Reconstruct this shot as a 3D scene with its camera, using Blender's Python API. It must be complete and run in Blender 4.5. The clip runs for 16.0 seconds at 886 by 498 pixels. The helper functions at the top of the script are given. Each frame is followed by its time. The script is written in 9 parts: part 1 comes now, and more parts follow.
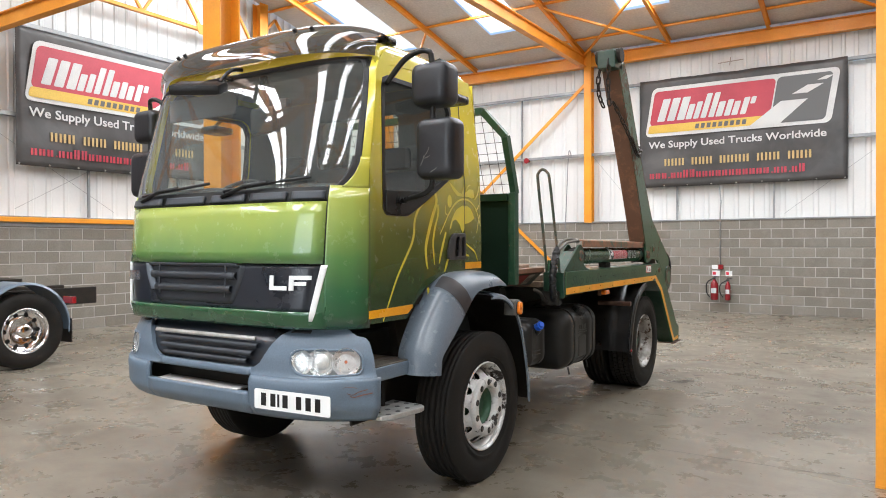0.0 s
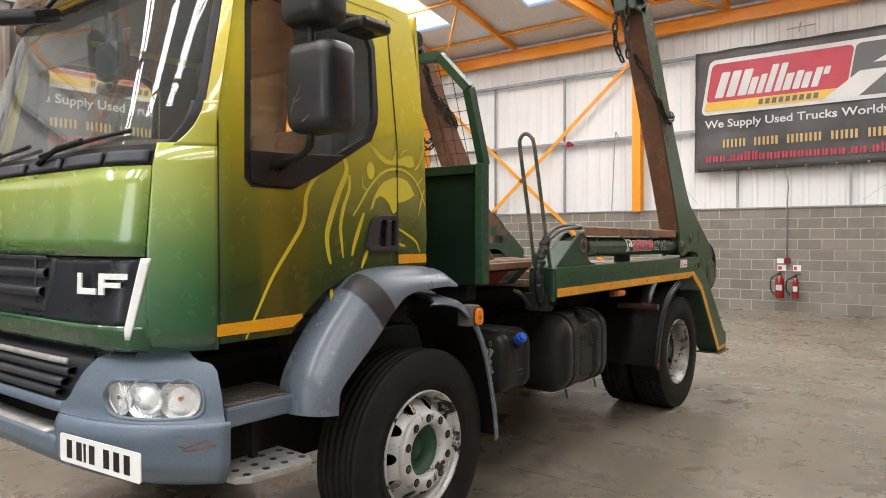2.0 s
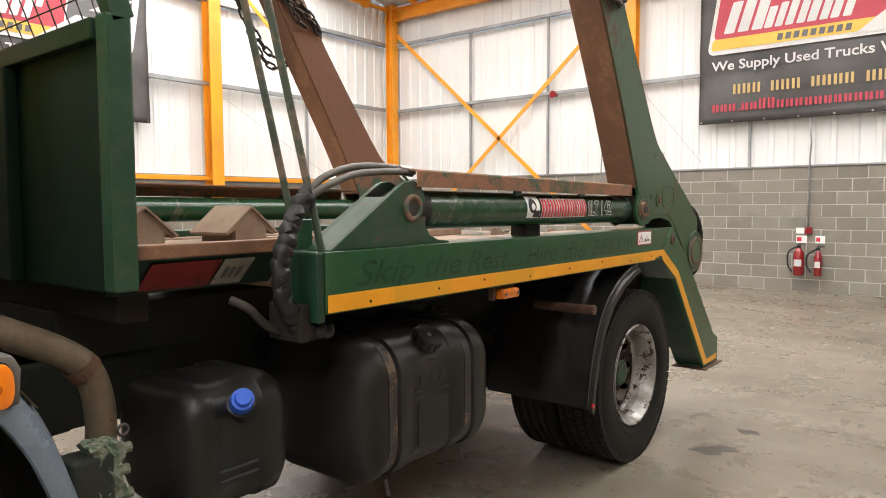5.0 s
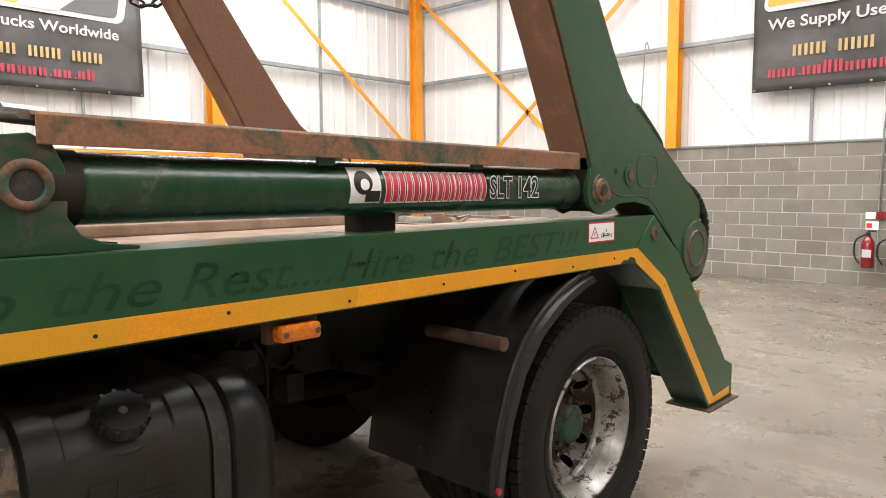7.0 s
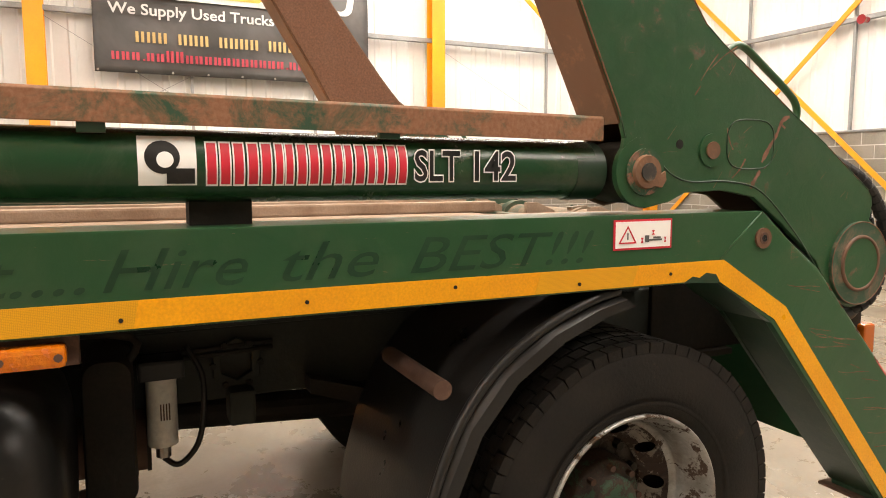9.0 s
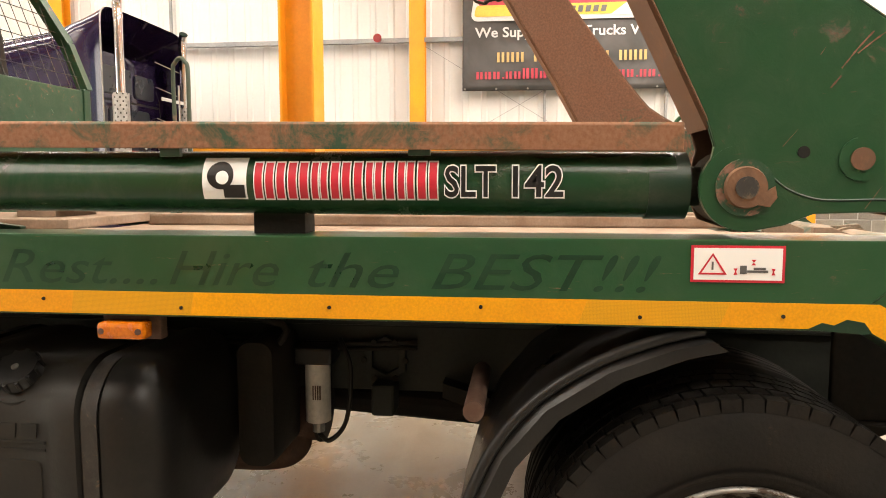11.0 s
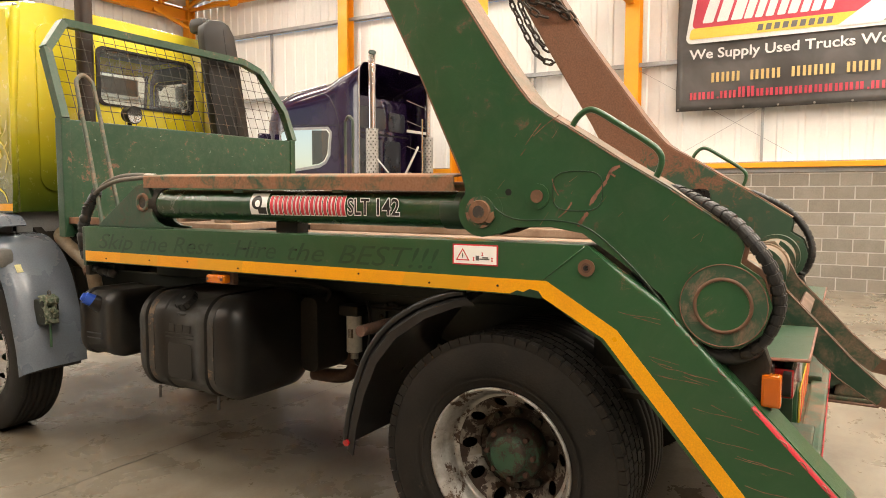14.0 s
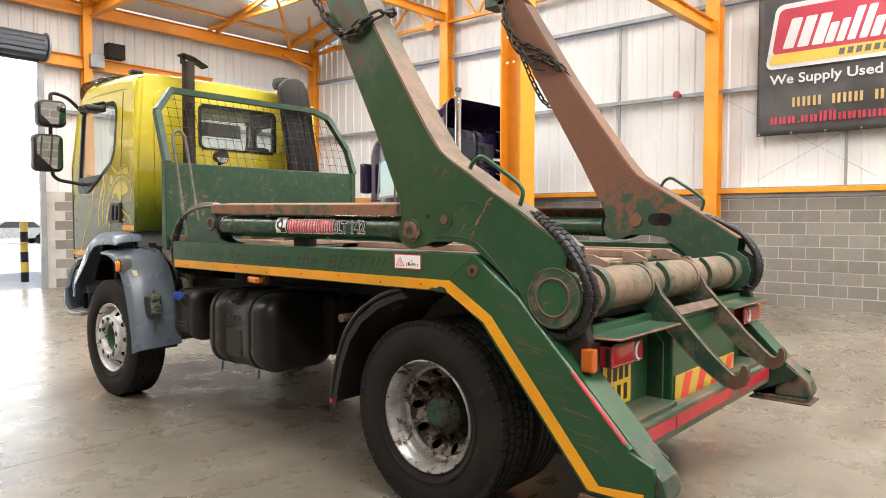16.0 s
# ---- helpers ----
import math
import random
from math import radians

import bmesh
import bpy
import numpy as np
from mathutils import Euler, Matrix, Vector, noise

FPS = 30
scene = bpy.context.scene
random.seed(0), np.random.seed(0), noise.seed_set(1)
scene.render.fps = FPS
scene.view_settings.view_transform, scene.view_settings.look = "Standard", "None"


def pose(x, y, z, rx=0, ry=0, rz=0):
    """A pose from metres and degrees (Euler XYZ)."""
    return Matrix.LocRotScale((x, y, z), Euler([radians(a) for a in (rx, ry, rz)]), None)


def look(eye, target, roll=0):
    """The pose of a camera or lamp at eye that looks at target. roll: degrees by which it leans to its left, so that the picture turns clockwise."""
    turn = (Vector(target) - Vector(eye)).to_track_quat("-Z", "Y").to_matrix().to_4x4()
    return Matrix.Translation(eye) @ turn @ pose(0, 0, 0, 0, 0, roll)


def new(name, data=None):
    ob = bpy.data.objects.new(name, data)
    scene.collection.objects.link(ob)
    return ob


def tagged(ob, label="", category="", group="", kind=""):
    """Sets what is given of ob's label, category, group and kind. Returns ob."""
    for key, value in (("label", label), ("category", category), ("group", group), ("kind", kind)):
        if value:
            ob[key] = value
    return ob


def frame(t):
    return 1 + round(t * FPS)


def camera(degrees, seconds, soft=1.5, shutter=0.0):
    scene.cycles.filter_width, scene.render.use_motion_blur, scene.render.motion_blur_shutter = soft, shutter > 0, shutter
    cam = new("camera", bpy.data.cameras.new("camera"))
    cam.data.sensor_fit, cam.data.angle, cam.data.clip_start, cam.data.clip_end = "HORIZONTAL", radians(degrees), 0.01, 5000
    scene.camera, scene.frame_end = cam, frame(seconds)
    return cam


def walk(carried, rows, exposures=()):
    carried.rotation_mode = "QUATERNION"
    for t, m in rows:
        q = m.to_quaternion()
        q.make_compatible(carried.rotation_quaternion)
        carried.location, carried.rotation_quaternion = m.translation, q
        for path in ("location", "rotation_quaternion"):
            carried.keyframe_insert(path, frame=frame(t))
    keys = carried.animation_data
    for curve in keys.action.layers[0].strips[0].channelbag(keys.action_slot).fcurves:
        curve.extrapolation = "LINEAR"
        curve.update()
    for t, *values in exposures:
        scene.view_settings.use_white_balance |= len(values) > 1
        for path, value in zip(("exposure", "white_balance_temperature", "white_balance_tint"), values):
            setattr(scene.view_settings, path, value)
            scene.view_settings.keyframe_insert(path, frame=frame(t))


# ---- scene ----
cam = camera(64.8, 16.0, soft=0.95)
PATH = [
    (0, (3.519, -4.074, 1.645), (2.45, -2.384, 1.63), -0.2),
    (0.5, (3.534, -3.735, 1.637), (2.451, -2.054, 1.616), -0.2),
    (1, (3.547, -3.349, 1.632), (2.389, -1.719, 1.609), -0.2),
    (1.5, (3.451, -2.957, 1.622), (2.249, -1.358, 1.593), -0.1),
    (2, (3.408, -2.571, 1.608), (2.191, -0.984, 1.572), -0.2),
    (2.5, (3.313, -2.164, 1.603), (2.066, -0.601, 1.557), -0.1),
    (3, (3.18, -1.738, 1.594), (1.921, -0.185, 1.53), -0.1),
    (3.5, (3.12, -1.314, 1.563), (1.852, 0.231, 1.484), -0.1),
    (4, (3.02, -0.867, 1.558), (1.758, 0.682, 1.461), -0.1),
    (4.5, (2.911, -0.445, 1.564), (1.657, 1.109, 1.452), -0.2),
    (5, (2.87, 0.019, 1.544), (1.62, 1.575, 1.419), -0.3),
    (7.5, (2.667, 1.832, 1.529), (1.21, 3.189, 1.336), -0.2),
    (8, (2.707, 2.141, 1.525), (1.141, 3.37, 1.331), -0.0),
    (8.5, (2.745, 2.404, 1.507), (1.053, 3.448, 1.294), 0.0),
    (9, (2.693, 2.671, 1.507), (0.887, 3.502, 1.293), 0.0),
    (9.5, (2.66, 2.893, 1.506), (0.745, 3.429, 1.293), -0.0),
    (10, (2.645, 3.088, 1.5), (0.67, 3.335, 1.296), -0.1),
    (12.5, (3.22, 4.196, 1.574), (1.365, 3.474, 1.377), 0.0),
    (13, (3.306, 4.528, 1.568), (1.504, 3.681, 1.375), -0.1),
    (13.5, (3.4, 4.85, 1.571), (1.645, 3.907, 1.398), -0.0),
    (14, (3.607, 5.149, 1.573), (1.881, 4.151, 1.421), 0.1),
    (14.5, (3.699, 5.482, 1.58), (2.025, 4.397, 1.439), 0.1),
    (15, (3.766, 5.826, 1.597), (2.15, 4.654, 1.473), -0.0),
    (15.5, (3.888, 6.157, 1.592), (2.321, 4.918, 1.49), 0.1),
    (16, (3.905, 6.48, 1.572), (2.395, 5.171, 1.487), 0.1),
]
EXPOSURES = [(0, -0.12, 5950, 8), (1.2, -0.14, 6120, 9), (2.5, -0.32, 6350, 10), (4, 0.0, 6500, 10), (5, 0.02, 6400, 9), (7.5, 0.18, 6250, 9), (9, 0.33, 7400, 12), (10, 0.45, 7500, 12), (12.5, 0.41, 7300, 9), (14, 0.3, 7600, 11), (15, 0.15, 7300, 13), (16, 0.2, 6350, 9)]
walk(cam, [(t, look(eye, target, roll)) for t, eye, target, roll in PATH], EXPOSURES)

# ---- light ----
world = bpy.data.worlds.new("sky")
scene.world = world
world.use_nodes = True
wn = world.node_tree.nodes
sky = wn.new("ShaderNodeTexSky")
sky.sky_type, sky.sun_disc = "NISHITA", False
sky.sun_elevation, sky.sun_rotation = radians(50), radians(11)
world.node_tree.links.new(sky.outputs[0], wn["Background"].inputs[0])
wn["Background"].inputs[1].default_value = 0.15
sun_lamp = bpy.data.lights.new("sun", "SUN")
sun_lamp.energy, sun_lamp.angle, sun_lamp.color = 5.0, radians(4), (1.0, 0.96, 0.9)
new("sun", sun_lamp).matrix_world = look((4, 20, 25), (0, 0, 0))

# ---- materials ----


def nodes_of(name):
    m = bpy.data.materials.new(name)
    m.use_nodes = True
    nt = m.node_tree
    return m, nt, nt.nodes["Principled BSDF"]


def noise_node(nt, scale, detail=5.0, rough=0.6, vec=None, dist=0.0):
    n = nt.nodes.new("ShaderNodeTexNoise")
    n.inputs["Scale"].default_value, n.inputs["Detail"].default_value = scale, detail
    n.inputs["Roughness"].default_value, n.inputs["Distortion"].default_value = rough, dist
    if vec is not None:
        nt.links.new(vec, n.inputs["Vector"])
    return n


def ramp_node(nt, fac, stops):
    r = nt.nodes.new("ShaderNodeValToRGB")
    e = r.color_ramp.elements
    while len(e) < len(stops):
        e.new(0.5)
    for el, (p, c) in zip(e, stops):
        el.position = p
        el.color = (*c, 1) if isinstance(c, tuple) else (c, c, c, 1)
    nt.links.new(fac, r.inputs[0])
    return r


def mix_node(nt, fac, a, b, kind="MIX"):
    m = nt.nodes.new("ShaderNodeMix")
    m.data_type, m.blend_type = "RGBA", kind
    for sock, v in ((m.inputs[0], fac), (m.inputs[6], a), (m.inputs[7], b)):
        if isinstance(v, (int, float)):
            sock.default_value = v
        elif isinstance(v, tuple):
            sock.default_value = (*v, 1)
        else:
            nt.links.new(v, sock)
    return m.outputs[2]


def where(nt):
    return nt.nodes.new("ShaderNodeNewGeometry").outputs["Position"]


def bump_on(nt, bs, height, strength, dist=0.01):
    b = nt.nodes.new("ShaderNodeBump")
    b.inputs["Strength"].default_value, b.inputs["Distance"].default_value = strength, dist
    nt.links.new(height, b.inputs["Height"])
    nt.links.new(b.outputs[0], bs.inputs["Normal"])


def stuff(name, a, b, rough=0.5, metal=0.0, scale=3.0, fine=60.0, bump=0.15, wear=None, coat=0.0, spread=0.12, spec=0.5, grain=0.25):
    """A paint, metal, rubber or plastic: two colours mixed in patches, fine grain, and chips of a third colour."""
    m, nt, bs = nodes_of(name)
    pos = where(nt)
    big, small = noise_node(nt, scale, vec=pos), noise_node(nt, fine, 3.0, vec=pos)
    col = mix_node(nt, ramp_node(nt, big.outputs[0], [(0.35, 0.0), (0.65, 1.0)]).outputs[0], a, b)
    col = mix_node(nt, grain, col, mix_node(nt, 1.0, col, ramp_node(nt, small.outputs[0], [(0.3, 0.5), (0.7, 1.3)]).outputs[0], "MULTIPLY"))
    rv = ramp_node(nt, big.outputs[0], [(0.3, max(0.02, rough - spread)), (0.7, min(1.0, rough + spread))])
    rfac = rv.outputs[0]
    if wear:
        wcol, level, wscale = wear
        chips = noise_node(nt, wscale, 8.0, 0.72, vec=pos, dist=0.4)
        mask = ramp_node(nt, chips.outputs[0], [(level, 0.0), (level + 0.035, 1.0)]).outputs[0]
        col = mix_node(nt, mask, col, wcol)
        rfac = mix_node(nt, mask, rfac, (0.85, 0.85, 0.85))
    nt.links.new(col, bs.inputs["Base Color"])
    nt.links.new(rfac, bs.inputs["Roughness"])
    bs.inputs["Metallic"].default_value = metal
    bs.inputs["Coat Weight"].default_value = coat
    bs.inputs["Coat Roughness"].default_value = 0.08
    bs.inputs["Specular IOR Level"].default_value = spec
    if bump:
        bump_on(nt, bs, small.outputs[0], bump, 0.004)
    return m


def plain(name, c, rough=0.5, metal=0.0, glow=0.0, coat=0.0):
    m, nt, bs = nodes_of(name)
    bs.inputs["Base Color"].default_value = (*c, 1)
    bs.inputs["Roughness"].default_value, bs.inputs["Metallic"].default_value = rough, metal
    bs.inputs["Coat Weight"].default_value = coat
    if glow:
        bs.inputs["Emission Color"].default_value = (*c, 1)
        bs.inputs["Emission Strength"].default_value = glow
    return m


def sheet_glass(name, tint, gloss=0.06, haze=0.0):
    """A thin pane: tinted see-through with a Fresnel gloss, and a painted reflective haze."""
    m, nt, bs = nodes_of(name)
    nt.nodes.remove(bs)
    out = nt.nodes["Material Output"]
    t, g, mx, fr, pw = (nt.nodes.new("ShaderNode" + k) for k in ("BsdfTransparent", "BsdfGlossy", "MixShader", "LayerWeight", "Math"))
    t.inputs[0].default_value = (*tint, 1)
    g.inputs["Roughness"].default_value = 0.01
    pw.operation = "POWER"
    nt.links.new(fr.outputs["Facing"], pw.inputs[0])
    pw.inputs[1].default_value = 4.0
    ad = nt.nodes.new("ShaderNodeMath")
    ad.operation = "MULTIPLY_ADD"
    nt.links.new(pw.outputs[0], ad.inputs[0])
    ad.inputs[1].default_value, ad.inputs[2].default_value = 0.9, gloss
    ad.use_clamp = True
    nt.links.new(ad.outputs[0], mx.inputs[0])
    nt.links.new(t.outputs[0], mx.inputs[1])
    nt.links.new(g.outputs[0], mx.inputs[2])
    # pale diffuse haze brightens the pane in place of a stronger reflection
    dust, hz = nt.nodes.new("ShaderNodeBsdfDiffuse"), nt.nodes.new("ShaderNodeMixShader")
    dust.inputs[0].default_value = (0.75, 0.80, 0.77, 1)
    hz.inputs[0].default_value = haze
    nt.links.new(mx.outputs[0], hz.inputs[1])
    nt.links.new(dust.outputs[0], hz.inputs[2])
    nt.links.new(hz.outputs[0], out.inputs[0])
    return m


def cab_paint():
    """Airbrushed cab paint: dark green below, lime, yellow above; lacquered."""
    m, nt, bs = nodes_of("cab_paint")
    pos = where(nt)
    sep = nt.nodes.new("ShaderNodeSeparateXYZ")
    nt.links.new(pos, sep.inputs[0])
    cloud = noise_node(nt, 2.2, 4.0, vec=pos)
    add = nt.nodes.new("ShaderNodeMath")
    add.operation = "MULTIPLY_ADD"
    nt.links.new(cloud.outputs[0], add.inputs[0])
    add.inputs[1].default_value = 0.16
    nt.links.new(sep.outputs["Z"], add.inputs[2])
    # the front is sprayed a stage lighter and greener than the sides
    front = nt.nodes.new("ShaderNodeMapRange")
    nt.links.new(sep.outputs["Y"], front.inputs[0])
    for k, v in zip((1, 2, 3, 4), (-1.02, -0.86, 1.0, 0.0)):
        front.inputs[k].default_value = v
    hz = nt.nodes.new("ShaderNodeMapRange")
    nt.links.new(add.outputs[0], hz.inputs[0])
    for k, v in zip((1, 2, 3, 4), (1.1, 3.0, 0.0, 1.0)):
        hz.inputs[k].default_value = v
    side = ramp_node(nt, hz.outputs[0], [(0.06, (0.008, 0.030, 0.010)), (0.2, (0.019, 0.046, 0.008)), (0.36, (0.105, 0.112, 0.008)), (0.52, (0.36, 0.30, 0.012)), (0.7, (0.68, 0.56, 0.03)), (0.95, (0.74, 0.64, 0.06))])
    fr = ramp_node(nt, hz.outputs[0], [(0.06, (0.012, 0.065, 0.03)), (0.2, (0.035, 0.125, 0.045)), (0.29, (0.10, 0.21, 0.055)), (0.40, (0.28, 0.37, 0.08)), (0.50, (0.40, 0.43, 0.08)), (0.62, (0.50, 0.46, 0.06)), (0.9, (0.66, 0.56, 0.05))])
    col = mix_node(nt, front.outputs[0], side.outputs[0], fr.outputs[0])
    dirt = noise_node(nt, 14, 6, 0.7, vec=pos)
    col = mix_node(nt, ramp_node(nt, dirt.outputs[0], [(0.62, 0.0), (0.85, 0.12)]).outputs[0], col, (0.2, 0.19, 0.12))
    nt.links.new(col, bs.inputs["Base Color"])
    nt.links.new(ramp_node(nt, dirt.outputs[0], [(0.3, 0.20), (0.8, 0.32)]).outputs[0], bs.inputs["Roughness"])
    bs.inputs["Coat Weight"].default_value, bs.inputs["Coat Roughness"].default_value = 0.9, 0.05
    return m


def concrete_floor():
    m, nt, bs = nodes_of("concrete_floor")
    pos = where(nt)
    big, mid, small = noise_node(nt, 0.35, 6, 0.65, pos, 0.6), noise_node(nt, 2.2, 6, 0.7, pos, 0.3), noise_node(nt, 45, 4, 0.6, pos)
    mp = nt.nodes.new("ShaderNodeMapping")
    nt.links.new(pos, mp.inputs[0])
    mp.inputs["Scale"].default_value = (0.5, 3.0, 1.0)
    mp.inputs["Rotation"].default_value = (0, 0, 0.5)
    streak = noise_node(nt, 1.1, 6, 0.7, mp.outputs[0])
    col = mix_node(nt, ramp_node(nt, big.outputs[0], [(0.38, 0.0), (0.62, 1.0)]).outputs[0], (0.126, 0.105, 0.077), (0.224, 0.195, 0.150))
    col = mix_node(nt, ramp_node(nt, streak.outputs[0], [(0.48, 0.0), (0.72, 0.42)]).outputs[0], col, (0.305, 0.274, 0.220))
    col = mix_node(nt, ramp_node(nt, mid.outputs[0], [(0.54, 0.0), (0.72, 0.6)]).outputs[0], col, (0.098, 0.074, 0.048))
    spots = noise_node(nt, 7.0, 3, 0.5, pos, 0.2)
    col = mix_node(nt, ramp_node(nt, spots.outputs[0], [(0.735, 0.0), (0.80, 0.45)]).outputs[0], col, (0.08, 0.072, 0.06))
    col = mix_node(nt, 0.35, col, mix_node(nt, 1.0, col, ramp_node(nt, small.outputs[0], [(0.3, 0.6), (0.7, 1.25)]).outputs[0], "MULTIPLY"))
    nt.links.new(col, bs.inputs["Base Color"])
    nt.links.new(ramp_node(nt, mid.outputs[0], [(0.3, 0.20), (0.7, 0.40)]).outputs[0], bs.inputs["Roughness"])
    bs.inputs["Specular IOR Level"].default_value = 0.85
    bump_on(nt, bs, small.outputs[0], 0.10, 0.003)
    return m


def block_stone():
    m, nt, bs = nodes_of("concrete_block")
    pos = where(nt)
    info = nt.nodes.new("ShaderNodeObjectInfo")
    isl = nt.nodes.new("ShaderNodeNewGeometry")
    pick = nt.nodes.new("ShaderNodeMath")
    pick.operation = "ADD"
    nt.links.new(info.outputs["Random"], pick.inputs[0])
    nt.links.new(isl.outputs["Random Per Island"], pick.inputs[1])
    fr = nt.nodes.new("ShaderNodeMath")
    fr.operation = "FRACT"
    nt.links.new(pick.outputs[0], fr.inputs[0])
    tone = ramp_node(nt, fr.outputs[0], [(0.0, (0.180, 0.160, 0.132)), (0.35, (0.202, 0.182, 0.152)), (0.7, (0.224, 0.202, 0.168)), (1.0, (0.248, 0.226, 0.191))])
    small, mid = noise_node(nt, 70, 4, 0.7, pos), noise_node(nt, 3.0, 5, 0.6, pos)
    col = mix_node(nt, 0.6, tone.outputs[0], mix_node(nt, 1.0, tone.outputs[0], ramp_node(nt, small.outputs[0], [(0.3, 0.6), (0.7, 1.35)]).outputs[0], "MULTIPLY"))
    col = mix_node(nt, ramp_node(nt, mid.outputs[0], [(0.5, 0.0), (0.8, 0.4)]).outputs[0], col, (0.34, 0.32, 0.29))
    nt.links.new(col, bs.inputs["Base Color"])
    bs.inputs["Roughness"].default_value = 0.92
    bump_on(nt, bs, small.outputs[0], 0.4, 0.004)
    return m


def banner_cloth():
    m, nt, bs = nodes_of("banner_vinyl")
    pos = where(nt)
    n = noise_node(nt, 1.4, 4, 0.6, pos, 0.5)
    col = mix_node(nt, ramp_node(nt, n.outputs[0], [(0.35, 0.0), (0.7, 1.0)]).outputs[0], (0.042, 0.040, 0.039), (0.080, 0.076, 0.074))
    nt.links.new(col, bs.inputs["Base Color"])
    bs.inputs["Roughness"].default_value = 0.42
    bump_on(nt, bs, n.outputs[0], 0.25, 0.05)
    return m


def rooflight_sheet():
    """Translucent white rooflight sheeting, lit by the sky above it."""
    m, nt, bs = nodes_of("rooflight_sheet")
    nt.nodes.remove(bs)
    t = nt.nodes.new("ShaderNodeBsdfTranslucent")
    t.inputs[0].default_value = (0.9, 0.92, 0.92, 1)
    nt.links.new(t.outputs[0], nt.nodes["Material Output"].inputs[0])
    return m


def worn_steel(name, paint, paint2, rust, rust2, level, scale, rough=0.45, spread=0.06, fade=None, dust_on=0.22):
    """Painted steel rubbed and chipped to rust, with dust; level: how much paint is left (higher: more)."""
    m, nt, bs = nodes_of(name)
    pos = where(nt)
    big, mid, small = noise_node(nt, scale * 0.35, 5, 0.6, pos, 0.3), noise_node(nt, scale * 2.2, 9, 0.75, pos, 0.5), noise_node(nt, 95, 4, 0.6, pos)
    mp = nt.nodes.new("ShaderNodeMapping")
    nt.links.new(pos, mp.inputs[0])
    mp.inputs["Rotation"].default_value = (0.5, 0.0, 0.0)
    mp.inputs["Scale"].default_value = (3.0, 1.2, 14.0)
    drag = noise_node(nt, 6.0, 6, 0.75, mp.outputs[0], 0.2)
    pc = mix_node(nt, ramp_node(nt, big.outputs[0], [(0.35, 0.0), (0.65, 1.0)]).outputs[0], paint, paint2)
    rc = mix_node(nt, ramp_node(nt, small.outputs[0], [(0.3, 0.0), (0.7, 1.0)]).outputs[0], rust, rust2)
    su = nt.nodes.new("ShaderNodeMath")
    su.operation = "MULTIPLY_ADD"
    nt.links.new(big.outputs[0], su.inputs[0])
    su.inputs[1].default_value = 0.55
    nt.links.new(mid.outputs[0], su.inputs[2])
    amount = su.outputs[0]
    if fade:
        # more paint is left low down on the part, where it rubs less
        sep, mr, ad = nt.nodes.new("ShaderNodeSeparateXYZ"), nt.nodes.new("ShaderNodeMapRange"), nt.nodes.new("ShaderNodeMath")
        nt.links.new(pos, sep.inputs[0])
        nt.links.new(sep.outputs["Z"], mr.inputs[0])
        for k, v in zip((1, 2, 3, 4), fade):
            mr.inputs[k].default_value = v
        nt.links.new(mr.outputs[0], ad.inputs[0])
        nt.links.new(amount, ad.inputs[1])
        amount = ad.outputs[0]
    mask = ramp_node(nt, amount, [(level + 0.27, 0.0), (level + 0.27 + spread, 1.0)]).outputs[0]
    scr = ramp_node(nt, drag.outputs[0], [(0.66, 0.0), (0.69, 0.8)]).outputs[0]
    col = mix_node(nt, scr, mix_node(nt, mask, pc, rc), rc)
    dust = ramp_node(nt, mid.outputs[0], [(0.45, 0.0), (0.8, dust_on)]).outputs[0]
    col = mix_node(nt, dust, col, (0.20, 0.17, 0.13))
    nt.links.new(col, bs.inputs["Base Color"])
    nt.links.new(mix_node(nt, mask, (rough, rough, rough), (0.8, 0.8, 0.8)), bs.inputs["Roughness"])
    bump_on(nt, bs, mid.outputs[0], 0.25, 0.006)
    return m


M_CAB = cab_paint()
M_FLOOR = concrete_floor()
M_BLOCK = block_stone()
M_BANNER = banner_cloth()
M_MORTAR = stuff("mortar", (0.52, 0.49, 0.45), (0.42, 0.40, 0.37), 0.95, scale=4, fine=90)
M_CLAD = stuff("white_cladding", (0.715, 0.715, 0.70), (0.67, 0.675, 0.665), 0.45, scale=0.5, fine=25, bump=0.01, grain=0.05)
M_CLAD_GREY = stuff("grey_cladding", (0.62, 0.63, 0.62), (0.55, 0.57, 0.57), 0.5, scale=0.8, fine=25, bump=0.01, grain=0.06)
M_ROOF = stuff("roof_liner", (0.68, 0.67, 0.64), (0.60, 0.59, 0.57), 0.7, scale=0.5, fine=20, bump=0.03)
M_ORANGE = stuff("orange_steel_paint", (0.80, 0.33, 0.02), (0.68, 0.26, 0.015), 0.42, scale=1.2, fine=40, bump=0.03, grain=0.12, wear=((0.42, 0.2, 0.06), 0.69, 9.0))
M_GREYSTEEL = stuff("galvanised_rail", (0.34, 0.35, 0.35), (0.25, 0.26, 0.27), 0.5, 0.4, scale=2.0, fine=40)
M_GREEN = worn_steel("green_body_paint", (0.0125, 0.059, 0.022), (0.0185, 0.076, 0.0295), (0.16, 0.06, 0.035), (0.24, 0.12, 0.085), 0.655, 2.6, 0.28, dust_on=0.11)
M_GREEN_WORN = worn_steel("worn_green_paint", (0.010, 0.048, 0.022), (0.02, 0.066, 0.032), (0.15, 0.06, 0.035), (0.24, 0.125, 0.085), 0.60, 8.0, 0.42)
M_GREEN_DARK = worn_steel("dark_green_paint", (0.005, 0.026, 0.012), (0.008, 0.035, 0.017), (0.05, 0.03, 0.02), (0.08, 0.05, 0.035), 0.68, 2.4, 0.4)
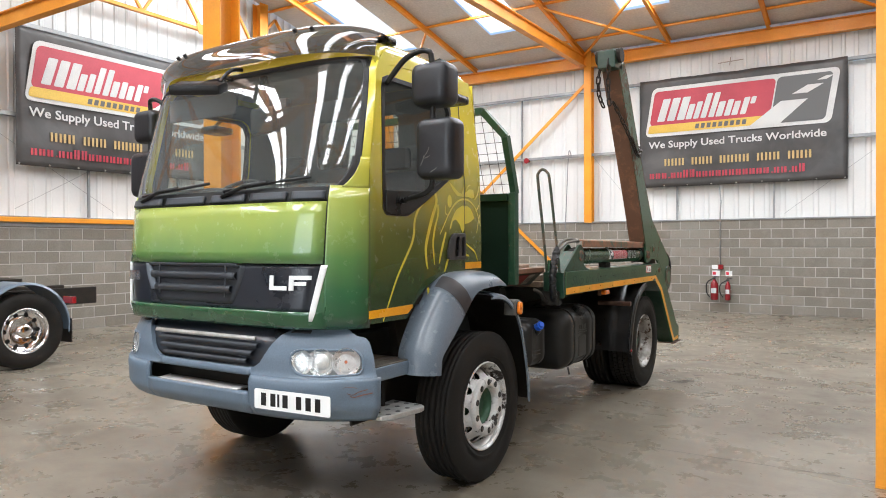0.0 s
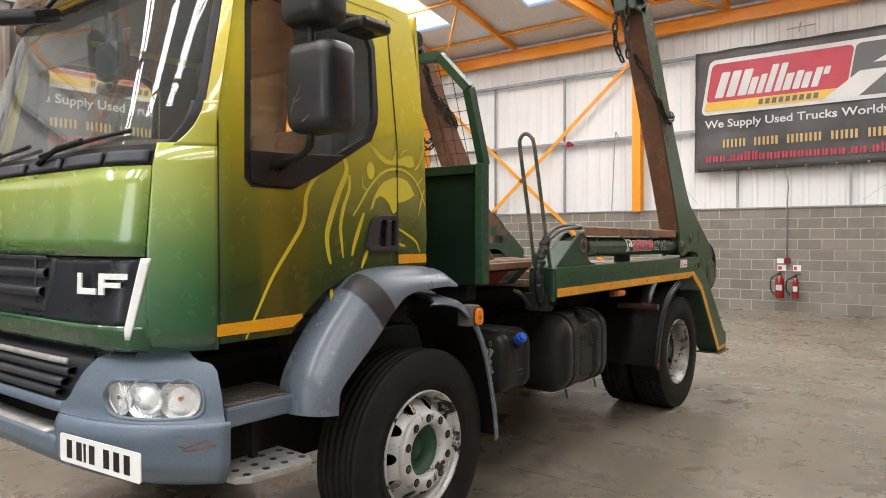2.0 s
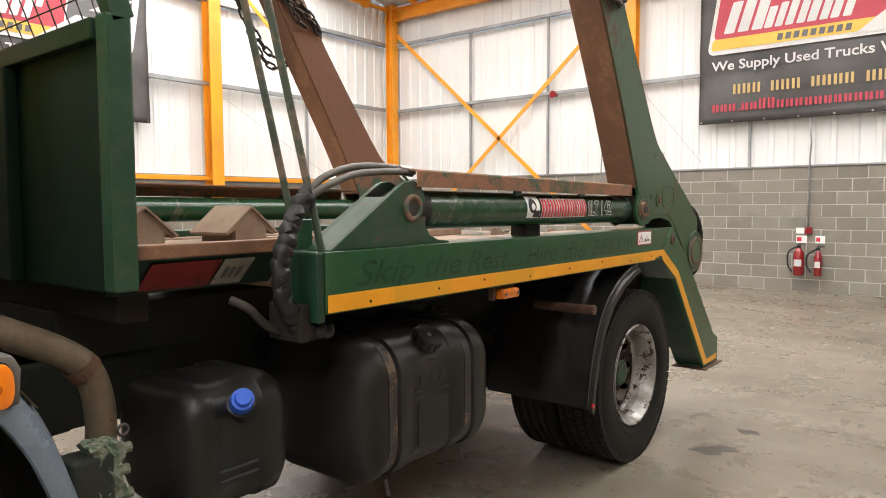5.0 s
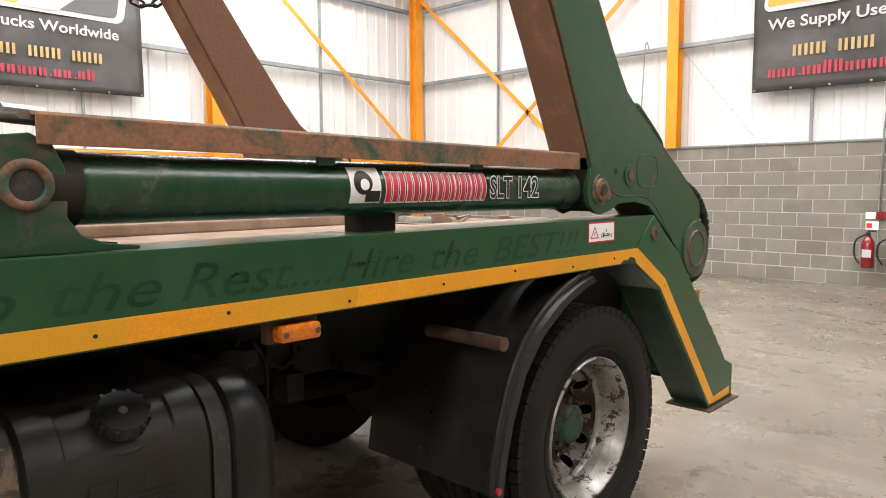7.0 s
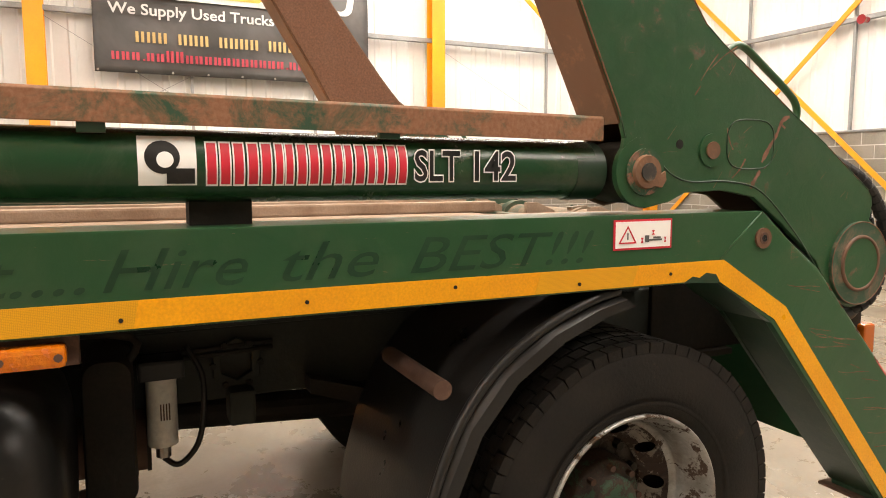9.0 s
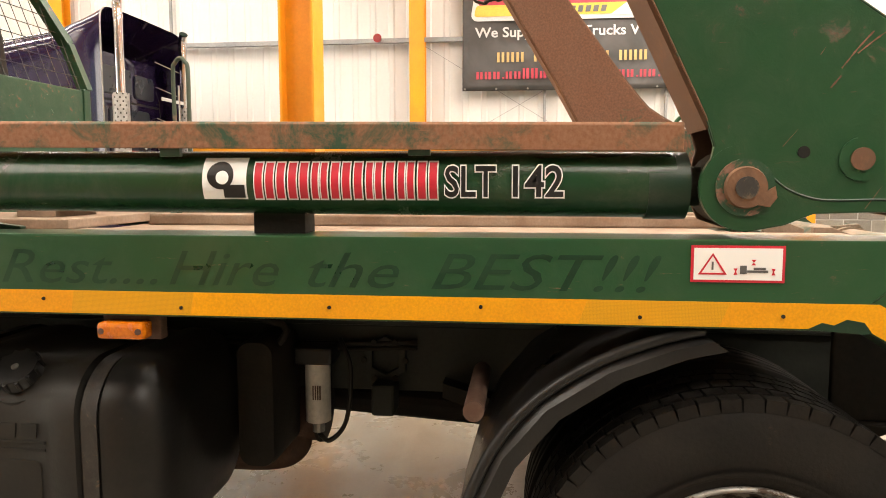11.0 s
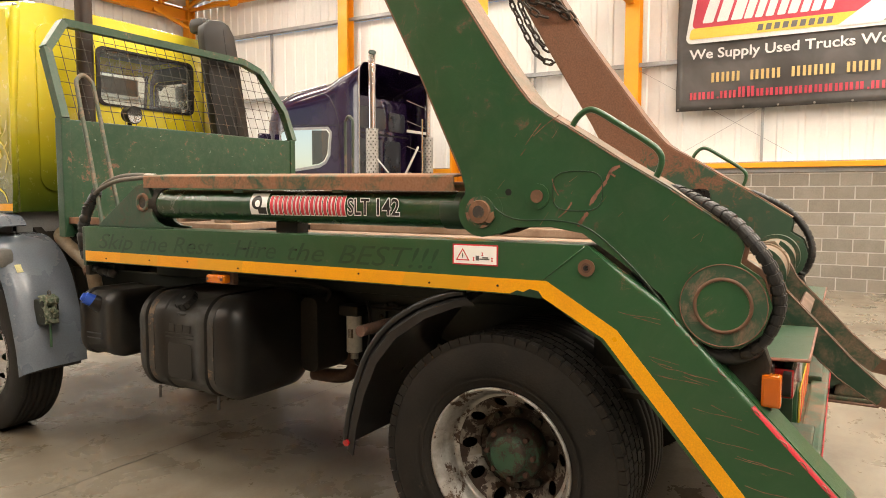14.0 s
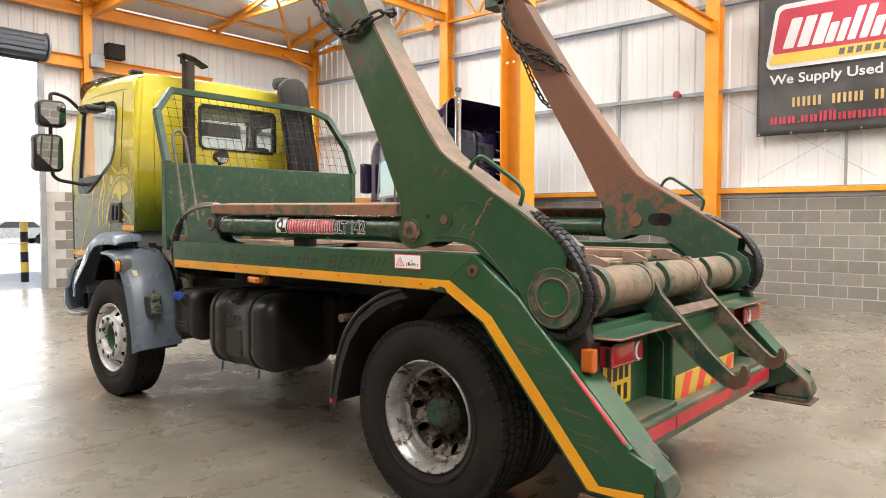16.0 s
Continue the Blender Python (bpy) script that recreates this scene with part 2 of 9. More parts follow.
M_RUST = worn_steel("rusted_steel", (0.070, 0.036, 0.021), (0.155, 0.074, 0.038), (0.19, 0.082, 0.036), (0.27, 0.14, 0.075), 0.52, 1.5, 0.6, 0.14, dust_on=0.10)
M_DECK = stuff("dusty_rusted_deck", (0.20, 0.125, 0.08), (0.31, 0.225, 0.165), 0.85, scale=5.0, fine=90, bump=0.3)
M_YELLOW = stuff("retroreflective_yellow", (0.80, 0.36, 0.010), (0.72, 0.295, 0.007), 0.35, scale=3.0, fine=160, bump=0.1, wear=((0.12, 0.07, 0.03), 0.72, 11.0))
M_RED_TAPE = stuff("red_reflective_tape", (0.50, 0.02, 0.03), (0.38, 0.015, 0.025), 0.4, scale=3.0, fine=140, bump=0.1)
M_BLUEGREY = stuff("blue_grey_plastic", (0.140, 0.182, 0.232), (0.115, 0.152, 0.198), 0.40, scale=2.0, fine=120, bump=0.1, wear=((0.28, 0.30, 0.31), 0.73, 14.0))
M_DARKGREY = stuff("dark_grey_plastic", (0.030, 0.034, 0.042), (0.045, 0.050, 0.060), 0.5, scale=3.0, fine=120, bump=0.15)
M_GRILLE = stuff("satin_charcoal_panel", (0.016, 0.019, 0.027), (0.024, 0.028, 0.037), 0.33, scale=3.0, fine=120, bump=0.05, wear=((0.16, 0.17, 0.18), 0.745, 24.0), coat=0.2)
M_SLAT = stuff("moulded_slat_plastic", (0.022, 0.025, 0.032), (0.034, 0.038, 0.045), 0.45, scale=3.0, fine=120, bump=0.1)
M_SLAT_EDGE = stuff("grey_moulding", (0.16, 0.18, 0.21), (0.12, 0.135, 0.155), 0.4, scale=3.0, fine=120, bump=0.1)
M_BLACK = stuff("black_plastic", (0.010, 0.0095, 0.0095), (0.018, 0.017, 0.016), 0.36, scale=4.0, fine=120, bump=0.15, wear=((0.07, 0.068, 0.062), 0.73, 20.0), spec=0.35)
M_CHASSIS = stuff("grimy_black_chassis", (0.017, 0.0155, 0.0135), (0.032, 0.026, 0.020), 0.65, scale=5.0, fine=80, bump=0.3, spec=0.15)
M_TYRE = stuff("tyre_rubber", (0.012, 0.011, 0.010), (0.021, 0.018, 0.015), 0.66, scale=5.0, fine=90, bump=0.3, wear=((0.038, 0.030, 0.022), 0.62, 9.0), spec=0.15)
M_RIM_F = stuff("chipped_white_wheel", (0.62, 0.615, 0.60), (0.52, 0.51, 0.49), 0.34, 0.15, scale=4.0, fine=80, bump=0.06, wear=((0.03, 0.022, 0.018), 0.57, 8.0))
M_RIM_R = stuff("grimy_silver_wheel", (0.36, 0.35, 0.33), (0.17, 0.155, 0.135), 0.40, 0.45, scale=9.0, fine=80, bump=0.3, wear=((0.07, 0.042, 0.027), 0.545, 11.0))
M_RIM_DISC = stuff("grimy_wheel_disc", (0.10, 0.075, 0.055), (0.05, 0.036, 0.026), 0.6, 0.2, scale=8.0, fine=80, bump=0.3, wear=((0.03, 0.018, 0.012), 0.48, 14.0))
M_DISC_R = stuff("flaking_wheel_disc", (0.27, 0.25, 0.22), (0.14, 0.115, 0.09), 0.5, 0.25, scale=10.0, fine=80, bump=0.3, wear=((0.045, 0.028, 0.02), 0.47, 13.0))
M_HUB = stuff("rusty_hub", (0.045, 0.028, 0.019), (0.018, 0.024, 0.015), 0.8, scale=14.0, fine=120, bump=0.4)
M_HUB_GREEN = stuff("green_hub_paint", (0.015, 0.07, 0.03), (0.04, 0.09, 0.045), 0.5, scale=14.0, fine=120, bump=0.2)
M_CHROME = plain("chrome", (0.75, 0.75, 0.76), 0.12, 1.0)
M_STEEL = stuff("bare_steel", (0.30, 0.28, 0.25), (0.40, 0.38, 0.35), 0.4, 0.8, scale=8.0, fine=90)
M_CHAIN = stuff("oily_chain", (0.028, 0.024, 0.02), (0.06, 0.045, 0.035), 0.45, 0.6, scale=10.0, fine=90)
M_ALU = stuff("dirty_aluminium", (0.48, 0.47, 0.45), (0.34, 0.33, 0.31), 0.45, 0.5, scale=8.0, fine=90, bump=0.2)
M_TANK = stuff("dusty_black_tank", (0.011, 0.0105, 0.010), (0.021, 0.019, 0.016), 0.42, scale=3.0, fine=70, bump=0.12, wear=((0.05, 0.046, 0.04), 0.68, 30.0), spec=0.3)
M_WEDGE = stuff("dusty_brown_timber", (0.24, 0.16, 0.11), (0.34, 0.25, 0.18), 0.85, scale=6.0, fine=60, bump=0.3)
M_WING = stuff("grey_wing_plastic", (0.130, 0.155, 0.185), (0.108, 0.130, 0.157), 0.30, scale=2.0, fine=120, bump=0.1, wear=((0.28, 0.28, 0.28), 0.73, 14.0))
M_LENS = sheet_glass("clear_lens_sheet", (0.97, 0.98, 0.98), 0.07, 0.03)
M_REFLECTOR = stuff("faceted_lamp_reflector", (0.88, 0.88, 0.88), (0.76, 0.76, 0.76), 0.24, 0.95, scale=14.0, fine=55, bump=0.5)
M_HOSE_BLACK = stuff("black_spiral_guard", (0.008, 0.008, 0.0085), (0.02, 0.018, 0.016), 0.5, scale=9.0, fine=80, bump=0.2, spec=0.4)
M_HOSE = stuff("grimy_hose", (0.010, 0.009, 0.008), (0.05, 0.040, 0.030), 0.7, scale=9.0, fine=80, bump=0.3)
M_HOSE_GREY = stuff("dusty_grey_hose", (0.085, 0.075, 0.062), (0.14, 0.125, 0.105), 0.6, scale=9.0, fine=80, bump=0.2)
M_LOOP = worn_steel("worn_loop_paint", (0.05, 0.075, 0.05), (0.07, 0.085, 0.06), (0.16, 0.11, 0.075), (0.22, 0.16, 0.115), 0.50, 6.0, 0.5, 0.12)
M_STACK = stuff("heat_browned_stack", (0.018, 0.013, 0.011), (0.045, 0.027, 0.019), 0.55, 0.2, scale=5.0, fine=70, bump=0.2)
M_STAIN = stuff("oil_soaked_concrete", (0.045, 0.040, 0.034), (0.075, 0.066, 0.055), 0.35, scale=9.0, fine=45, bump=0.1)
# near-black green: the shade between cab and headboard is put into the colour
M_SHADE_SOOT_GREEN = stuff("shade_and_soot_green", (0.003, 0.013, 0.007), (0.006, 0.020, 0.011), 0.5, scale=2.5, fine=70, bump=0.1, spec=0.25)
M_RUST_DARK = worn_steel("dark_rust", (0.06, 0.028, 0.017), (0.09, 0.042, 0.026), (0.13, 0.055, 0.03), (0.17, 0.085, 0.05), 0.52, 4.0, 0.8, 0.2)
M_EDGE = stuff("pink_primer_and_rust", (0.27, 0.115, 0.078), (0.12, 0.06, 0.038), 0.75, scale=14.0, fine=70, bump=0.3)
M_SCUFF = worn_steel("scuffed_green_paint", (0.012, 0.052, 0.025), (0.03, 0.075, 0.042), (0.13, 0.07, 0.042), (0.22, 0.135, 0.095), 0.485, 3.6, 0.5, 0.16)
M_STEP_STUD = stuff("dusty_step_grid", (0.17, 0.145, 0.115), (0.09, 0.075, 0.06), 0.65, 0.3, scale=14.0, fine=90, bump=0.2)
M_CHIP = stuff("pale_chipped_paint", (0.40, 0.42, 0.36), (0.28, 0.33, 0.27), 0.6, scale=20.0, fine=90, bump=0.1)
M_DIRTY_RED = stuff("dirty_red_reflector", (0.24, 0.022, 0.022), (0.13, 0.026, 0.022), 0.45, scale=9.0, fine=90, bump=0.1, wear=((0.10, 0.075, 0.05), 0.62, 22.0))
M_DIRTY_LABEL = stuff("dirty_white_label", (0.42, 0.39, 0.33), (0.25, 0.22, 0.17), 0.6, scale=9.0, fine=90, bump=0.1, wear=((0.10, 0.075, 0.05), 0.60, 22.0))
M_AMBER = plain("amber_lens", (0.46, 0.095, 0.005), 0.2, coat=0.4)
M_CHEV_RED = plain("fluorescent_red_film", (0.72, 0.07, 0.04), 0.4)
M_LABEL = stuff("faded_yellow_label", (0.60, 0.56, 0.28), (0.50, 0.46, 0.24), 0.6, scale=20.0, fine=90, bump=0.0)
# glows by itself, in place of the daylight out in the yard
M_BACKDROP = plain("glowing_distance", (1.0, 1.0, 0.98), 0.9, glow=3.2)
M_FRAME = stuff("grey_green_frame", (0.022, 0.026, 0.022), (0.034, 0.036, 0.030), 0.6, scale=4.0, fine=70, bump=0.2, spec=0.25)


def dotted_tape():
    """Reflective film with a honeycomb of darker cells."""
    m, nt, bs = nodes_of("honeycomb_yellow_film")
    v = nt.nodes.new("ShaderNodeTexVoronoi")
    v.inputs["Scale"].default_value, v.inputs["Randomness"].default_value = 330.0, 0.25
    nt.links.new(where(nt), v.inputs["Vector"])
    col = ramp_node(nt, v.outputs["Distance"], [(0.25, (0.70, 0.34, 0.012)), (0.6, (0.54, 0.25, 0.010))])
    nt.links.new(col.outputs[0], bs.inputs["Base Color"])
    bs.inputs["Roughness"].default_value = 0.4
    return m


M_YELLOW_DOT = dotted_tape()
M_ARM = worn_steel("arm_green_paint", (0.0125, 0.057, 0.0215), (0.0185, 0.074, 0.029), (0.085, 0.042, 0.024), (0.15, 0.08, 0.055), 0.625, 5.0, 0.30, 0.13, (1.7, 3.2, 0.0, 0.13), 0.11)
M_FLANGE = worn_steel("rubbed_flange", (0.055, 0.062, 0.036), (0.085, 0.085, 0.05), (0.19, 0.115, 0.078), (0.28, 0.19, 0.14), 0.36, 3.0, 0.5, 0.30)
M_HUB_MIX = worn_steel("green_flecked_rusty_hub", (0.015, 0.06, 0.03), (0.03, 0.07, 0.04), (0.022, 0.014, 0.010), (0.05, 0.029, 0.019), 0.45, 12.0, 0.6, dust_on=0.06)
M_GRIME = worn_steel("grimy_rubbed_green", (0.010, 0.040, 0.020), (0.022, 0.055, 0.030), (0.105, 0.062, 0.036), (0.20, 0.125, 0.085), 0.46, 4.5, 0.5, 0.20)
M_OILY = worn_steel("oil_blackened_green", (0.009, 0.042, 0.018), (0.014, 0.055, 0.024), (0.035, 0.022, 0.014), (0.075, 0.05, 0.034), 0.50, 6.0, 0.45, 0.16)
M_RAM = worn_steel("oily_green_ram", (0.008, 0.042, 0.016), (0.0125, 0.056, 0.022), (0.060, 0.046, 0.030), (0.105, 0.08, 0.055), 0.585, 2.4, 0.24, 0.22)
M_RUSTY_EDGE = stuff("brown_rubbed_edge", (0.17, 0.095, 0.06), (0.085, 0.055, 0.035), 0.7, scale=12.0, fine=70, bump=0.3)
M_TUBE = worn_steel("dust_caked_green_tube", (0.014, 0.042, 0.021), (0.040, 0.052, 0.030), (0.165, 0.108, 0.066), (0.26, 0.18, 0.122), 0.345, 4.0, 0.55, 0.22, dust_on=0.14)
M_FILTER = stuff("cream_filter_paint", (0.78, 0.75, 0.68), (0.68, 0.65, 0.58), 0.4, scale=9.0, fine=60, bump=0.05)
M_LABEL_BROWN = plain("brown_print", (0.10, 0.06, 0.03), 0.6)
M_MARKER = stuff("ribbed_orange_lens", (0.62, 0.17, 0.010), (0.50, 0.11, 0.006), 0.22, scale=40.0, fine=200, bump=0.5, coat=0.4)
M_INTAKE = stuff("dusty_black_moulding", (0.011, 0.0095, 0.009), (0.018, 0.0155, 0.0135), 0.5, scale=3.0, fine=120, bump=0.05, spec=0.4)
M_FACET = stuff("bright_fluted_reflector", (0.86, 0.85, 0.83), (0.70, 0.69, 0.68), 0.34, 0.7, scale=20.0, fine=70, bump=0.6)
M_PEARL = plain("pearl_lamp_moulding", (0.78, 0.77, 0.75), 0.32, 0.3)
M_HOUSING = stuff("dusty_grey_housing", (0.15, 0.14, 0.125), (0.10, 0.095, 0.085), 0.6, scale=6.0, fine=90, bump=0.15)
M_HANDLE = stuff("black_handle_moulding", (0.022, 0.020, 0.022), (0.034, 0.031, 0.032), 0.42, scale=5.0, fine=140, bump=0.15)
M_MIRROR_CASE = stuff("scratched_black_case", (0.008, 0.008, 0.010), (0.015, 0.015, 0.018), 0.38, scale=5.0, fine=110, bump=0.2, wear=((0.16, 0.155, 0.16), 0.70, 9.0))
M_WHITE = plain("white_lettering", (0.82, 0.82, 0.80), 0.5)
M_SILVER = plain("silver_badge", (0.70, 0.71, 0.72), 0.25, 0.9)
M_RED = plain("red_print", (0.55, 0.02, 0.04), 0.45)
M_BRED = stuff("banner_red_print", (0.38, 0.03, 0.055), (0.46, 0.05, 0.075), 0.45, scale=1.5, fine=60, bump=0.0)
M_BYEL = stuff("banner_yellow_print", (0.62, 0.40, 0.05), (0.68, 0.46, 0.08), 0.45, scale=1.5, fine=60, bump=0.0)
M_BWHITE = stuff("banner_white_print", (0.62, 0.62, 0.60), (0.52, 0.52, 0.52), 0.45, scale=1.2, fine=60, bump=0.0)
M_BGREY = plain("banner_grey_print", (0.10, 0.10, 0.10), 0.45)
M_GOLD = plain("gold_print", (0.50, 0.35, 0.14), 0.5)
M_ORANGE_LENS = plain("orange_lens", (0.85, 0.22, 0.01), 0.15, coat=0.5)
M_RED_LENS = plain("red_lens", (0.30, 0.012, 0.014), 0.12, coat=0.5)
M_SCREEN = sheet_glass("windscreen_glass", (0.88, 0.94, 0.91), 0.085, 0.05)
M_SIDEGLASS = sheet_glass("side_glass", (0.84, 0.89, 0.87), 0.11, 0.03)
M_MIRROR = plain("mirror_glass", (0.85, 0.87, 0.88), 0.02, 1.0)
M_VISOR = sheet_glass("smoked_visor", (0.16, 0.125, 0.105), 0.08, 0.05)
M_ROOFLIGHT = rooflight_sheet()
M_SEAT = stuff("seat_cloth", (0.035, 0.036, 0.04), (0.05, 0.05, 0.055), 0.9, scale=8.0, fine=150, bump=0.2)
M_LINER = stuff("cab_liner", (0.20, 0.20, 0.19), (0.16, 0.16, 0.155), 0.85, scale=4.0, fine=120)
M_LION = plain("yellow_line_paint", (0.62, 0.50, 0.03), 0.35, coat=0.4)
M_SCRIPT = stuff("faded_dark_script", (0.0045, 0.028, 0.012), (0.008, 0.045, 0.019), 0.35, scale=7.0, fine=60, bump=0.0)
M_YARD = stuff("pale_yard_concrete", (0.66, 0.65, 0.62), (0.56, 0.55, 0.53), 0.85, scale=0.5, fine=20)
M_TAN = stuff("tan_heat_stained_pipe", (0.24, 0.19, 0.13), (0.15, 0.11, 0.07), 0.6, 0.3, scale=7.0, fine=70, bump=0.25, wear=((0.10, 0.05, 0.03), 0.62, 8.0))
M_BLUE = plain("blue_cap", (0.02, 0.10, 0.55), 0.4)
M_PURPLE = stuff("purple_black_paint", (0.012, 0.006, 0.026), (0.017, 0.009, 0.034), 0.10, 0.0, scale=2.0, fine=60, bump=0.0, coat=0.3, spec=0.4)
M_EXT_RED = plain("extinguisher_red", (0.22, 0.008, 0.012), 0.25, coat=0.4)
M_PLATE_Y = plain("yellow_plate", (0.72, 0.47, 0.02), 0.4)
M_SHUTTER = stuff("dark_shutter", (0.05, 0.06, 0.075), (0.07, 0.08, 0.095), 0.5, scale=2.0, fine=50)
M_MUD = stuff("lichen_crust", (0.20, 0.20, 0.15), (0.05, 0.085, 0.05), 0.95, scale=38.0, fine=90, bump=0.5)
M_RUST_GREEN = worn_steel("rust_with_green_remains", (0.015, 0.055, 0.027), (0.03, 0.06, 0.035), (0.115, 0.048, 0.025), (0.185, 0.085, 0.047), 0.52, 4.0, 0.6, 0.08, (1.45, 2.0, -0.04, 0.22), 0.10)
M_COVER = worn_steel("rusty_green_cover", (0.014, 0.058, 0.028), (0.03, 0.07, 0.04), (0.21, 0.084, 0.038), (0.28, 0.135, 0.075), 0.375, 4.0, 0.55, 0.16, dust_on=0.13)
M_CANOPY = worn_steel("rubbed_canopy_green", (0.012, 0.056, 0.026), (0.028, 0.072, 0.038), (0.24, 0.12, 0.085), (0.34, 0.21, 0.16), 0.63, 5.0, 0.35, 0.06)
M_STRAP = worn_steel("rusty_strap", (0.02, 0.018, 0.016), (0.03, 0.026, 0.022), (0.10, 0.06, 0.035), (0.15, 0.10, 0.06), 0.55, 9.0, 0.6)

# ---- builders ----


class Form:
    """A bmesh with a few shapes to add to it."""

    def __init__(self):
        self.bm = bmesh.new()

    def box(self, x0, x1, y0, y1, z0, z1, bev=0.0, m=None):
        r = bmesh.ops.create_cube(self.bm, size=1.0)
        t = Matrix.Translation(((x0 + x1) / 2, (y0 + y1) / 2, (z0 + z1) / 2)) @ Matrix.Diagonal((abs(x1 - x0), abs(y1 - y0), abs(z1 - z0), 1))
        bmesh.ops.transform(self.bm, matrix=(m @ t) if m else t, verts=r["verts"])
        if bev:
            es = list({e for v in r["verts"] for e in v.link_edges})
            bmesh.ops.bevel(self.bm, geom=es, offset=bev, segments=2, affect="EDGES", profile=0.6)
        return self

    def plate(self, outer, a, b, axis="x", holes=(), bev=0.0):
        """A flat plate with outline and holes given as 2D points, from a to b along an axis. The points are (y,z), (x,z) or (x,y)."""
        put = {"x": lambda p, d: (d, p[0], p[1]), "y": lambda p, d: (p[0], d, p[1]), "z": lambda p, d: (p[0], p[1], d)}[axis]
        bm = self.bm
        start = len(bm.faces)
        edges = []
        for loop in (outer, *holes):
            vs = [bm.verts.new(put(p, a)) for p in loop]
            edges += [bm.edges.new((vs[i], vs[(i + 1) % len(vs)])) for i in range(len(vs))]
        if holes:
            fs = [f for f in bmesh.ops.triangle_fill(bm, use_beauty=True, edges=edges)["geom"] if isinstance(f, bmesh.types.BMFace)]
        else:
            fs = [bm.faces.new([e.verts[0] for e in edges])] if True else []
        r = bmesh.ops.extrude_face_region(bm, geom=fs)
        vs = [g for g in r["geom"] if isinstance(g, bmesh.types.BMVert)]
        step = {"x": (b - a, 0, 0), "y": (0, b - a, 0), "z": (0, 0, b - a)}[axis]
        bmesh.ops.translate(bm, verts=vs, vec=step)
        bm.faces.ensure_lookup_table()
        bmesh.ops.recalc_face_normals(bm, faces=bm.faces[start:])
        if bev:
            bm.normal_update()
            es = [e for e in {e for f in bm.faces[start:] for e in f.edges} if len(e.link_faces) == 2 and e.calc_face_angle(0) > 0.6]
            bmesh.ops.bevel(bm, geom=es, offset=bev, segments=2, affect="EDGES", profile=0.6)
        return self

    def rod(self, p, q, r, n=14, r2=None, caps=True):
        p, q = Vector(p), Vector(q)
        d = q - p
        m = Matrix.Translation((p + q) / 2) @ d.to_track_quat("Z", "Y").to_matrix().to_4x4()
        bmesh.ops.create_cone(self.bm, cap_ends=caps, segments=n, radius1=r, radius2=r if r2 is None else r2, depth=d.length, matrix=m)
        return self

    def tube(self, pts, r, n=8, closed=False):
        """A round tube along points, smoothed by the caller."""
        bm, pts = self.bm, [Vector(p) for p in pts]
        k = len(pts)
        rings, side = [], None
        for i, p in enumerate(pts):
            a = pts[(i - 1) % k] if closed or i else p
            b = pts[(i + 1) % k] if closed or i < k - 1 else p
            t = (b - a).normalized()
            if side is None:
                side = t.orthogonal().normalized()
            side = (side - t * side.dot(t)).normalized()
            up = t.cross(side)
            q = r[i] if isinstance(r, list) else r
            rings.append([bm.verts.new(p + q * (math.cos(2 * math.pi * j / n) * side + math.sin(2 * math.pi * j / n) * up)) for j in range(n)])
        for i in range(k if closed else k - 1):
            u, v = rings[i], rings[(i + 1) % k]
            for j in range(n):
                f = bm.faces.new((u[j], u[(j + 1) % n], v[(j + 1) % n], v[j]))
                f.smooth = True
        if not closed:
            bm.faces.new(rings[0][::-1]), bm.faces.new(rings[-1])
        return self

    def turned(self, profile, n=40, smooth=True):
        """A shape turned about the x axis: profile of (x, radius)."""
        bm = self.bm
        rings = [[bm.verts.new((x, r * math.cos(2 * math.pi * j / n), r * math.sin(2 * math.pi * j / n))) for j in range(n)] for x, r in profile]
        for u, v in zip(rings, rings[1:]):
            for j in range(n):
                f = bm.faces.new((u[j], v[j], v[(j + 1) % n], u[(j + 1) % n]))
                f.smooth = smooth
        return self

    def grid(self, rows, smooth=True):
        """A skin over rows of points."""
        bm = self.bm
        vs = [[bm.verts.new(p) for p in row] for row in rows]
        for u, v in zip(vs, vs[1:]):
            for j in range(len(u) - 1):
                f = bm.faces.new((u[j], u[j + 1], v[j + 1], v[j]))
                f.smooth = smooth
        return self

    def thick(self, depth):
        """Gives a skin its thickness, inwards."""
        bm = self.bm
        bmesh.ops.recalc_face_normals(bm, faces=bm.faces[:])
        bmesh.ops.solidify(bm, geom=bm.faces[:], thickness=depth)
        return self

    def ribbon(self, pts, width, axis_normal, lift=0.0015):
        """A thin flat strip along points on a plane, of varying width."""
        n = Vector(axis_normal)
        left, right = [], []
        pts = [Vector(p) for p in pts]
        for i, p in enumerate(pts):
            t = (pts[min(i + 1, len(pts) - 1)] - pts[max(i - 1, 0)]).normalized()
            w = width[i] if isinstance(width, (list, tuple)) else width
            s = n.cross(t).normalized() * w / 2
            left.append(p + s + n * lift), right.append(p - s + n * lift)
        return self.grid([left, right], False)


def smooth_path(pts, k=6):
    """Points of a smooth line through the given ones."""
    p = [Vector(q) for q in pts]
    out = []
    for i in range(len(p) - 1):
        a, b, c, d = p[max(i - 1, 0)], p[i], p[i + 1], p[min(i + 2, len(p) - 1)]
        for j in range(k):
            t = j / k
            out.append(0.5 * ((2 * b) + (c - a) * t + (2 * a - 5 * b + 4 * c - d) * t * t + (3 * b - a - 3 * c + d) * t ** 3))
    return out + [p[-1]]


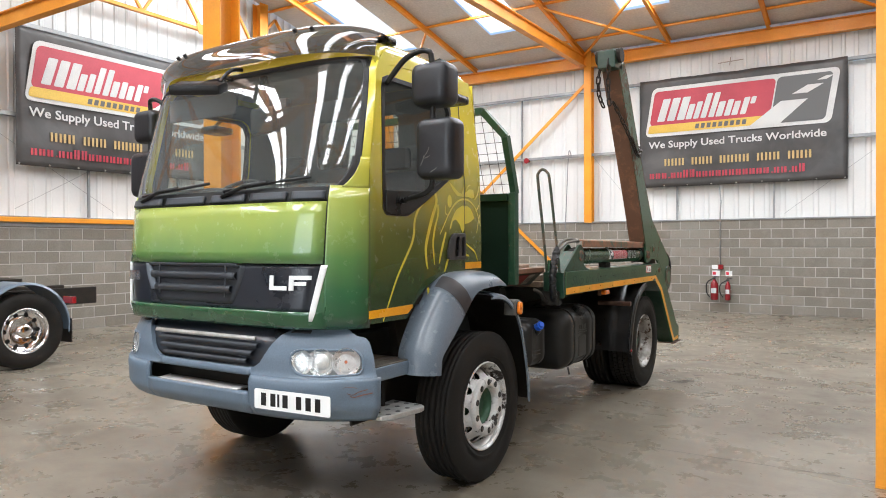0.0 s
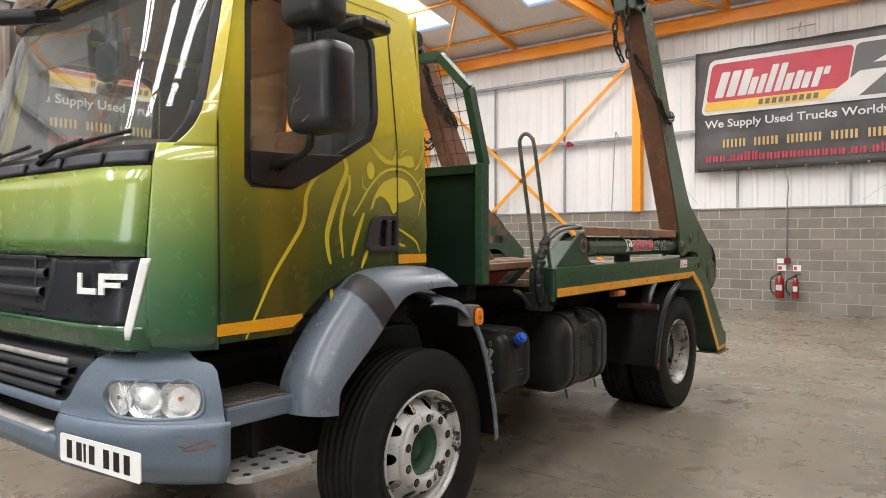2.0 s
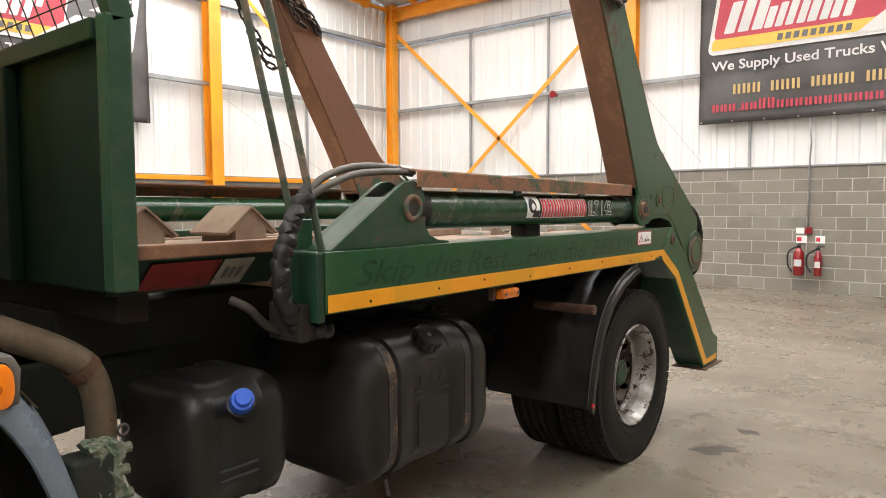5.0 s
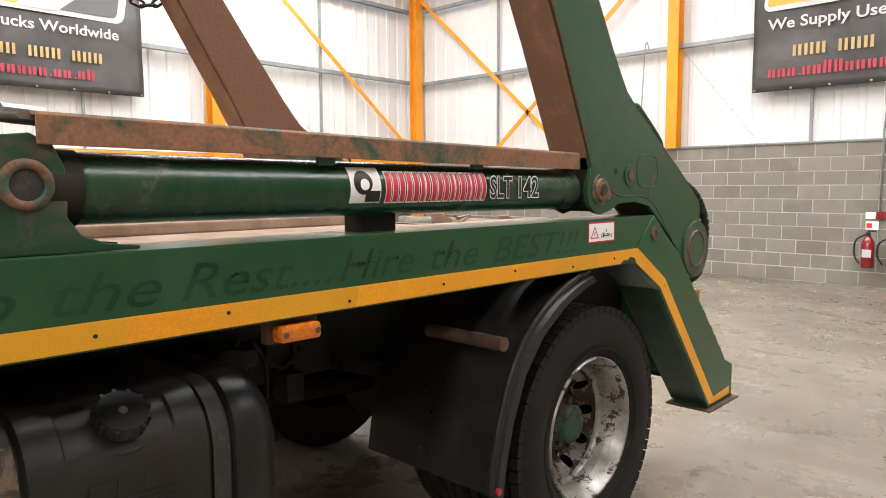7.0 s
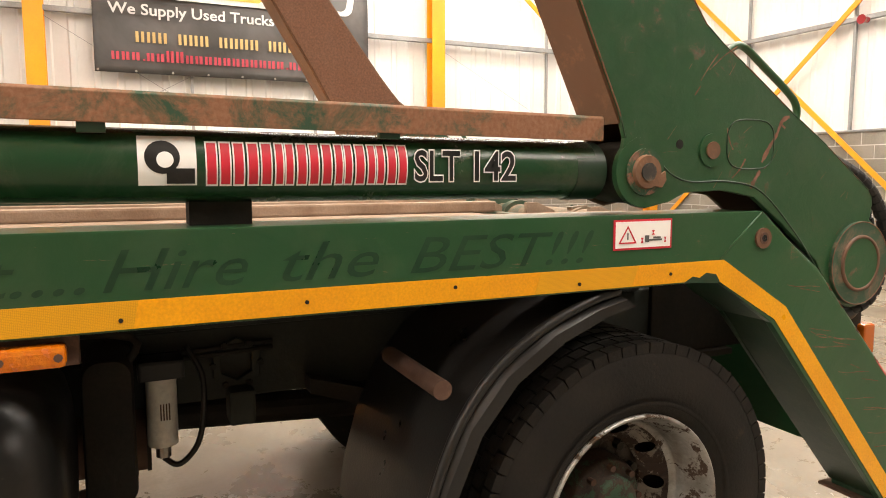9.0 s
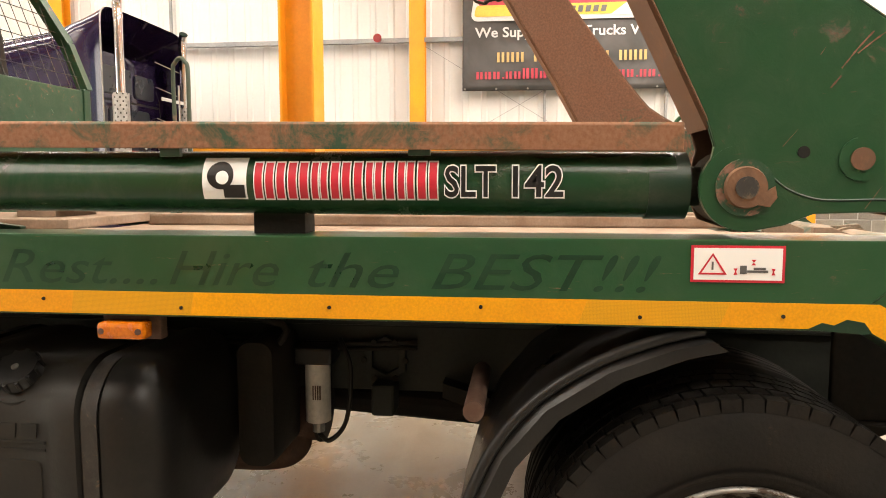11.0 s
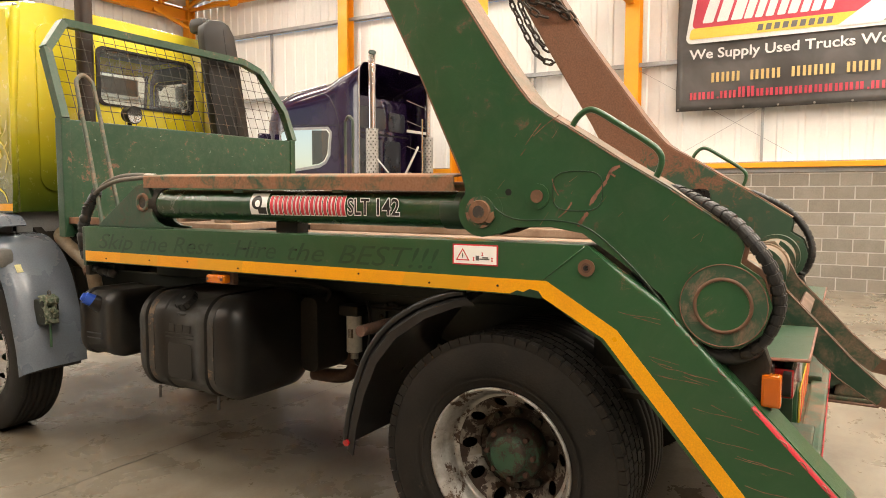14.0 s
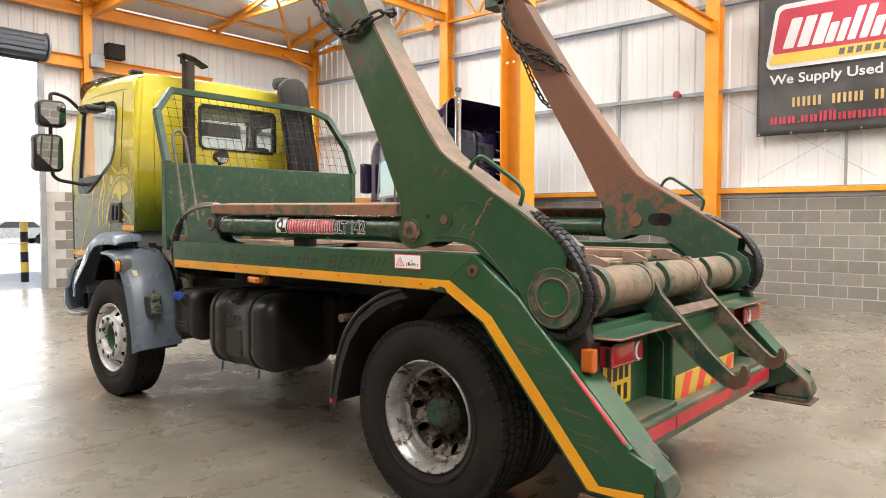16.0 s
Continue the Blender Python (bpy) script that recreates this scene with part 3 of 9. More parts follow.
def part(name, form, material, parent=None, label="", at=None, smooth=None):
    """Links a form as one mesh object, under a thing or a part if given."""
    bm = form.bm
    me = bpy.data.meshes.new(name)
    if smooth is not None:
        bm.normal_update()
        for f in bm.faces:
            f.smooth = True
        for e in bm.edges:
            e.smooth = len(e.link_faces) == 2 and e.calc_face_angle(0) < smooth
    bm.to_mesh(me)
    bm.free()
    me.materials.append(material)
    return placed(name, me, parent, label, at)


def placed(name, me, parent=None, label="", at=None):
    ob = new(name, me)
    if parent is not None:
        ob.parent = parent
        up, m = parent, Matrix()
        while up is not None:
            m = up.matrix_basis @ m if up.parent is None else up.matrix_parent_inverse @ up.matrix_basis @ m
            up = up.parent
        ob.matrix_parent_inverse = m.inverted()
    if at is not None:
        ob.matrix_basis = at
    if label:
        tagged(ob, label)
    return ob


def thing(name, at, label, category, group="", kind=""):
    ob = new(name)
    ob.empty_display_size = 0.2
    ob.matrix_basis = Matrix.Translation(at)
    return tagged(ob, label, category, group, kind)


def lettering(name, text, size, m, material, parent=None, label="", shear=0.0, fit=None, depth=0.001, swell=0.0):
    """Words as a flat mesh in the built-in font; m: pose of the baseline's left end, text plane facing +z of m."""
    cu = bpy.data.curves.new(name, "FONT")
    cu.body, cu.size, cu.shear, cu.extrude, cu.resolution_u = text, size, shear, depth, 3
    tmp = bpy.data.objects.new(name, cu)
    scene.collection.objects.link(tmp)
    dg = bpy.context.evaluated_depsgraph_get()
    me = bpy.data.meshes.new_from_object(tmp.evaluated_get(dg))
    xs = [v.co.x for v in me.vertices]
    width = max(xs) - min(xs)
    if swell:
        cu.offset = swell
        tmp.update_tag()
        dg.update()
        me = bpy.data.meshes.new_from_object(tmp.evaluated_get(dg))
    bpy.data.objects.remove(tmp)
    if fit:
        me.transform(Matrix.Diagonal((fit / width, 1, 1, 1)))
    me.materials.clear()
    me.materials.append(material)
    return placed(name, me, parent, label, m)


def facing(origin, right, up):
    """A pose whose x runs along right and y along up."""
    r, u = Vector(right).normalized(), Vector(up).normalized()
    n = r.cross(u)
    return Matrix.Translation(origin) @ Matrix((r, u, n)).transposed().to_4x4()


def bars(name, x0, x1, y0, y1, count, m, material, parent=None, gap=0.35, label=""):
    """Plain bars in place of writing."""
    f = Form()
    w = (x1 - x0) / (count - gap * 1.0)
    rnd = random.Random(count * 7 + int(x1 * 1000))
    for i in range(count):
        a = x0 + i * w
        f.box(a, a + w * (1 - gap), y0, y1 if rnd.random() > 0.2 else y0 + (y1 - y0) * 0.75, 0, 0.002)
    return part(name, f, material, parent, label, m)


def rounded(x0, x1, y0, y1, r, n=5):
    """A rectangle with round corners, as 2D points."""
    pts = []
    for cx, cy, a in ((x1 - r, y1 - r, 0), (x0 + r, y1 - r, 90), (x0 + r, y0 + r, 180), (x1 - r, y0 + r, 270)):
        for i in range(n + 1):
            t = radians(a + 90 * i / n)
            pts.append((cx + r * math.cos(t), cy + r * math.sin(t)))
    return pts


def circle(cx, cy, r, n=20):
    return [(cx + r * math.cos(2 * math.pi * i / n), cy + r * math.sin(2 * math.pi * i / n)) for i in range(n)]

# ---- the hall ----
XL, XR, YB, YF = -9.7, 22.0, 13.45, -10.5
Z_BLOCK, Z_EAVES, RIDGE_Y, Z_RIDGE = 2.18, 6.62, 1.5, 9.0


def roof_z(y):
    return Z_EAVES + (Z_RIDGE - Z_EAVES) * (1 - abs(y - RIDGE_Y) / (YB - RIDGE_Y))


f = Form()
f.box(-150, 150, -150, 150, -0.3, 0.0)
ground = tagged(part("floor", f, M_FLOOR), "stained grey power-floated concrete floor with tyre marks and oil spots", "floor", kind="structure")

# shrinkage joints sawn into the slab
for i, y in enumerate((-5.0, 1.55, 8.1)):
    part("floor_joint", Form().box(XL, XR, y - 0.003, y + 0.003, 0.0, 0.001), M_STAIN, ground)

# oil drips on the slab
rnd = random.Random(4)
for cx, cy, r in ((1.47, 4.40, 0.075), (1.54, 4.50, 0.06), (1.564, 4.93, 0.055), (0.35, 6.9, 0.07), (2.3, -1.4, 0.07), (1.9, -1.9, 0.10), (1.5, -2.2, 0.06), (-3.6, 2.5, 0.25), (2.55, 6.6, 0.05), (-2.4, -2.9, 0.3)):
    pts = [(cx + r * (0.6 + 0.6 * rnd.random()) * math.cos(a) * 1.5, cy + r * (0.6 + 0.6 * rnd.random()) * math.sin(a)) for a in [k * math.pi / 7 for k in range(14)]]
    part("oil_stain", Form().plate(pts, 0.0005, 0.0016, "z"), M_STAIN, ground)


def cladding(name, along, a, b, at, z0, z1f, inward, material, pitch=0.333):
    """Trapezoid-profiled sheeting: along the x or y axis from a to b, at the plane at, up to z1f(pos)."""
    f = Form()
    prof, p = [], a
    while p < b:
        for d, off in ((0.0, 0.0), (pitch * 0.62, 0.0), (pitch * 0.70, 0.02), (pitch * 0.92, 0.02)):
            if p + d <= b:
                prof.append((p + d, off))
        p += pitch
    prof.append((b, 0.0))
    rows = [[], []]
    for q, off in prof:
        o = at + inward * off
        lo, hi = ((q, o, z0), (q, o, z1f(q))) if along == "x" else ((o, q, z0), (o, q, z1f(q)))
        rows[0].append(lo), rows[1].append(hi)
    f.grid(rows, False)
    return part(name, f, material)


def wall_thing(name, label):
    return tagged(new(name), label, "wall", kind="structure")


def block_wall(owner, along, a, b, at, inward, part_from, part_to, skip=()):
    """Concrete blocks in stretcher bond on a mortar bed; those of one stretch are pieces of their own, the rest joined."""
    L, H, G = 0.45, Z_BLOCK / 10, 0.018
    base = Form()
    t0, t1 = at - inward * 0.0, at - inward * 0.2
    lo, hi = min(t0, t1), max(t0, t1)
    if along == "x":
        base.box(a, b, lo, hi, 0.0, Z_BLOCK)
    else:
        base.box(lo, hi, a, b, 0.0, Z_BLOCK)
    part("mortar_bed", base, M_MORTAR, owner)
    one = Form().box(-(L - G) / 2, (L - G) / 2, -0.012, 0.012, -(H - G) / 2, (H - G) / 2, 0.003)
    me = bpy.data.meshes.new("block")
    one.bm.to_mesh(me)
    one.bm.free()
    me.materials.append(M_BLOCK)
    verts, faces = [], []
    rnd = random.Random(int(abs(at) * 10))
    tmpl_v = [v.co.copy() for v in me.vertices]
    tmpl_f = [tuple(p.vertices) for p in me.polygons]
    for row in range(10):
        p = a + (0.0 if row % 2 else L / 2)
        while p < b - L * 0.4:
            c, z = p + L / 2, (row + 0.5) * H
            p += L
            if c + L / 2 > b:
                continue
            jig = rnd.uniform(-0.003, 0.003)
            off = at + inward * (-0.006 + jig)
            if along == "x":
                m = Matrix.Translation((c, off, z))
            else:
                m = Matrix.Translation((off, c, z)) @ Matrix.Rotation(radians(90), 4, "Z")
            if part_from <= c <= part_to:
                placed("block", me, owner, "", m)
            else:
                k = len(verts)
                verts += [m @ v for v in tmpl_v]
                faces += [tuple(i + k for i in fc) for fc in tmpl_f]
    if verts:
        rest = bpy.data.meshes.new("blocks")
        rest.from_pydata([tuple(v) for v in verts], [], faces)
        rest.materials.append(M_BLOCK)
        tagged(placed("blocks", rest, owner), kind="stuff")


def beam(form, p, q, h=0.3, w=0.16, t=0.016, up=(0, 0, 1)):
    """An I-section from p to q."""
    p, q = Vector(p), Vector(q)
    d = (q - p).normalized()
    u = Vector(up)
    u = (u - d * u.dot(d)).normalized()
    s = d.cross(u)
    m = Matrix((s, d, u)).transposed().to_4x4()
    m.translation = p
    L = (q - p).length
    form.box(-w / 2, w / 2, 0, L, h / 2 - t, h / 2, 0, m)
    form.box(-w / 2, w / 2, 0, L, -h / 2, -h / 2 + t, 0, m)
    form.box(-t / 2, t / 2, 0, L, -h / 2 + t, h / 2 - t, 0, m)
    return form


def flat_bar(form, p, q, w=0.08, t=0.012, n=(0, 0, 1)):
    p, q = Vector(p), Vector(q)
    d = (q - p).normalized()
    u = Vector(n)
    u = (u - d * u.dot(d)).normalized()
    s = d.cross(u)
    m = Matrix((s, d, u)).transposed().to_4x4()
    m.translation = p
    form.box(-w / 2, w / 2, 0, (q - p).length, -t / 2, t / 2, 0, m)
    return form


WB = wall_thing("wall_back", "blockwork dado under white profiled sheeting with galvanised rails")
WL = wall_thing("wall_gable", "blockwork dado under white profiled gable sheeting with galvanised rails")
WF = wall_thing("wall_front", "sheeted front wall with a roller shutter opening")
WR = wall_thing("wall_far", "white sheeted far gable wall of the hall")

for ob, owner in (
    (cladding("sheeting", "x", XL, XR, YB + 0.12, Z_BLOCK, lambda q: 5.60, -1, M_CLAD), WB),
    (cladding("upper_sheeting", "x", XL, XR, YB + 0.08, 5.60, lambda q: Z_EAVES + 0.1, -1, M_CLAD_GREY, 0.25), WB),
    (cladding("sheeting", "y", YF, YB, XL - 0.12, Z_BLOCK, lambda q: 5.60, 1, M_CLAD), WL),
    (cladding("upper_sheeting", "y", YF, YB, XL - 0.08, 5.60, lambda q: roof_z(q) + 0.2, 1, M_CLAD_GREY, 0.25), WL),
    (cladding("sheeting", "y", YF, YB, XR + 0.1, 0.0, lambda q: roof_z(q) + 0.2, -1, M_ROOF), WR),
    (cladding("sheeting", "x", XL, -2.05, YF - 0.1, Z_BLOCK, lambda q: 5.3, 1, M_CLAD), WF),
    (cladding("upper_sheeting", "x", XL, XR, YF - 0.08, 5.3, lambda q: Z_EAVES + 0.1, 1, M_CLAD_GREY, 0.25), WF),
    (cladding("sheeting", "x", 3.0, XR, YF - 0.1, 0.0, lambda q: 5.3, 1, M_CLAD), WF),
):
    ob.parent = owner

# sheeting rails, sills and posts
for x in (-7.08, -4.98, -0.78, 1.38, 5.6, 8.0):
    part("sheeting_post", Form().box(x - 0.022, x + 0.022, YB - 0.0, YB + 0.05, Z_BLOCK, 5.62, 0.004), M_GREYSTEEL, WB)
for z in (3.95, 5.62):
    part("sheeting_rail", Form().box(XL, XR, YB - 0.06, YB + 0.04, z - 0.035, z + 0.035, 0.006), M_GREYSTEEL, WB)
part("block_capping", Form().box(XL, XR, YB - 0.03, YB + 0.1, Z_BLOCK, Z_BLOCK + 0.03, 0.004), M_GREYSTEEL, WB)
for y in (-7.55, -3.0, -0.42, 3.82, 5.88, 10.72):
    part("sheeting_post", Form().box(XL - 0.05, XL, y - 0.022, y + 0.022, Z_BLOCK, 5.7, 0.004), M_GREYSTEEL, WL)
for z in (4.0, 5.65):
    part("sheeting_rail", Form().box(XL - 0.04, XL + 0.06, YF, YB, z - 0.04, z + 0.04, 0.006), M_GREYSTEEL, WL)
part("orange_sill_rail", Form().box(XL - 0.02, XL + 0.10, YF, YB, 2.065, 2.155, 0.006), M_ORANGE, WL)
part("sill_flashing", Form().box(XL - 0.01, XL + 0.03, YF, YB, 1.985, 2.065, 0.004), M_GREYSTEEL, WL)
for z in (4.0,):
    part("sheeting_rail", Form().box(XL, -2.2, YF - 0.04, YF + 0.05, z - 0.04, z + 0.04, 0.006), M_GREYSTEEL, WF)

# thin cross-bracing wires on the sheeting
for a, b in (((XL + 0.05, 2.4, 2.3), (XL + 0.05, 5.4, 4.0)), ((XL + 0.05, 1.7, 3.9), (XL + 0.05, 4.3, 2.3)), ((XL + 0.05, 8.2, 3.9), (XL + 0.05, 11.2, 2.3))):
    part("tie_wire", Form().rod(a, b, 0.0035, 6), M_GREYSTEEL, WL)
for a, b in (((-2.9, YB - 0.05, 3.9), (-1.6, YB - 0.05, 2.3)), ((3.3, YB - 0.05, 3.6), (1.6, YB - 0.05, 2.3))):
    part("tie_wire", Form().rod(a, b, 0.0035, 6), M_GREYSTEEL, WB)

# roof: two slopes with rooflights let into them
RF = tagged(new("ceiling"), "pale grey pitched roof lining with translucent rooflights", "ceiling", kind="structure")
# last slot on each slope is unseen, added to light the near side
lights_x = [(-8.35, -7.25), (-5.0, -3.9), (-1.6, -0.5), (2.0, 3.1), (5.4, 6.5)]
spans = {1: (4.0, 11.7), -1: (-8.75, -1.0)}
slots = {1: lights_x, -1: [(-6.95, -6.05), (-3.2, -2.1), (0.4, 1.5), (4.0, 5.1), (7.6, 8.7)]}
fr, fl = Form(), Form()
for s, (ya, yb) in spans.items():
    e0, e1 = (RIDGE_Y, YB) if s > 0 else (YF, RIDGE_Y)
    cols = [XL]
    for a, b in slots[s]:
        cols += [a, b]
    cols.append(XR)
    for i in range(len(cols) - 1):
        x0, x1 = cols[i], cols[i + 1]
        bits = [(e0, e1)] if i % 2 == 0 else [(e0, ya), (yb, e1)]
        for y0, y1 in bits:
            fr.grid([[(x0, y0, roof_z(y0)), (x1, y0, roof_z(y0))], [(x0, y1, roof_z(y1)), (x1, y1, roof_z(y1))]], False)
bmesh.ops.recalc_face_normals(fr.bm, faces=fr.bm.faces[:])
roof_sheet = part("roof_lining", fr, M_ROOF, RF)
ROOFLIGHT_POWER = 510
for s, (ya, yb) in spans.items():
    for a, b in slots[s]:
        g = Form().grid([[(a, ya, roof_z(ya) + 0.06), (b, ya, roof_z(ya) + 0.06)], [(a, yb, roof_z(yb) + 0.06), (b, yb, roof_z(yb) + 0.06)]], False)
        part("rooflight", g, M_ROOFLIGHT, RF, "white translucent rooflight")
for s, (ya, yb) in spans.items():
    for a, b in slots[s]:
        lamp = bpy.data.lights.new("rooflight_daylight", "AREA")
        lamp.shape, lamp.size, lamp.size_y = "RECTANGLE", b - a, (yb - ya) * 1.02
        lamp.energy, lamp.color = ROOFLIGHT_POWER, (1.0, 0.98, 0.95)
        ym = (ya + yb) / 2
        slope = math.atan2(roof_z(yb) - roof_z(ya), yb - ya)
        new("rooflight_daylight", lamp).matrix_world = Matrix.Translation(((a + b) / 2, ym, roof_z(ym) + 0.02)) @ Matrix.Rotation(slope, 4, "X")

# steel frame
FRAME = tagged(new("steel_frame"), "orange painted steel columns, beams and lattice girders of the hall", "steel frame", kind="structure")


def member(name, form):
    return part(name, form, M_ORANGE, FRAME)


for y in (-5.06, 1.61, 8.155):
    member("column", beam(Form(), (XL + 0.16, y, 0), (XL + 0.16, y, roof_z(y) - 0.1), 0.26, 0.26, 0.016, (1, 0, 0)))
for x, y in ((XL + 0.24, YB - 0.13), (XL + 0.13, YF + 0.13)):
    member("corner_column", beam(Form(), (x, y, 0), (x, y, Z_EAVES), 0.22, 0.22, 0.016, (1, 0, 0)))
for x in (-2.99, 3.75, 10.0):
    member("column", beam(Form(), (x, YB - 0.1, Z_BLOCK if x < 3 else 0.0), (x, YB - 0.1, Z_EAVES), 0.2, 0.2, 0.014, (0, 1, 0)))
    member("column", beam(Form(), (x if x < 0 else x + 4, YF + 0.12, 0), (x if x < 0 else x + 4, YF + 0.12, Z_EAVES), 0.2, 0.2, 0.014, (0, 1, 0)))
for x in (-3.15, 3.62):
    c = Form()
    beam(c, (x, 1.56, 0.02), (x, 1.56, roof_z(1.56) - 0.2), 0.30, 0.30, 0.018, (0, 1, 0))
    col = member("column", c)
    part("base_plate", Form().box(x - 0.152, x + 0.152, 1.56 - 0.152, 1.56 + 0.152, 0.0, 0.02, 0.002), M_ORANGE, col)
    for dx in (-0.045, 0.045):
        for z in (3.45, 3.75):
            part("bolt_hole_cap", Form().rod((x + 0.152, 1.56 + dx, z), (x + 0.156, 1.56 + dx, z), 0.014), M_WHITE, col)
member("eaves_beam", beam(Form(), (XL, YB - 0.1, 6.36), (XR, YB - 0.1, 6.36), 0.30, 0.18))
member("eaves_beam", beam(Form(), (XL, YF + 0.12, 6.36), (XR, YF + 0.12, 6.36), 0.30, 0.18))
for x in (-3.1, 3.62):
    member("tie_beam", beam(Form(), (x, YF + 0.12, 6.36), (x, YB - 0.12, 6.36), 0.28, 0.16))
member("cross_beam", beam(Form(), (XL + 0.25, 1.58, 5.2), (-3.3, 1.58, 5.2), 0.24, 0.13))
member("cross_beam", beam(Form(), (XL + 0.25, -5.05, 6.6), (-3.2, -5.05, 6.6), 0.2, 0.12))
member("shutter_head_beam", beam(Form(), (-6.2, YF + 0.1, 5.15), (3.0, YF + 0.1, 5.15), 0.28, 0.16))
# lattice girder along the gable
chord = 6.5
member("bottom_chord", Form().box(XL + 0.1, XL + 0.2, YF + 0.2, YB - 0.2, chord - 0.035, chord + 0.035, 0.004))
y = YF + 0.4
k = 0
while y + 1.5 < YB:
    top = min(roof_z(y + 0.75) - 0.25, chord + 1.1)
    flat = Form()
    flat_bar(flat, (XL + 0.15, y, chord), (XL + 0.15, y + 0.75, top), 0.06, 0.05)
    flat_bar(flat, (XL + 0.15, y + 0.75, top), (XL + 0.15, y + 1.5, chord), 0.06, 0.05)
    member("lattice_bar", flat)
    y += 1.5
    k += 1
    if k % 2:
        member("gusset", Form().plate([(y - 0.2, chord + 0.1), (y + 0.2, chord + 0.1), (y + 0.12, chord - 0.12), (y - 0.12, chord - 0.12)], XL + 0.205, XL + 0.217, "x"))
# rafters and purlins under the sheeting
for x in (-8.6, -6.3, -3.1, -0.9, 1.3, 3.62, 6.0, 8.4):
    for s in (1, -1):
        e = YB - 0.15 if s > 0 else YF + 0.15
        member("rafter", beam(Form(), (x, e, roof_z(e) - 0.12), (x, RIDGE_Y, roof_z(RIDGE_Y) - 0.12), 0.13, 0.08, 0.012))
for y in (12.6, 10.7, 8.6, 6.5, 4.4, -1.4, -3.5, -5.6, -7.7, -9.7):
    member("purlin", Form().box(XL, XR, y - 0.03, y + 0.03, roof_z(y) - 0.07, roof_z(y) - 0.02))
# diagonal braces in the roof plane and struts below it
for x0, x1 in ((-8.6, -6.3), (-3.1, -0.9), (-0.9, -3.1), (3.62, 1.3)):
    a, b = 13.2, 10.7
    d = Form()
    flat_bar(d, (x0, a, roof_z(a) - 0.2), (x1, b, roof_z(b) - 0.15), 0.05, 0.05)
    member("roof_brace", d)
    d = Form()
    flat_bar(d, (x0, -10.2, roof_z(-10.2) - 0.2), (x1, -7.7, roof_z(-7.7) - 0.15), 0.07, 0.06)
    member("roof_brace", d)
for p, q in (((XL + 0.3, YF + 0.3, 6.55), (-7.2, YF + 2.8, 7.3)), ((XL + 0.3, YF + 0.3, 6.55), (-8.6, YF + 4.2, 7.3)), ((-6.0, YF + 0.3, 6.5), (-7.4, YF + 3.0, 7.2)), ((XL + 0.3, YF + 0.3, 6.0), (XL + 1.3, YF + 0.2, 6.3))):
    d = Form()
    flat_bar(d, p, q, 0.09, 0.07)
    member("knee_brace", d)
# X bracing in the last bay of the back wall, and one on the gable
for a, b in (((-9.4, 5.92), (-3.1, 0.28)), ((-3.1, 5.80), (-9.4, 0.25))):
    d = Form()
    flat_bar(d, (a[0], YB - 0.07, a[1]), (b[0], YB - 0.07, b[1]), 0.085, 0.02, (0, 1, 0))
    member("wall_brace", d)
d = Form()
flat_bar(d, (XL + 0.07, 8.25, 6.55), (XL + 0.07, 13.2, 2.45), 0.085, 0.02, (1, 0, 0))
member("wall_brace", d)

# roller shutter, rolled up over the opening
SH = thing("roller_shutter", (0.5, YF + 0.15, 5.0), "dark grey roller shutter rolled up above the open doorway", "shutter")
part("drum", Form().rod((-2.0, YF + 0.34, 5.3), (3.0, YF + 0.34, 5.3), 0.27, 24), M_SHUTTER, SH, smooth=0.6)
for z in (5.12, 5.22, 5.32, 5.42):
    part("slat", Form().box(-1.95, 3.0, YF + 0.60, YF + 0.615, z - 0.035, z + 0.035, 0.004), M_SHUTTER, SH)
part("end_plate", Form().plate(circle(YF + 0.34, 5.3, 0.31, 20), -2.06, -2.03, "x"), M_GREYSTEEL, SH)
part("guide_rail", Form().box(-2.08, -1.96, YF + 0.02, YF + 0.12, 0.0, 5.05, 0.006), M_GREYSTEEL, SH)
part("bottom_bar", Form().box(-1.95, 3.0, YF + 0.18, YF + 0.24, 4.98, 5.06, 0.006), M_SHUTTER, SH)
part("motor_box", Form().box(-3.75, -3.35, YF + 0.2, YF + 0.45, 5.3, 5.65, 0.02), M_CHASSIS, SH)
part("control_box", Form().box(-3.3, -3.0, YF + 0.22, YF + 0.36, 5.05, 5.35, 0.01), M_GREYSTEEL, SH)

# blockwork
block_wall(WB, "x", XL, XR, YB, -1, -5.6, 4.6)
block_wall(WL, "y", YF, YB, XL, 1, 0.5, 9.5)
block_wall(WF, "x", XL, -2.05, YF, 1, -5.0, -2.0)

# ---- things on the walls ----


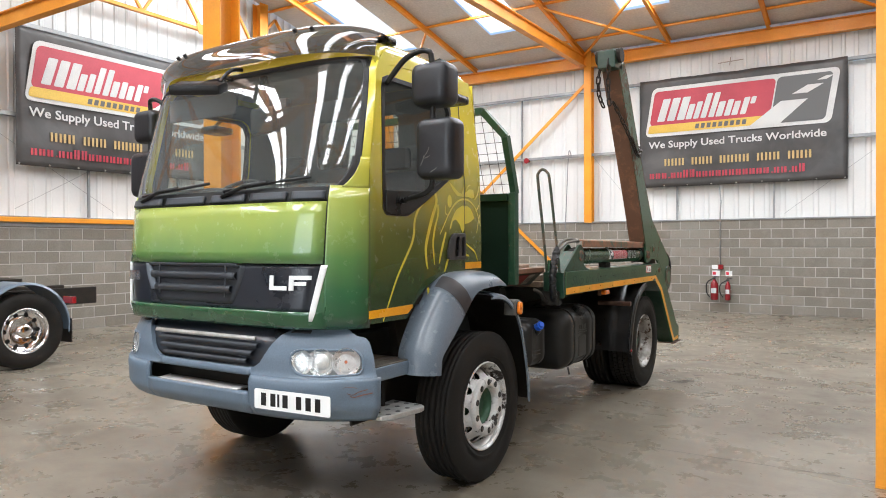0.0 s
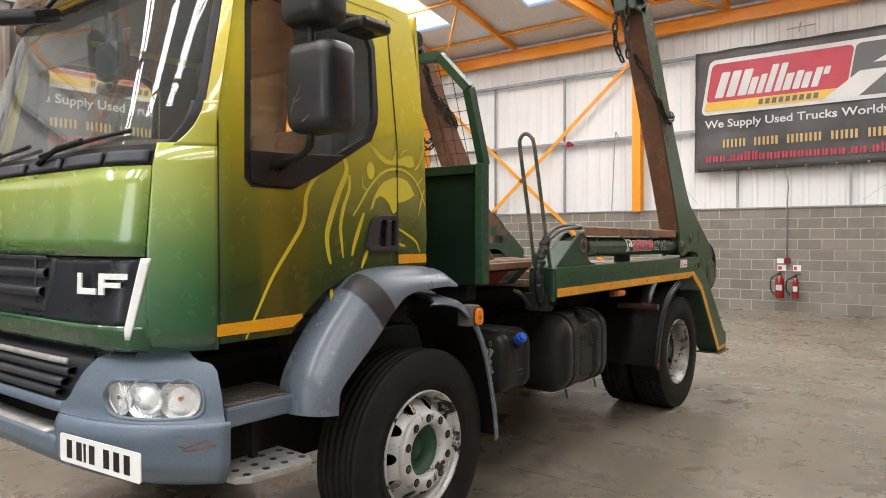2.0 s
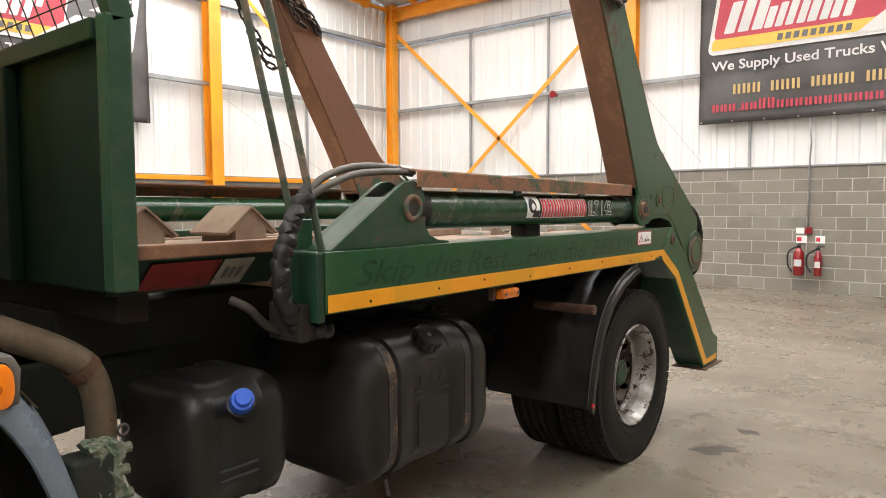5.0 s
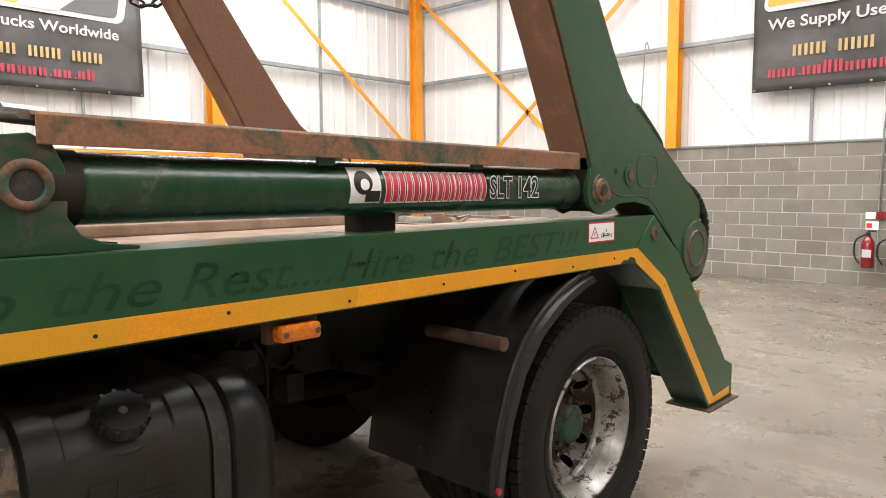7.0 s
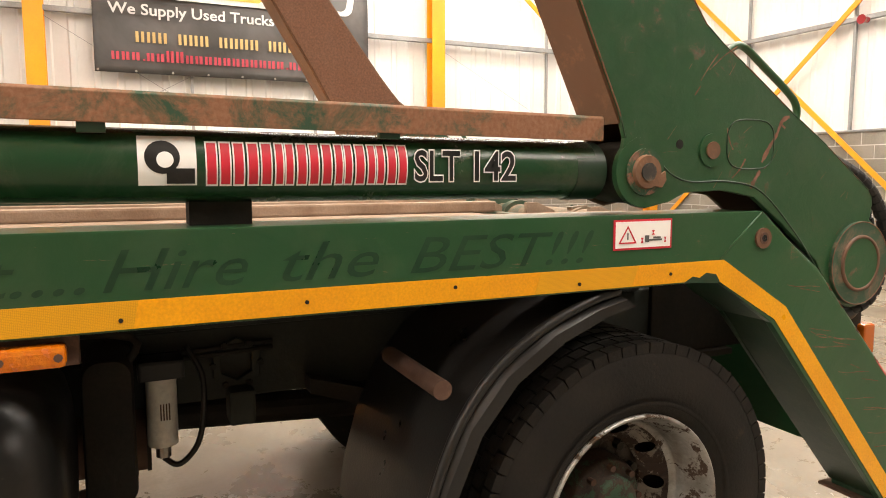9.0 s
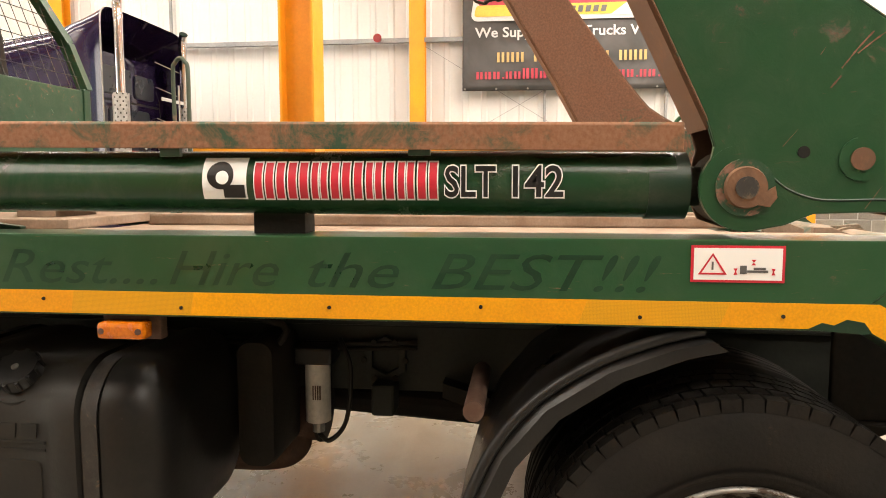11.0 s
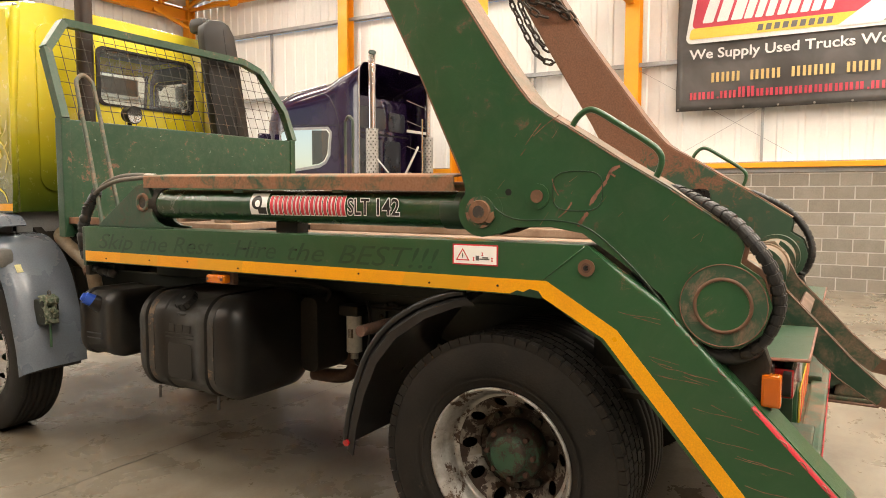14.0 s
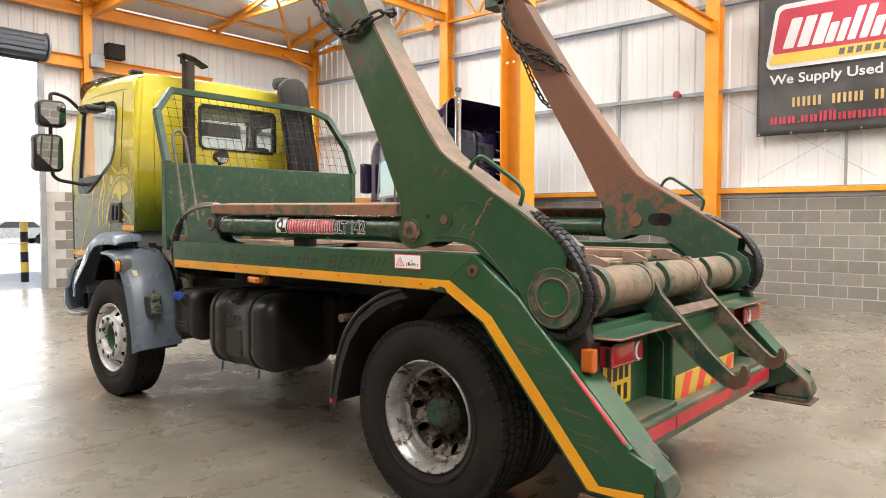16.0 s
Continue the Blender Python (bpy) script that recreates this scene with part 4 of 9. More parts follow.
def banner(m, w, h, name_label):
    """A printed vinyl banner; m: pose of its lower left corner, x along it, y up, z towards the viewer."""
    org = m.translation
    b = tagged(new("banner"), name_label, "banner", "wall banners")
    b.matrix_basis = Matrix.Translation(org)
    f = Form()
    nx, ny = 40, 24
    rows = []
    for j in range(ny + 1):
        row = []
        for i in range(nx + 1):
            x, y = w * i / nx, h * j / ny
            sag = 0.012 * math.sin(x * 3.1 + y * 1.7) + 0.010 * math.sin(y * 6.0 - x * 1.3) - 0.02 * math.sin(math.pi * i / nx) * (j == ny)
            row.append(m @ Vector((x, y + (-0.012 * math.sin(5 * math.pi * i / nx) ** 2 if j == ny else 0), sag)))
        rows.append(row)
    f.grid(rows)
    f.thick(0.004)
    part("sheet", f, M_BANNER, b)

    def flat(name, pts, lift, material, label=""):
        g = Form()
        g.plate(pts, lift, lift + 0.003, "z")
        bmesh.ops.transform(g.bm, matrix=m, verts=g.bm.verts[:])
        return part(name, g, material, b, label)

    def slab(x0, y0, x1, y1, lean, r, k=5):
        return [(x + lean * (y - y0), y) for x, y in rounded(x0, x1, y0, y1, r, k)]

    W, H = w, h
    flat("logo_border", slab(0.03 * W, 0.47 * H, 0.93 * W, 0.92 * H, 0.16, 0.13), 0.030, M_BWHITE)
    flat("logo_red", slab(0.055 * W, 0.57 * H, 0.66 * W, 0.885 * H, 0.16, 0.10), 0.036, M_BRED)
    flat("logo_yellow", slab(0.045 * W, 0.50 * H, 0.66 * W, 0.575 * H, 0.2, 0.05), 0.037, M_BYEL)
    flat("logo_dark", slab(0.66 * W, 0.50 * H, 0.905 * W, 0.89 * H, 0.16, 0.09), 0.036, M_BGREY)
    flat("logo_slash", [(0.56 * W, 0.49 * H), (0.70 * W, 0.49 * H), (0.83 * W, 0.685 * H), (0.71 * W, 0.685 * H)], 0.040, M_BWHITE)
    flat("logo_slash", [(0.76 * W, 0.735 * H), (0.83 * W, 0.735 * H), (0.90 * W, 0.80 * H), (0.83 * W, 0.80 * H)], 0.040, M_BWHITE)
    flat("logo_slash", [(0.87 * W, 0.83 * H), (0.91 * W, 0.83 * H), (0.945 * W, 0.86 * H), (0.91 * W, 0.86 * H)], 0.040, M_BWHITE)
    # the brand's name as plain slanted bars, grouped and sized like the print
    y0, lean = 0.605 * H, 0.30
    for x0, x1, hh in ((0.095, 0.135, 0.205), (0.148, 0.188, 0.205), (0.200, 0.240, 0.205), (0.246, 0.276, 0.135), (0.285, 0.312, 0.15), (0.322, 0.350, 0.215), (0.362, 0.390, 0.215), (0.398, 0.430, 0.13), (0.440, 0.468, 0.14), (0.476, 0.505, 0.12), (0.517, 0.545, 0.145), (0.552, 0.575, 0.06)):
        low = y0 + (hh < 0.07) * 0.085 * H
        flat("logo_bar", [(x + lean * (y - y0), y) for x, y in rounded(x0 * W, x1 * W, low, low + hh * H, 0.022, 3)], 0.041, M_BWHITE)
    for i in range(9):
        x0 = (0.295 + 0.029 * i) * W
        flat("small_bar", [(x0, 0.516 * H), (x0 + 0.019 * W, 0.516 * H), (x0 + 0.019 * W + 0.02, 0.558 * H), (x0 + 0.02, 0.558 * H)], 0.042, M_BGREY)
    lettering("slogan", "We Supply Used Trucks Worldwide", 0.235, m @ Matrix.Translation((0.05 * W, 0.362 * H, 0.032)), M_BWHITE, b, fit=0.86 * W, swell=0.004)
    # telephone number as plain bars in its groups
    x = 0.135 * W
    for n, gap in ((3, 0.030), (3, 0.030), (4, 0.030), (3, 0.030), (3, 0.0)):
        for i in range(n):
            for x0, x1, z0, z1 in ((0, 0.010, 0.192, 0.258), (0.018, 0.028, 0.192, 0.258)):
                part("figure_bar", Form().box(x + x0 * W, x + x1 * W, z0 * H, z1 * H, 0.032, 0.036, 0, m), M_GOLD, b)
            x += 0.0375 * W
        x += gap * W
    # web address as plain bars
    x = 0.055 * W
    for i in range(25):
        dot = i in (3, 19, 22)
        wd = 0.014 * W if dot else 0.0305 * W
        tall = 0.012 if dot else 0.070 if i in (6, 7, 24) else 0.050
        for a0, a1 in ((0.2, 0.7),) if dot else ((0.0, 0.30), (0.46, 0.80)):
            part("web_bar", Form().box(x + wd * a0, x + wd * a1, 0.078 * H, (0.078 + tall) * H, 0.032, 0.036, 0, m), M_BRED, b)
        x += wd * 1.08
    for i in range(9):
        g = Form()
        c = m @ Vector((w * (0.01 + 0.98 * i / 8), 0.03, 0.012))
        g.rod(c, c + (m.to_3x3() @ Vector((0, 0, 0.02))), 0.018, 10)
        part("eyelet", g, M_STEEL, b)
    return b


banner(facing((-1.655, YB - 0.09, 3.02), (1, 0, 0), (0, 0, 1)), 4.50, 2.65, "black vinyl banner with white slogan and red logo on back wall")
banner(facing((XL + 0.12, 2.39, 3.09), (0, 1, 0), (0, 0, 1)), 4.44, 2.50, "black vinyl banner with white slogan and red logo on gable wall")

rod_b = thing("hanging_bar", (0.42, YB - 0.06, 5.86), "thin steel bar hung above the banner", "bar")
part("bar", Form().rod((0.2, YB - 0.09, 5.88), (0.75, YB - 0.09, 5.90), 0.012, 8), M_STEEL, rod_b)
part("hook", Form().rod((0.45, YB - 0.09, 5.80), (0.47, YB - 0.09, 5.98), 0.012, 8), M_STEEL, rod_b)


def extinguisher(x, tall, r, label):
    e = thing("fire_extinguisher", (x, YB - 0.15, 0.3), label, "extinguisher", "wall extinguishers")
    y, z = YB - 0.16, 0.30
    body = Form()
    body.turned([(0.0, 0.001), (0.0, r * 0.85), (0.02, r), (tall - 0.08, r), (tall - 0.02, r * 0.62), (tall + 0.02, r * 0.32), (tall + 0.04, 0.001)], 20)
    bmesh.ops.transform(body.bm, matrix=Matrix.Translation((x, y, z)) @ Matrix.Rotation(radians(-90), 4, "Y"), verts=body.bm.verts[:])
    part("cylinder", body, M_EXT_RED, e)
    part("valve", Form().box(x - 0.03, x + 0.03, y - 0.03, y + 0.02, z + tall + 0.02, z + tall + 0.07, 0.008), M_BLACK, e)
    part("handle", Form().box(x - 0.015, x + 0.1, y - 0.015, y + 0.015, z + tall + 0.075, z + tall + 0.095, 0.005), M_BLACK, e)
    part("hose", Form().tube(smooth_path([(x - 0.03, y, z + tall + 0.04), (x - 0.16, y - 0.02, z + tall - 0.06), (x - 0.17, y - 0.02, z + 0.18), (x - 0.1, y - 0.03, z + 0.06)]), 0.013), M_BLACK, e)
    part("label", Form().box(x - r * 0.7, x + r * 0.7, y - r - 0.004, y - r + 0.01, z + tall * 0.35, z + tall * 0.6), M_BWHITE, e)
    part("bracket", Form().box(x - 0.05, x + 0.05, y + r * 0.6, YB - 0.005, z + tall * 0.55, z + tall * 0.62), M_STEEL, e)


extinguisher(0.12, 0.46, 0.085, "red water fire extinguisher with black hose on the block wall")
extinguisher(0.42, 0.42, 0.06, "slim red fire extinguisher on the block wall")
for x, z, h, sz in ((0.13, 0.92, 0.13, 0.17), (0.42, 0.92, 0.13, 0.15)):
    s = thing("safety_sign", (x, YB - 0.02, z), "small white and red fire sign on the block wall", "sign", "fire signs")
    part("panel", Form().box(x - sz / 2, x + sz / 2, YB - 0.03, YB - 0.022, z - h / 2, z + h / 2, 0.002), M_WHITE, s)
    part("print_bar", Form().box(x - sz / 2 + 0.015, x, YB - 0.034, YB - 0.031, z - h / 2 + 0.03, z + h / 2 - 0.03), M_RED, s)
c = thing("call_point", (0.16, YB - 0.05, 1.06), "red fire call point with white sign on the block wall", "call point")
part("case", Form().box(0.19, 0.30, YB - 0.07, YB - 0.012, 1.02, 1.13, 0.01), M_EXT_RED, c)
part("sign", Form().box(0.04, 0.17, YB - 0.03, YB - 0.02, 1.02, 1.12), M_WHITE, c)
c = thing("conduit", (0.22, YB - 0.04, 1.1), "thin grey steel conduit running down the wall", "conduit")
part("pipe", Form().tube([(0.23, YB - 0.05, 1.13), (0.23, YB - 0.05, 2.3), (0.26, YB - 0.10, 2.6), (0.22, YB - 0.08, 3.0)], 0.014), M_GREYSTEEL, c)
c = thing("hanging_cable", (-3.6, YB - 0.1, 3.0), "thin grey cable hanging from the sheeting rail", "cable")
part("wire", Form().tube(smooth_path([(-3.65, YB - 0.12, 2.0), (-3.6, YB - 0.12, 3.0), (-3.55, YB - 0.12, 4.0), (-3.5, YB - 0.12, 4.05), (-3.47, YB - 0.12, 3.9)]), 0.012), M_GREYSTEEL, c)


def alarm(at, d, label):
    a = thing("fire_alarm_sounder", at, label, "alarm", "alarm sounders")
    p, q = Vector(at), Vector(at) + Vector(d) * 0.09
    part("body", Form().rod(p, q, 0.05, 18), M_EXT_RED, a, smooth=0.6)
    part("horn", Form().rod(q, q + Vector(d) * 0.05, 0.05, 18, 0.075), M_EXT_RED, a, smooth=0.6)


alarm((-4.74, YB - 0.06, 3.90), (0, -1, 0), "red fire alarm sounder on the back wall rail")
alarm((XL + 0.06, 0.90, 4.02), (1, 0, 0), "red fire alarm sounder on the gable wall rail")

# ceiling luminaire near the far rooflight
lu = thing("strip_luminaire", (-5.2, 9.2, 7.2), "pale grey unlit luminaire hung under the roof", "luminaire")
part("housing", Form().box(-5.7, -5.1, 9.0, 9.3, 7.25, 7.34, 0.01), M_GREYSTEEL, lu)
part("diffuser", Form().box(-5.68, -5.12, 9.02, 9.28, 7.235, 7.25), M_BWHITE, lu)
for x in (-5.6, -5.2):
    part("rod", Form().rod((x, 9.15, 7.34), (x, 9.15, roof_z(9.15)), 0.008, 6), M_GREYSTEEL, lu)

# ---- the yard outside the shutter ----
b = thing("bollard", (-2.33, -12.6, 0), "black and yellow striped steel bollard outside the doorway", "bollard")
for i in range(6):
    part("band", Form().rod((-2.33, -12.6, 0.0 + i * 0.25), (-2.33, -12.6, 0.25 + i * 0.25), 0.09, 18), M_BYEL if i % 2 else M_BLACK, b)
# glowing board added for the daylight beyond the doorway
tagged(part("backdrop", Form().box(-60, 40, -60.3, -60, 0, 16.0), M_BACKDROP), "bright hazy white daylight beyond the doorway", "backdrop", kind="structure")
ap = tagged(part("yard_paving", Form().box(-60, 40, -60, YF - 0.15, 0.0, 0.006), M_YARD), "pale sunlit concrete yard outside the doorway", "pavement", kind="structure")

# ---- the skip loader ----
TRUCK = thing("skip_loader_truck", (0, 2, 0), "green and yellow skip loader truck with rusty lifting arms", "truck")
AXF, AXR, TYRE_R = 0.19, 3.99, 0.515


def table(rows):
    zs = [r[0] for r in rows]
    return lambda z: float(np.interp(z, zs, [r[1] for r in rows]))


cab_front = table([(1.10, -1.20), (1.25, -1.255), (1.55, -1.25), (1.90, -1.205), (1.97, -1.18), (2.68, -0.965), (2.80, -0.90), (2.88, -0.78), (2.93, -0.55)])
cab_seam = table([(1.10, -0.93), (2.08, -0.93), (2.70, -0.80), (2.82, -0.72), (2.93, -0.45)])
cab_half = table([(1.10, 1.03), (2.1, 1.035), (2.5, 1.015), (2.75, 0.985), (2.86, 0.95), (2.93, 0.85)])


def skin(s, z, out=0.0):
    """A point of the cab's nose: s from -1 to 1 across, at height z."""
    w, f0, ys = cab_half(z), cab_front(z), cab_seam(z)
    p = 7.0
    y = f0 + (ys - f0) * abs(s) ** p
    n = Vector((math.copysign((ys - f0) * p * abs(s) ** (p - 1) / w, s), -1, 0.12)).normalized()
    return Vector((w * s, y, z)) + n * out


def nose(name, s0, s1, z0, z1, material, out=0.0, depth=0.02, label="", ns=18, nz=5, parent=None):
    f = Form()
    pos = [s0 + (s1 - s0) * i / ns for i in range(ns + 1)]
    f.grid([[skin(s, z0 + (z1 - z0) * j / nz, out) for s in pos] for j in range(nz + 1)])
    if material is not M_SCREEN:
        f.thick(depth)
    return part(name, f, material, parent or CAB, label)


CAB = part("cab", Form().box(-0.98, 0.98, -0.85, 0.30, 1.18, 1.26, 0.02), M_CHASSIS, TRUCK, "airbrushed green to yellow sleeperless cab")
# nose panels
nose("bonnet_panel", -0.850, 0.850, 1.535, 1.885, M_CAB, 0.004, ns=30)
nose("lower_lip", -0.850, 0.850, 1.165, 1.265, M_CAB, 0.006, ns=30)


def nose_band(name, s0f, s1f, z0, z1, material, out, depth, parent, label="", ns=8, nz=10):
    """A piece of the nose whose edges run aslant: s from s0f(z) to s1f(z)."""
    f = Form()
    rows = []
    for j in range(nz + 1):
        z = z0 + (z1 - z0) * j / nz
        a, b = s0f(z), s1f(z)
        rows.append([skin(a + (b - a) * i / ns, z, out) for i in range(ns + 1)])
    f.grid(rows)
    return part(name, f.thick(depth), material, parent, label)


def flank(z):
    """Where the grille panel ends: drawn in towards the bottom."""
    return 0.836 - 0.19 * (1.53 - z)


grille = nose_band("grille_panel", lambda z: -flank(z), flank, 1.262, 1.53, M_GRILLE, -0.012, 0.02, TRUCK, "dark grille panel with horizontal slats", 30)
for s in (-1, 1):
    a, b = sorted((s * 0.856, s * 1.0))
    nose("corner_panel", a, b, 1.165, 1.975, M_CAB, 0.0035, ns=22, nz=10)
    a, b = sorted((s * 0.966, s * 1.0))
    nose("a_pillar", a, b, 1.97, 2.76, M_CAB, 0.002, ns=14, nz=10)
    nose_band("bright_strip", lambda z: s * (flank(z) + 0.006), lambda z: s * (flank(z) + 0.034 - 0.3 * max(0.0, 1.25 - z)), 1.212, 1.528, M_WHITE, 0.008, 0.02, CAB, ns=5, nz=14)
    nose_band("corner_fill", lambda z: s * min(0.86, flank(z) + 0.029), lambda z: s * 0.862, 1.166, 1.534, M_CAB, 0.0032, 0.02, CAB, ns=6)
for k in range(4):
    nose_band("corner_vent", lambda z: -0.940, lambda z: -0.884, 1.29 + 0.058 * k, 1.325 + 0.058 * k, M_BLACK, 0.010, 0.012, CAB, ns=4, nz=2)
nose_band("vent_frame", lambda z: -0.948, lambda z: -0.876, 1.275, 1.515, M_WHITE, 0.007, 0.01, CAB, ns=5, nz=6)
nose("windscreen_header", -1.0, 1.0, 2.735, 2.87, M_CAB, 0.002, ns=40, nz=6)
nose("scuttle", -0.955, 0.955, 1.885, 1.99, M_BLACK, -0.006, ns=30)
for k, (a, b) in enumerate(((-0.80, -0.45), (-0.40, -0.05), (0.02, 0.30), (0.35, 0.62), (0.66, 0.84))):
    nose("scuttle_vent", a, b, 1.90, 1.945, M_DARKGREY, 0.012, 0.02, ns=8)
for s in (-1, 1):
    a, b = sorted((s * 0.945, s * 0.970))
    nose("screen_seal", a, b, 1.96, 2.755, M_BLACK, 0.003, ns=6, nz=10)
nose("screen_seal", -0.96, 0.96, 2.725, 2.755, M_BLACK, 0.003, ns=30, nz=2)
screen = nose("windscreen", -0.952, 0.952, 1.97, 2.735, M_SCREEN, -0.004, 0.0015, "tinted curved windscreen", ns=40, nz=12)
screen.visible_shadow = False
# recess of the upper grille with two broad slats
nose_band("recess", lambda z: -0.545 + 0.9 * (1.53 - z) ** 1.5, lambda z: 0.345 - 0.9 * (1.53 - z) ** 1.5, 1.295, 1.527, M_SLAT, -0.009, 0.012, grille, ns=14)
for z, k in ((1.508, 0.0), (1.432, 0.02), (1.352, 0.06)):
    f = Form()
    f.grid([[skin(-0.50 + k + (0.80 - 2 * k) * i / 14, z + dz, o) for i in range(15)] for dz, o in ((0.0, -0.02), (0.006, 0.012), (0.020, 0.020), (0.036, 0.018), (0.048, 0.006), (0.052, -0.02)) if z + dz < 1.53])
    part("slat", f.thick(0.006), M_SLAT, grille)
nose_band("grille_edge", lambda z: -0.560 + 0.9 * (1.53 - z) ** 1.5, lambda z: -0.505 + 0.55 * (1.53 - z) ** 1.2, 1.36, 1.527, M_SLAT_EDGE, 0.002, 0.015, grille, ns=3)
for x in (-0.40, 0.20):
    nose_band("slat_pin", lambda z: x, lambda z: x + 0.008, 1.33, 1.52, M_DARKGREY, 0.016, 0.01, grille, ns=1, nz=4)
# badges as plain shapes
badge = Form()
for s0, s1, z0, z1 in ((0.555, 0.582, 1.385, 1.468), (0.582, 0.668, 1.385, 1.409), (0.682, 0.709, 1.385, 1.468), (0.709, 0.800, 1.445, 1.468), (0.709, 0.775, 1.413, 1.433)):
    badge.grid([[skin(s0 + (s1 - s0) * i / 3 + 0.03 * (z - 1.375), z, 0.014) for i in range(4)] for z in (z0, z1)], False)
part("badge", badge.thick(0.006), M_WHITE, grille)
badge = Form()
for s0, s1 in ((-0.79, -0.735), (-0.72, -0.665), (-0.65, -0.61)):
    badge.grid([[skin(s0 + (s1 - s0) * i / 2, z, 0.014) for i in range(3)] for z in (1.415, 1.475)], False)
part("badge", badge.thick(0.006), M_SILVER, grille)


def lean_in(form, k=0.07):
    for v in form.bm.verts:
        if abs(v.co.x) > 0.7:
            v.co.x -= math.copysign(k * max(0.0, v.co.z - 2.08), v.co.x)
    return form


WIN = [(-0.80, 1.85), (-0.765, 1.815), (-0.55, 1.815), (-0.40, 1.885), (-0.22, 1.985), (-0.05, 2.08), (0.0, 2.17), (0.012, 2.25), (0.012, 2.56), (-0.02, 2.63), (-0.08, 2.66), (-0.70, 2.66), (-0.745, 2.64), (-0.765, 2.58)]
arch = [(-0.56, 1.185), (-0.48, 1.27), (-0.36, 1.36), (-0.2, 1.42), (0.05, 1.455), (0.37, 1.455)]
SIDE = [(-0.928, 1.185), *arch, (0.385, 1.6), (0.375, 2.2), (0.33, 2.62), (0.29, 2.80), (-0.72, 2.80), (-0.80, 2.70), (-0.928, 2.08)]


def inset(pts, d):
    cx, cy = sum(p[0] for p in pts) / len(pts), sum(p[1] for p in pts) / len(pts)
    return [(p[0] + d * (cx - p[0]) / math.hypot(cx - p[0], cy - p[1]), p[1] + d * (cy - p[1]) / math.hypot(cx - p[0], cy - p[1])) for p in pts]


for s in (1, -1):
    X0 = 1.03 * s
    side = part("side_panel", lean_in(Form().plate(SIDE, X0, X0 - 0.03 * s, "x", [WIN])), M_CAB, CAB)
    part("window_frame", lean_in(Form().plate(WIN, X0 + 0.004 * s, X0 - 0.02 * s, "x", [inset(WIN, 0.035)])), M_BLACK, CAB)
    part("lower_window_trim", lean_in(Form().plate([(-0.775, 1.84), (-0.74, 1.825), (-0.55, 1.825), (-0.40, 1.895), (-0.24, 1.99), (-0.50, 1.975), (-0.775, 1.965)], X0 + 0.012 * s, X0 - 0.02 * s, "x", bev=0.004)), M_BLACK, CAB)
    pane = Form()
    pane.bm.faces.new([pane.bm.verts.new((X0 - 0.010 * s, y, z)) for y, z in inset(WIN, 0.02)])
    g = part("side_window", lean_in(pane), M_SIDEGLASS, CAB, "dark tinted door window")
    g.visible_shadow = False
    # door shut lines and handle
    seam = Form()
    seam.box(X0 + 0.001 * s, X0 + 0.003 * s, -0.932, -0.922, 1.19, 2.08)
    part("shut_line", seam, M_BLACK, CAB)
    seam = Form()
    seam.box(X0 + 0.001 * s, X0 + 0.003 * s, 0.138, 0.146, 1.45, 2.08)
    part("shut_line", seam, M_BLACK, CAB)
    seam = Form().plate([(0.138, 2.08), (0.146, 2.08), (0.12, 2.72), (0.112, 2.72)], X0 + 0.001 * s, X0 + 0.003 * s, "x")
    part("shut_line", lean_in(seam), M_BLACK, CAB)
    HAND = [(0.132, 1.535), (0.132, 1.712), (0.12, 1.718), (-0.005, 1.716), (-0.03, 1.708), (-0.055, 1.685), (-0.078, 1.64), (-0.092, 1.59), (-0.098, 1.555), (-0.085, 1.54), (-0.06, 1.535)]
    BAY = [(0.108, 1.56), (0.108, 1.69), (0.02, 1.692), (0.0, 1.68), (-0.012, 1.62), (-0.022, 1.575), (-0.005, 1.558)]
    h = part("door_handle", Form().plate(HAND, X0, X0 + 0.022 * s, "x", [BAY], bev=0.005), M_HANDLE, TRUCK, "black moulded door handle with a recessed grip")
    part("bay", Form().plate(BAY, X0 + 0.0015 * s, X0 + 0.004 * s, "x"), M_BLACK, h)
    part("grip", Form().plate([(0.036, 1.556), (0.068, 1.556), (0.074, 1.672), (0.082, 1.692), (0.038, 1.692), (0.044, 1.672)], X0 + 0.006 * s, X0 + 0.024 * s, "x", bev=0.006), M_HANDLE, h)
    part("lock_barrel", Form().box(X0 + 0.020 * s, X0 + 0.0255 * s, 0.046, 0.072, 1.672, 1.680, 0.001), M_BLACK, h)
    part("reflector_stripe", Form().plate([(-0.935, 1.215), (-0.555, 1.215), (-0.50, 1.25), (-0.50, 1.268), (-0.935, 1.262)], X0 + 0.001 * s, X0 + 0.004 * s, "x"), M_YELLOW, CAB, "amber reflective stripe")
    part("reflector_stripe", Form().box(X0 + 0.001 * s, X0 + 0.004 * s, 0.15, 0.375, 1.468, 1.515), M_YELLOW, CAB)

# airbrushed lines on the nearside door, plain flowing strokes
paint_layer = [0]


def paint_line(pts, w):
    """One airbrushed stroke, swelling and thinning; each lies a hair above the one before."""
    paint_layer[0] += 1
    path = smooth_path([(1.0304, y, z) if z < 2.08 else (1.0304 - 0.07 * (z - 2.08), y, z) for y, z in pts])
    ws = [w * (0.35 + 0.65 * math.sin(math.pi * min(1, 0.15 + 0.85 * i / len(path)))) for i in range(len(path))]
    part("painted_line", Form().ribbon(path, ws, (1, 0, 0), 0.0004 + 0.00015 * paint_layer[0]), M_LION, CAB)


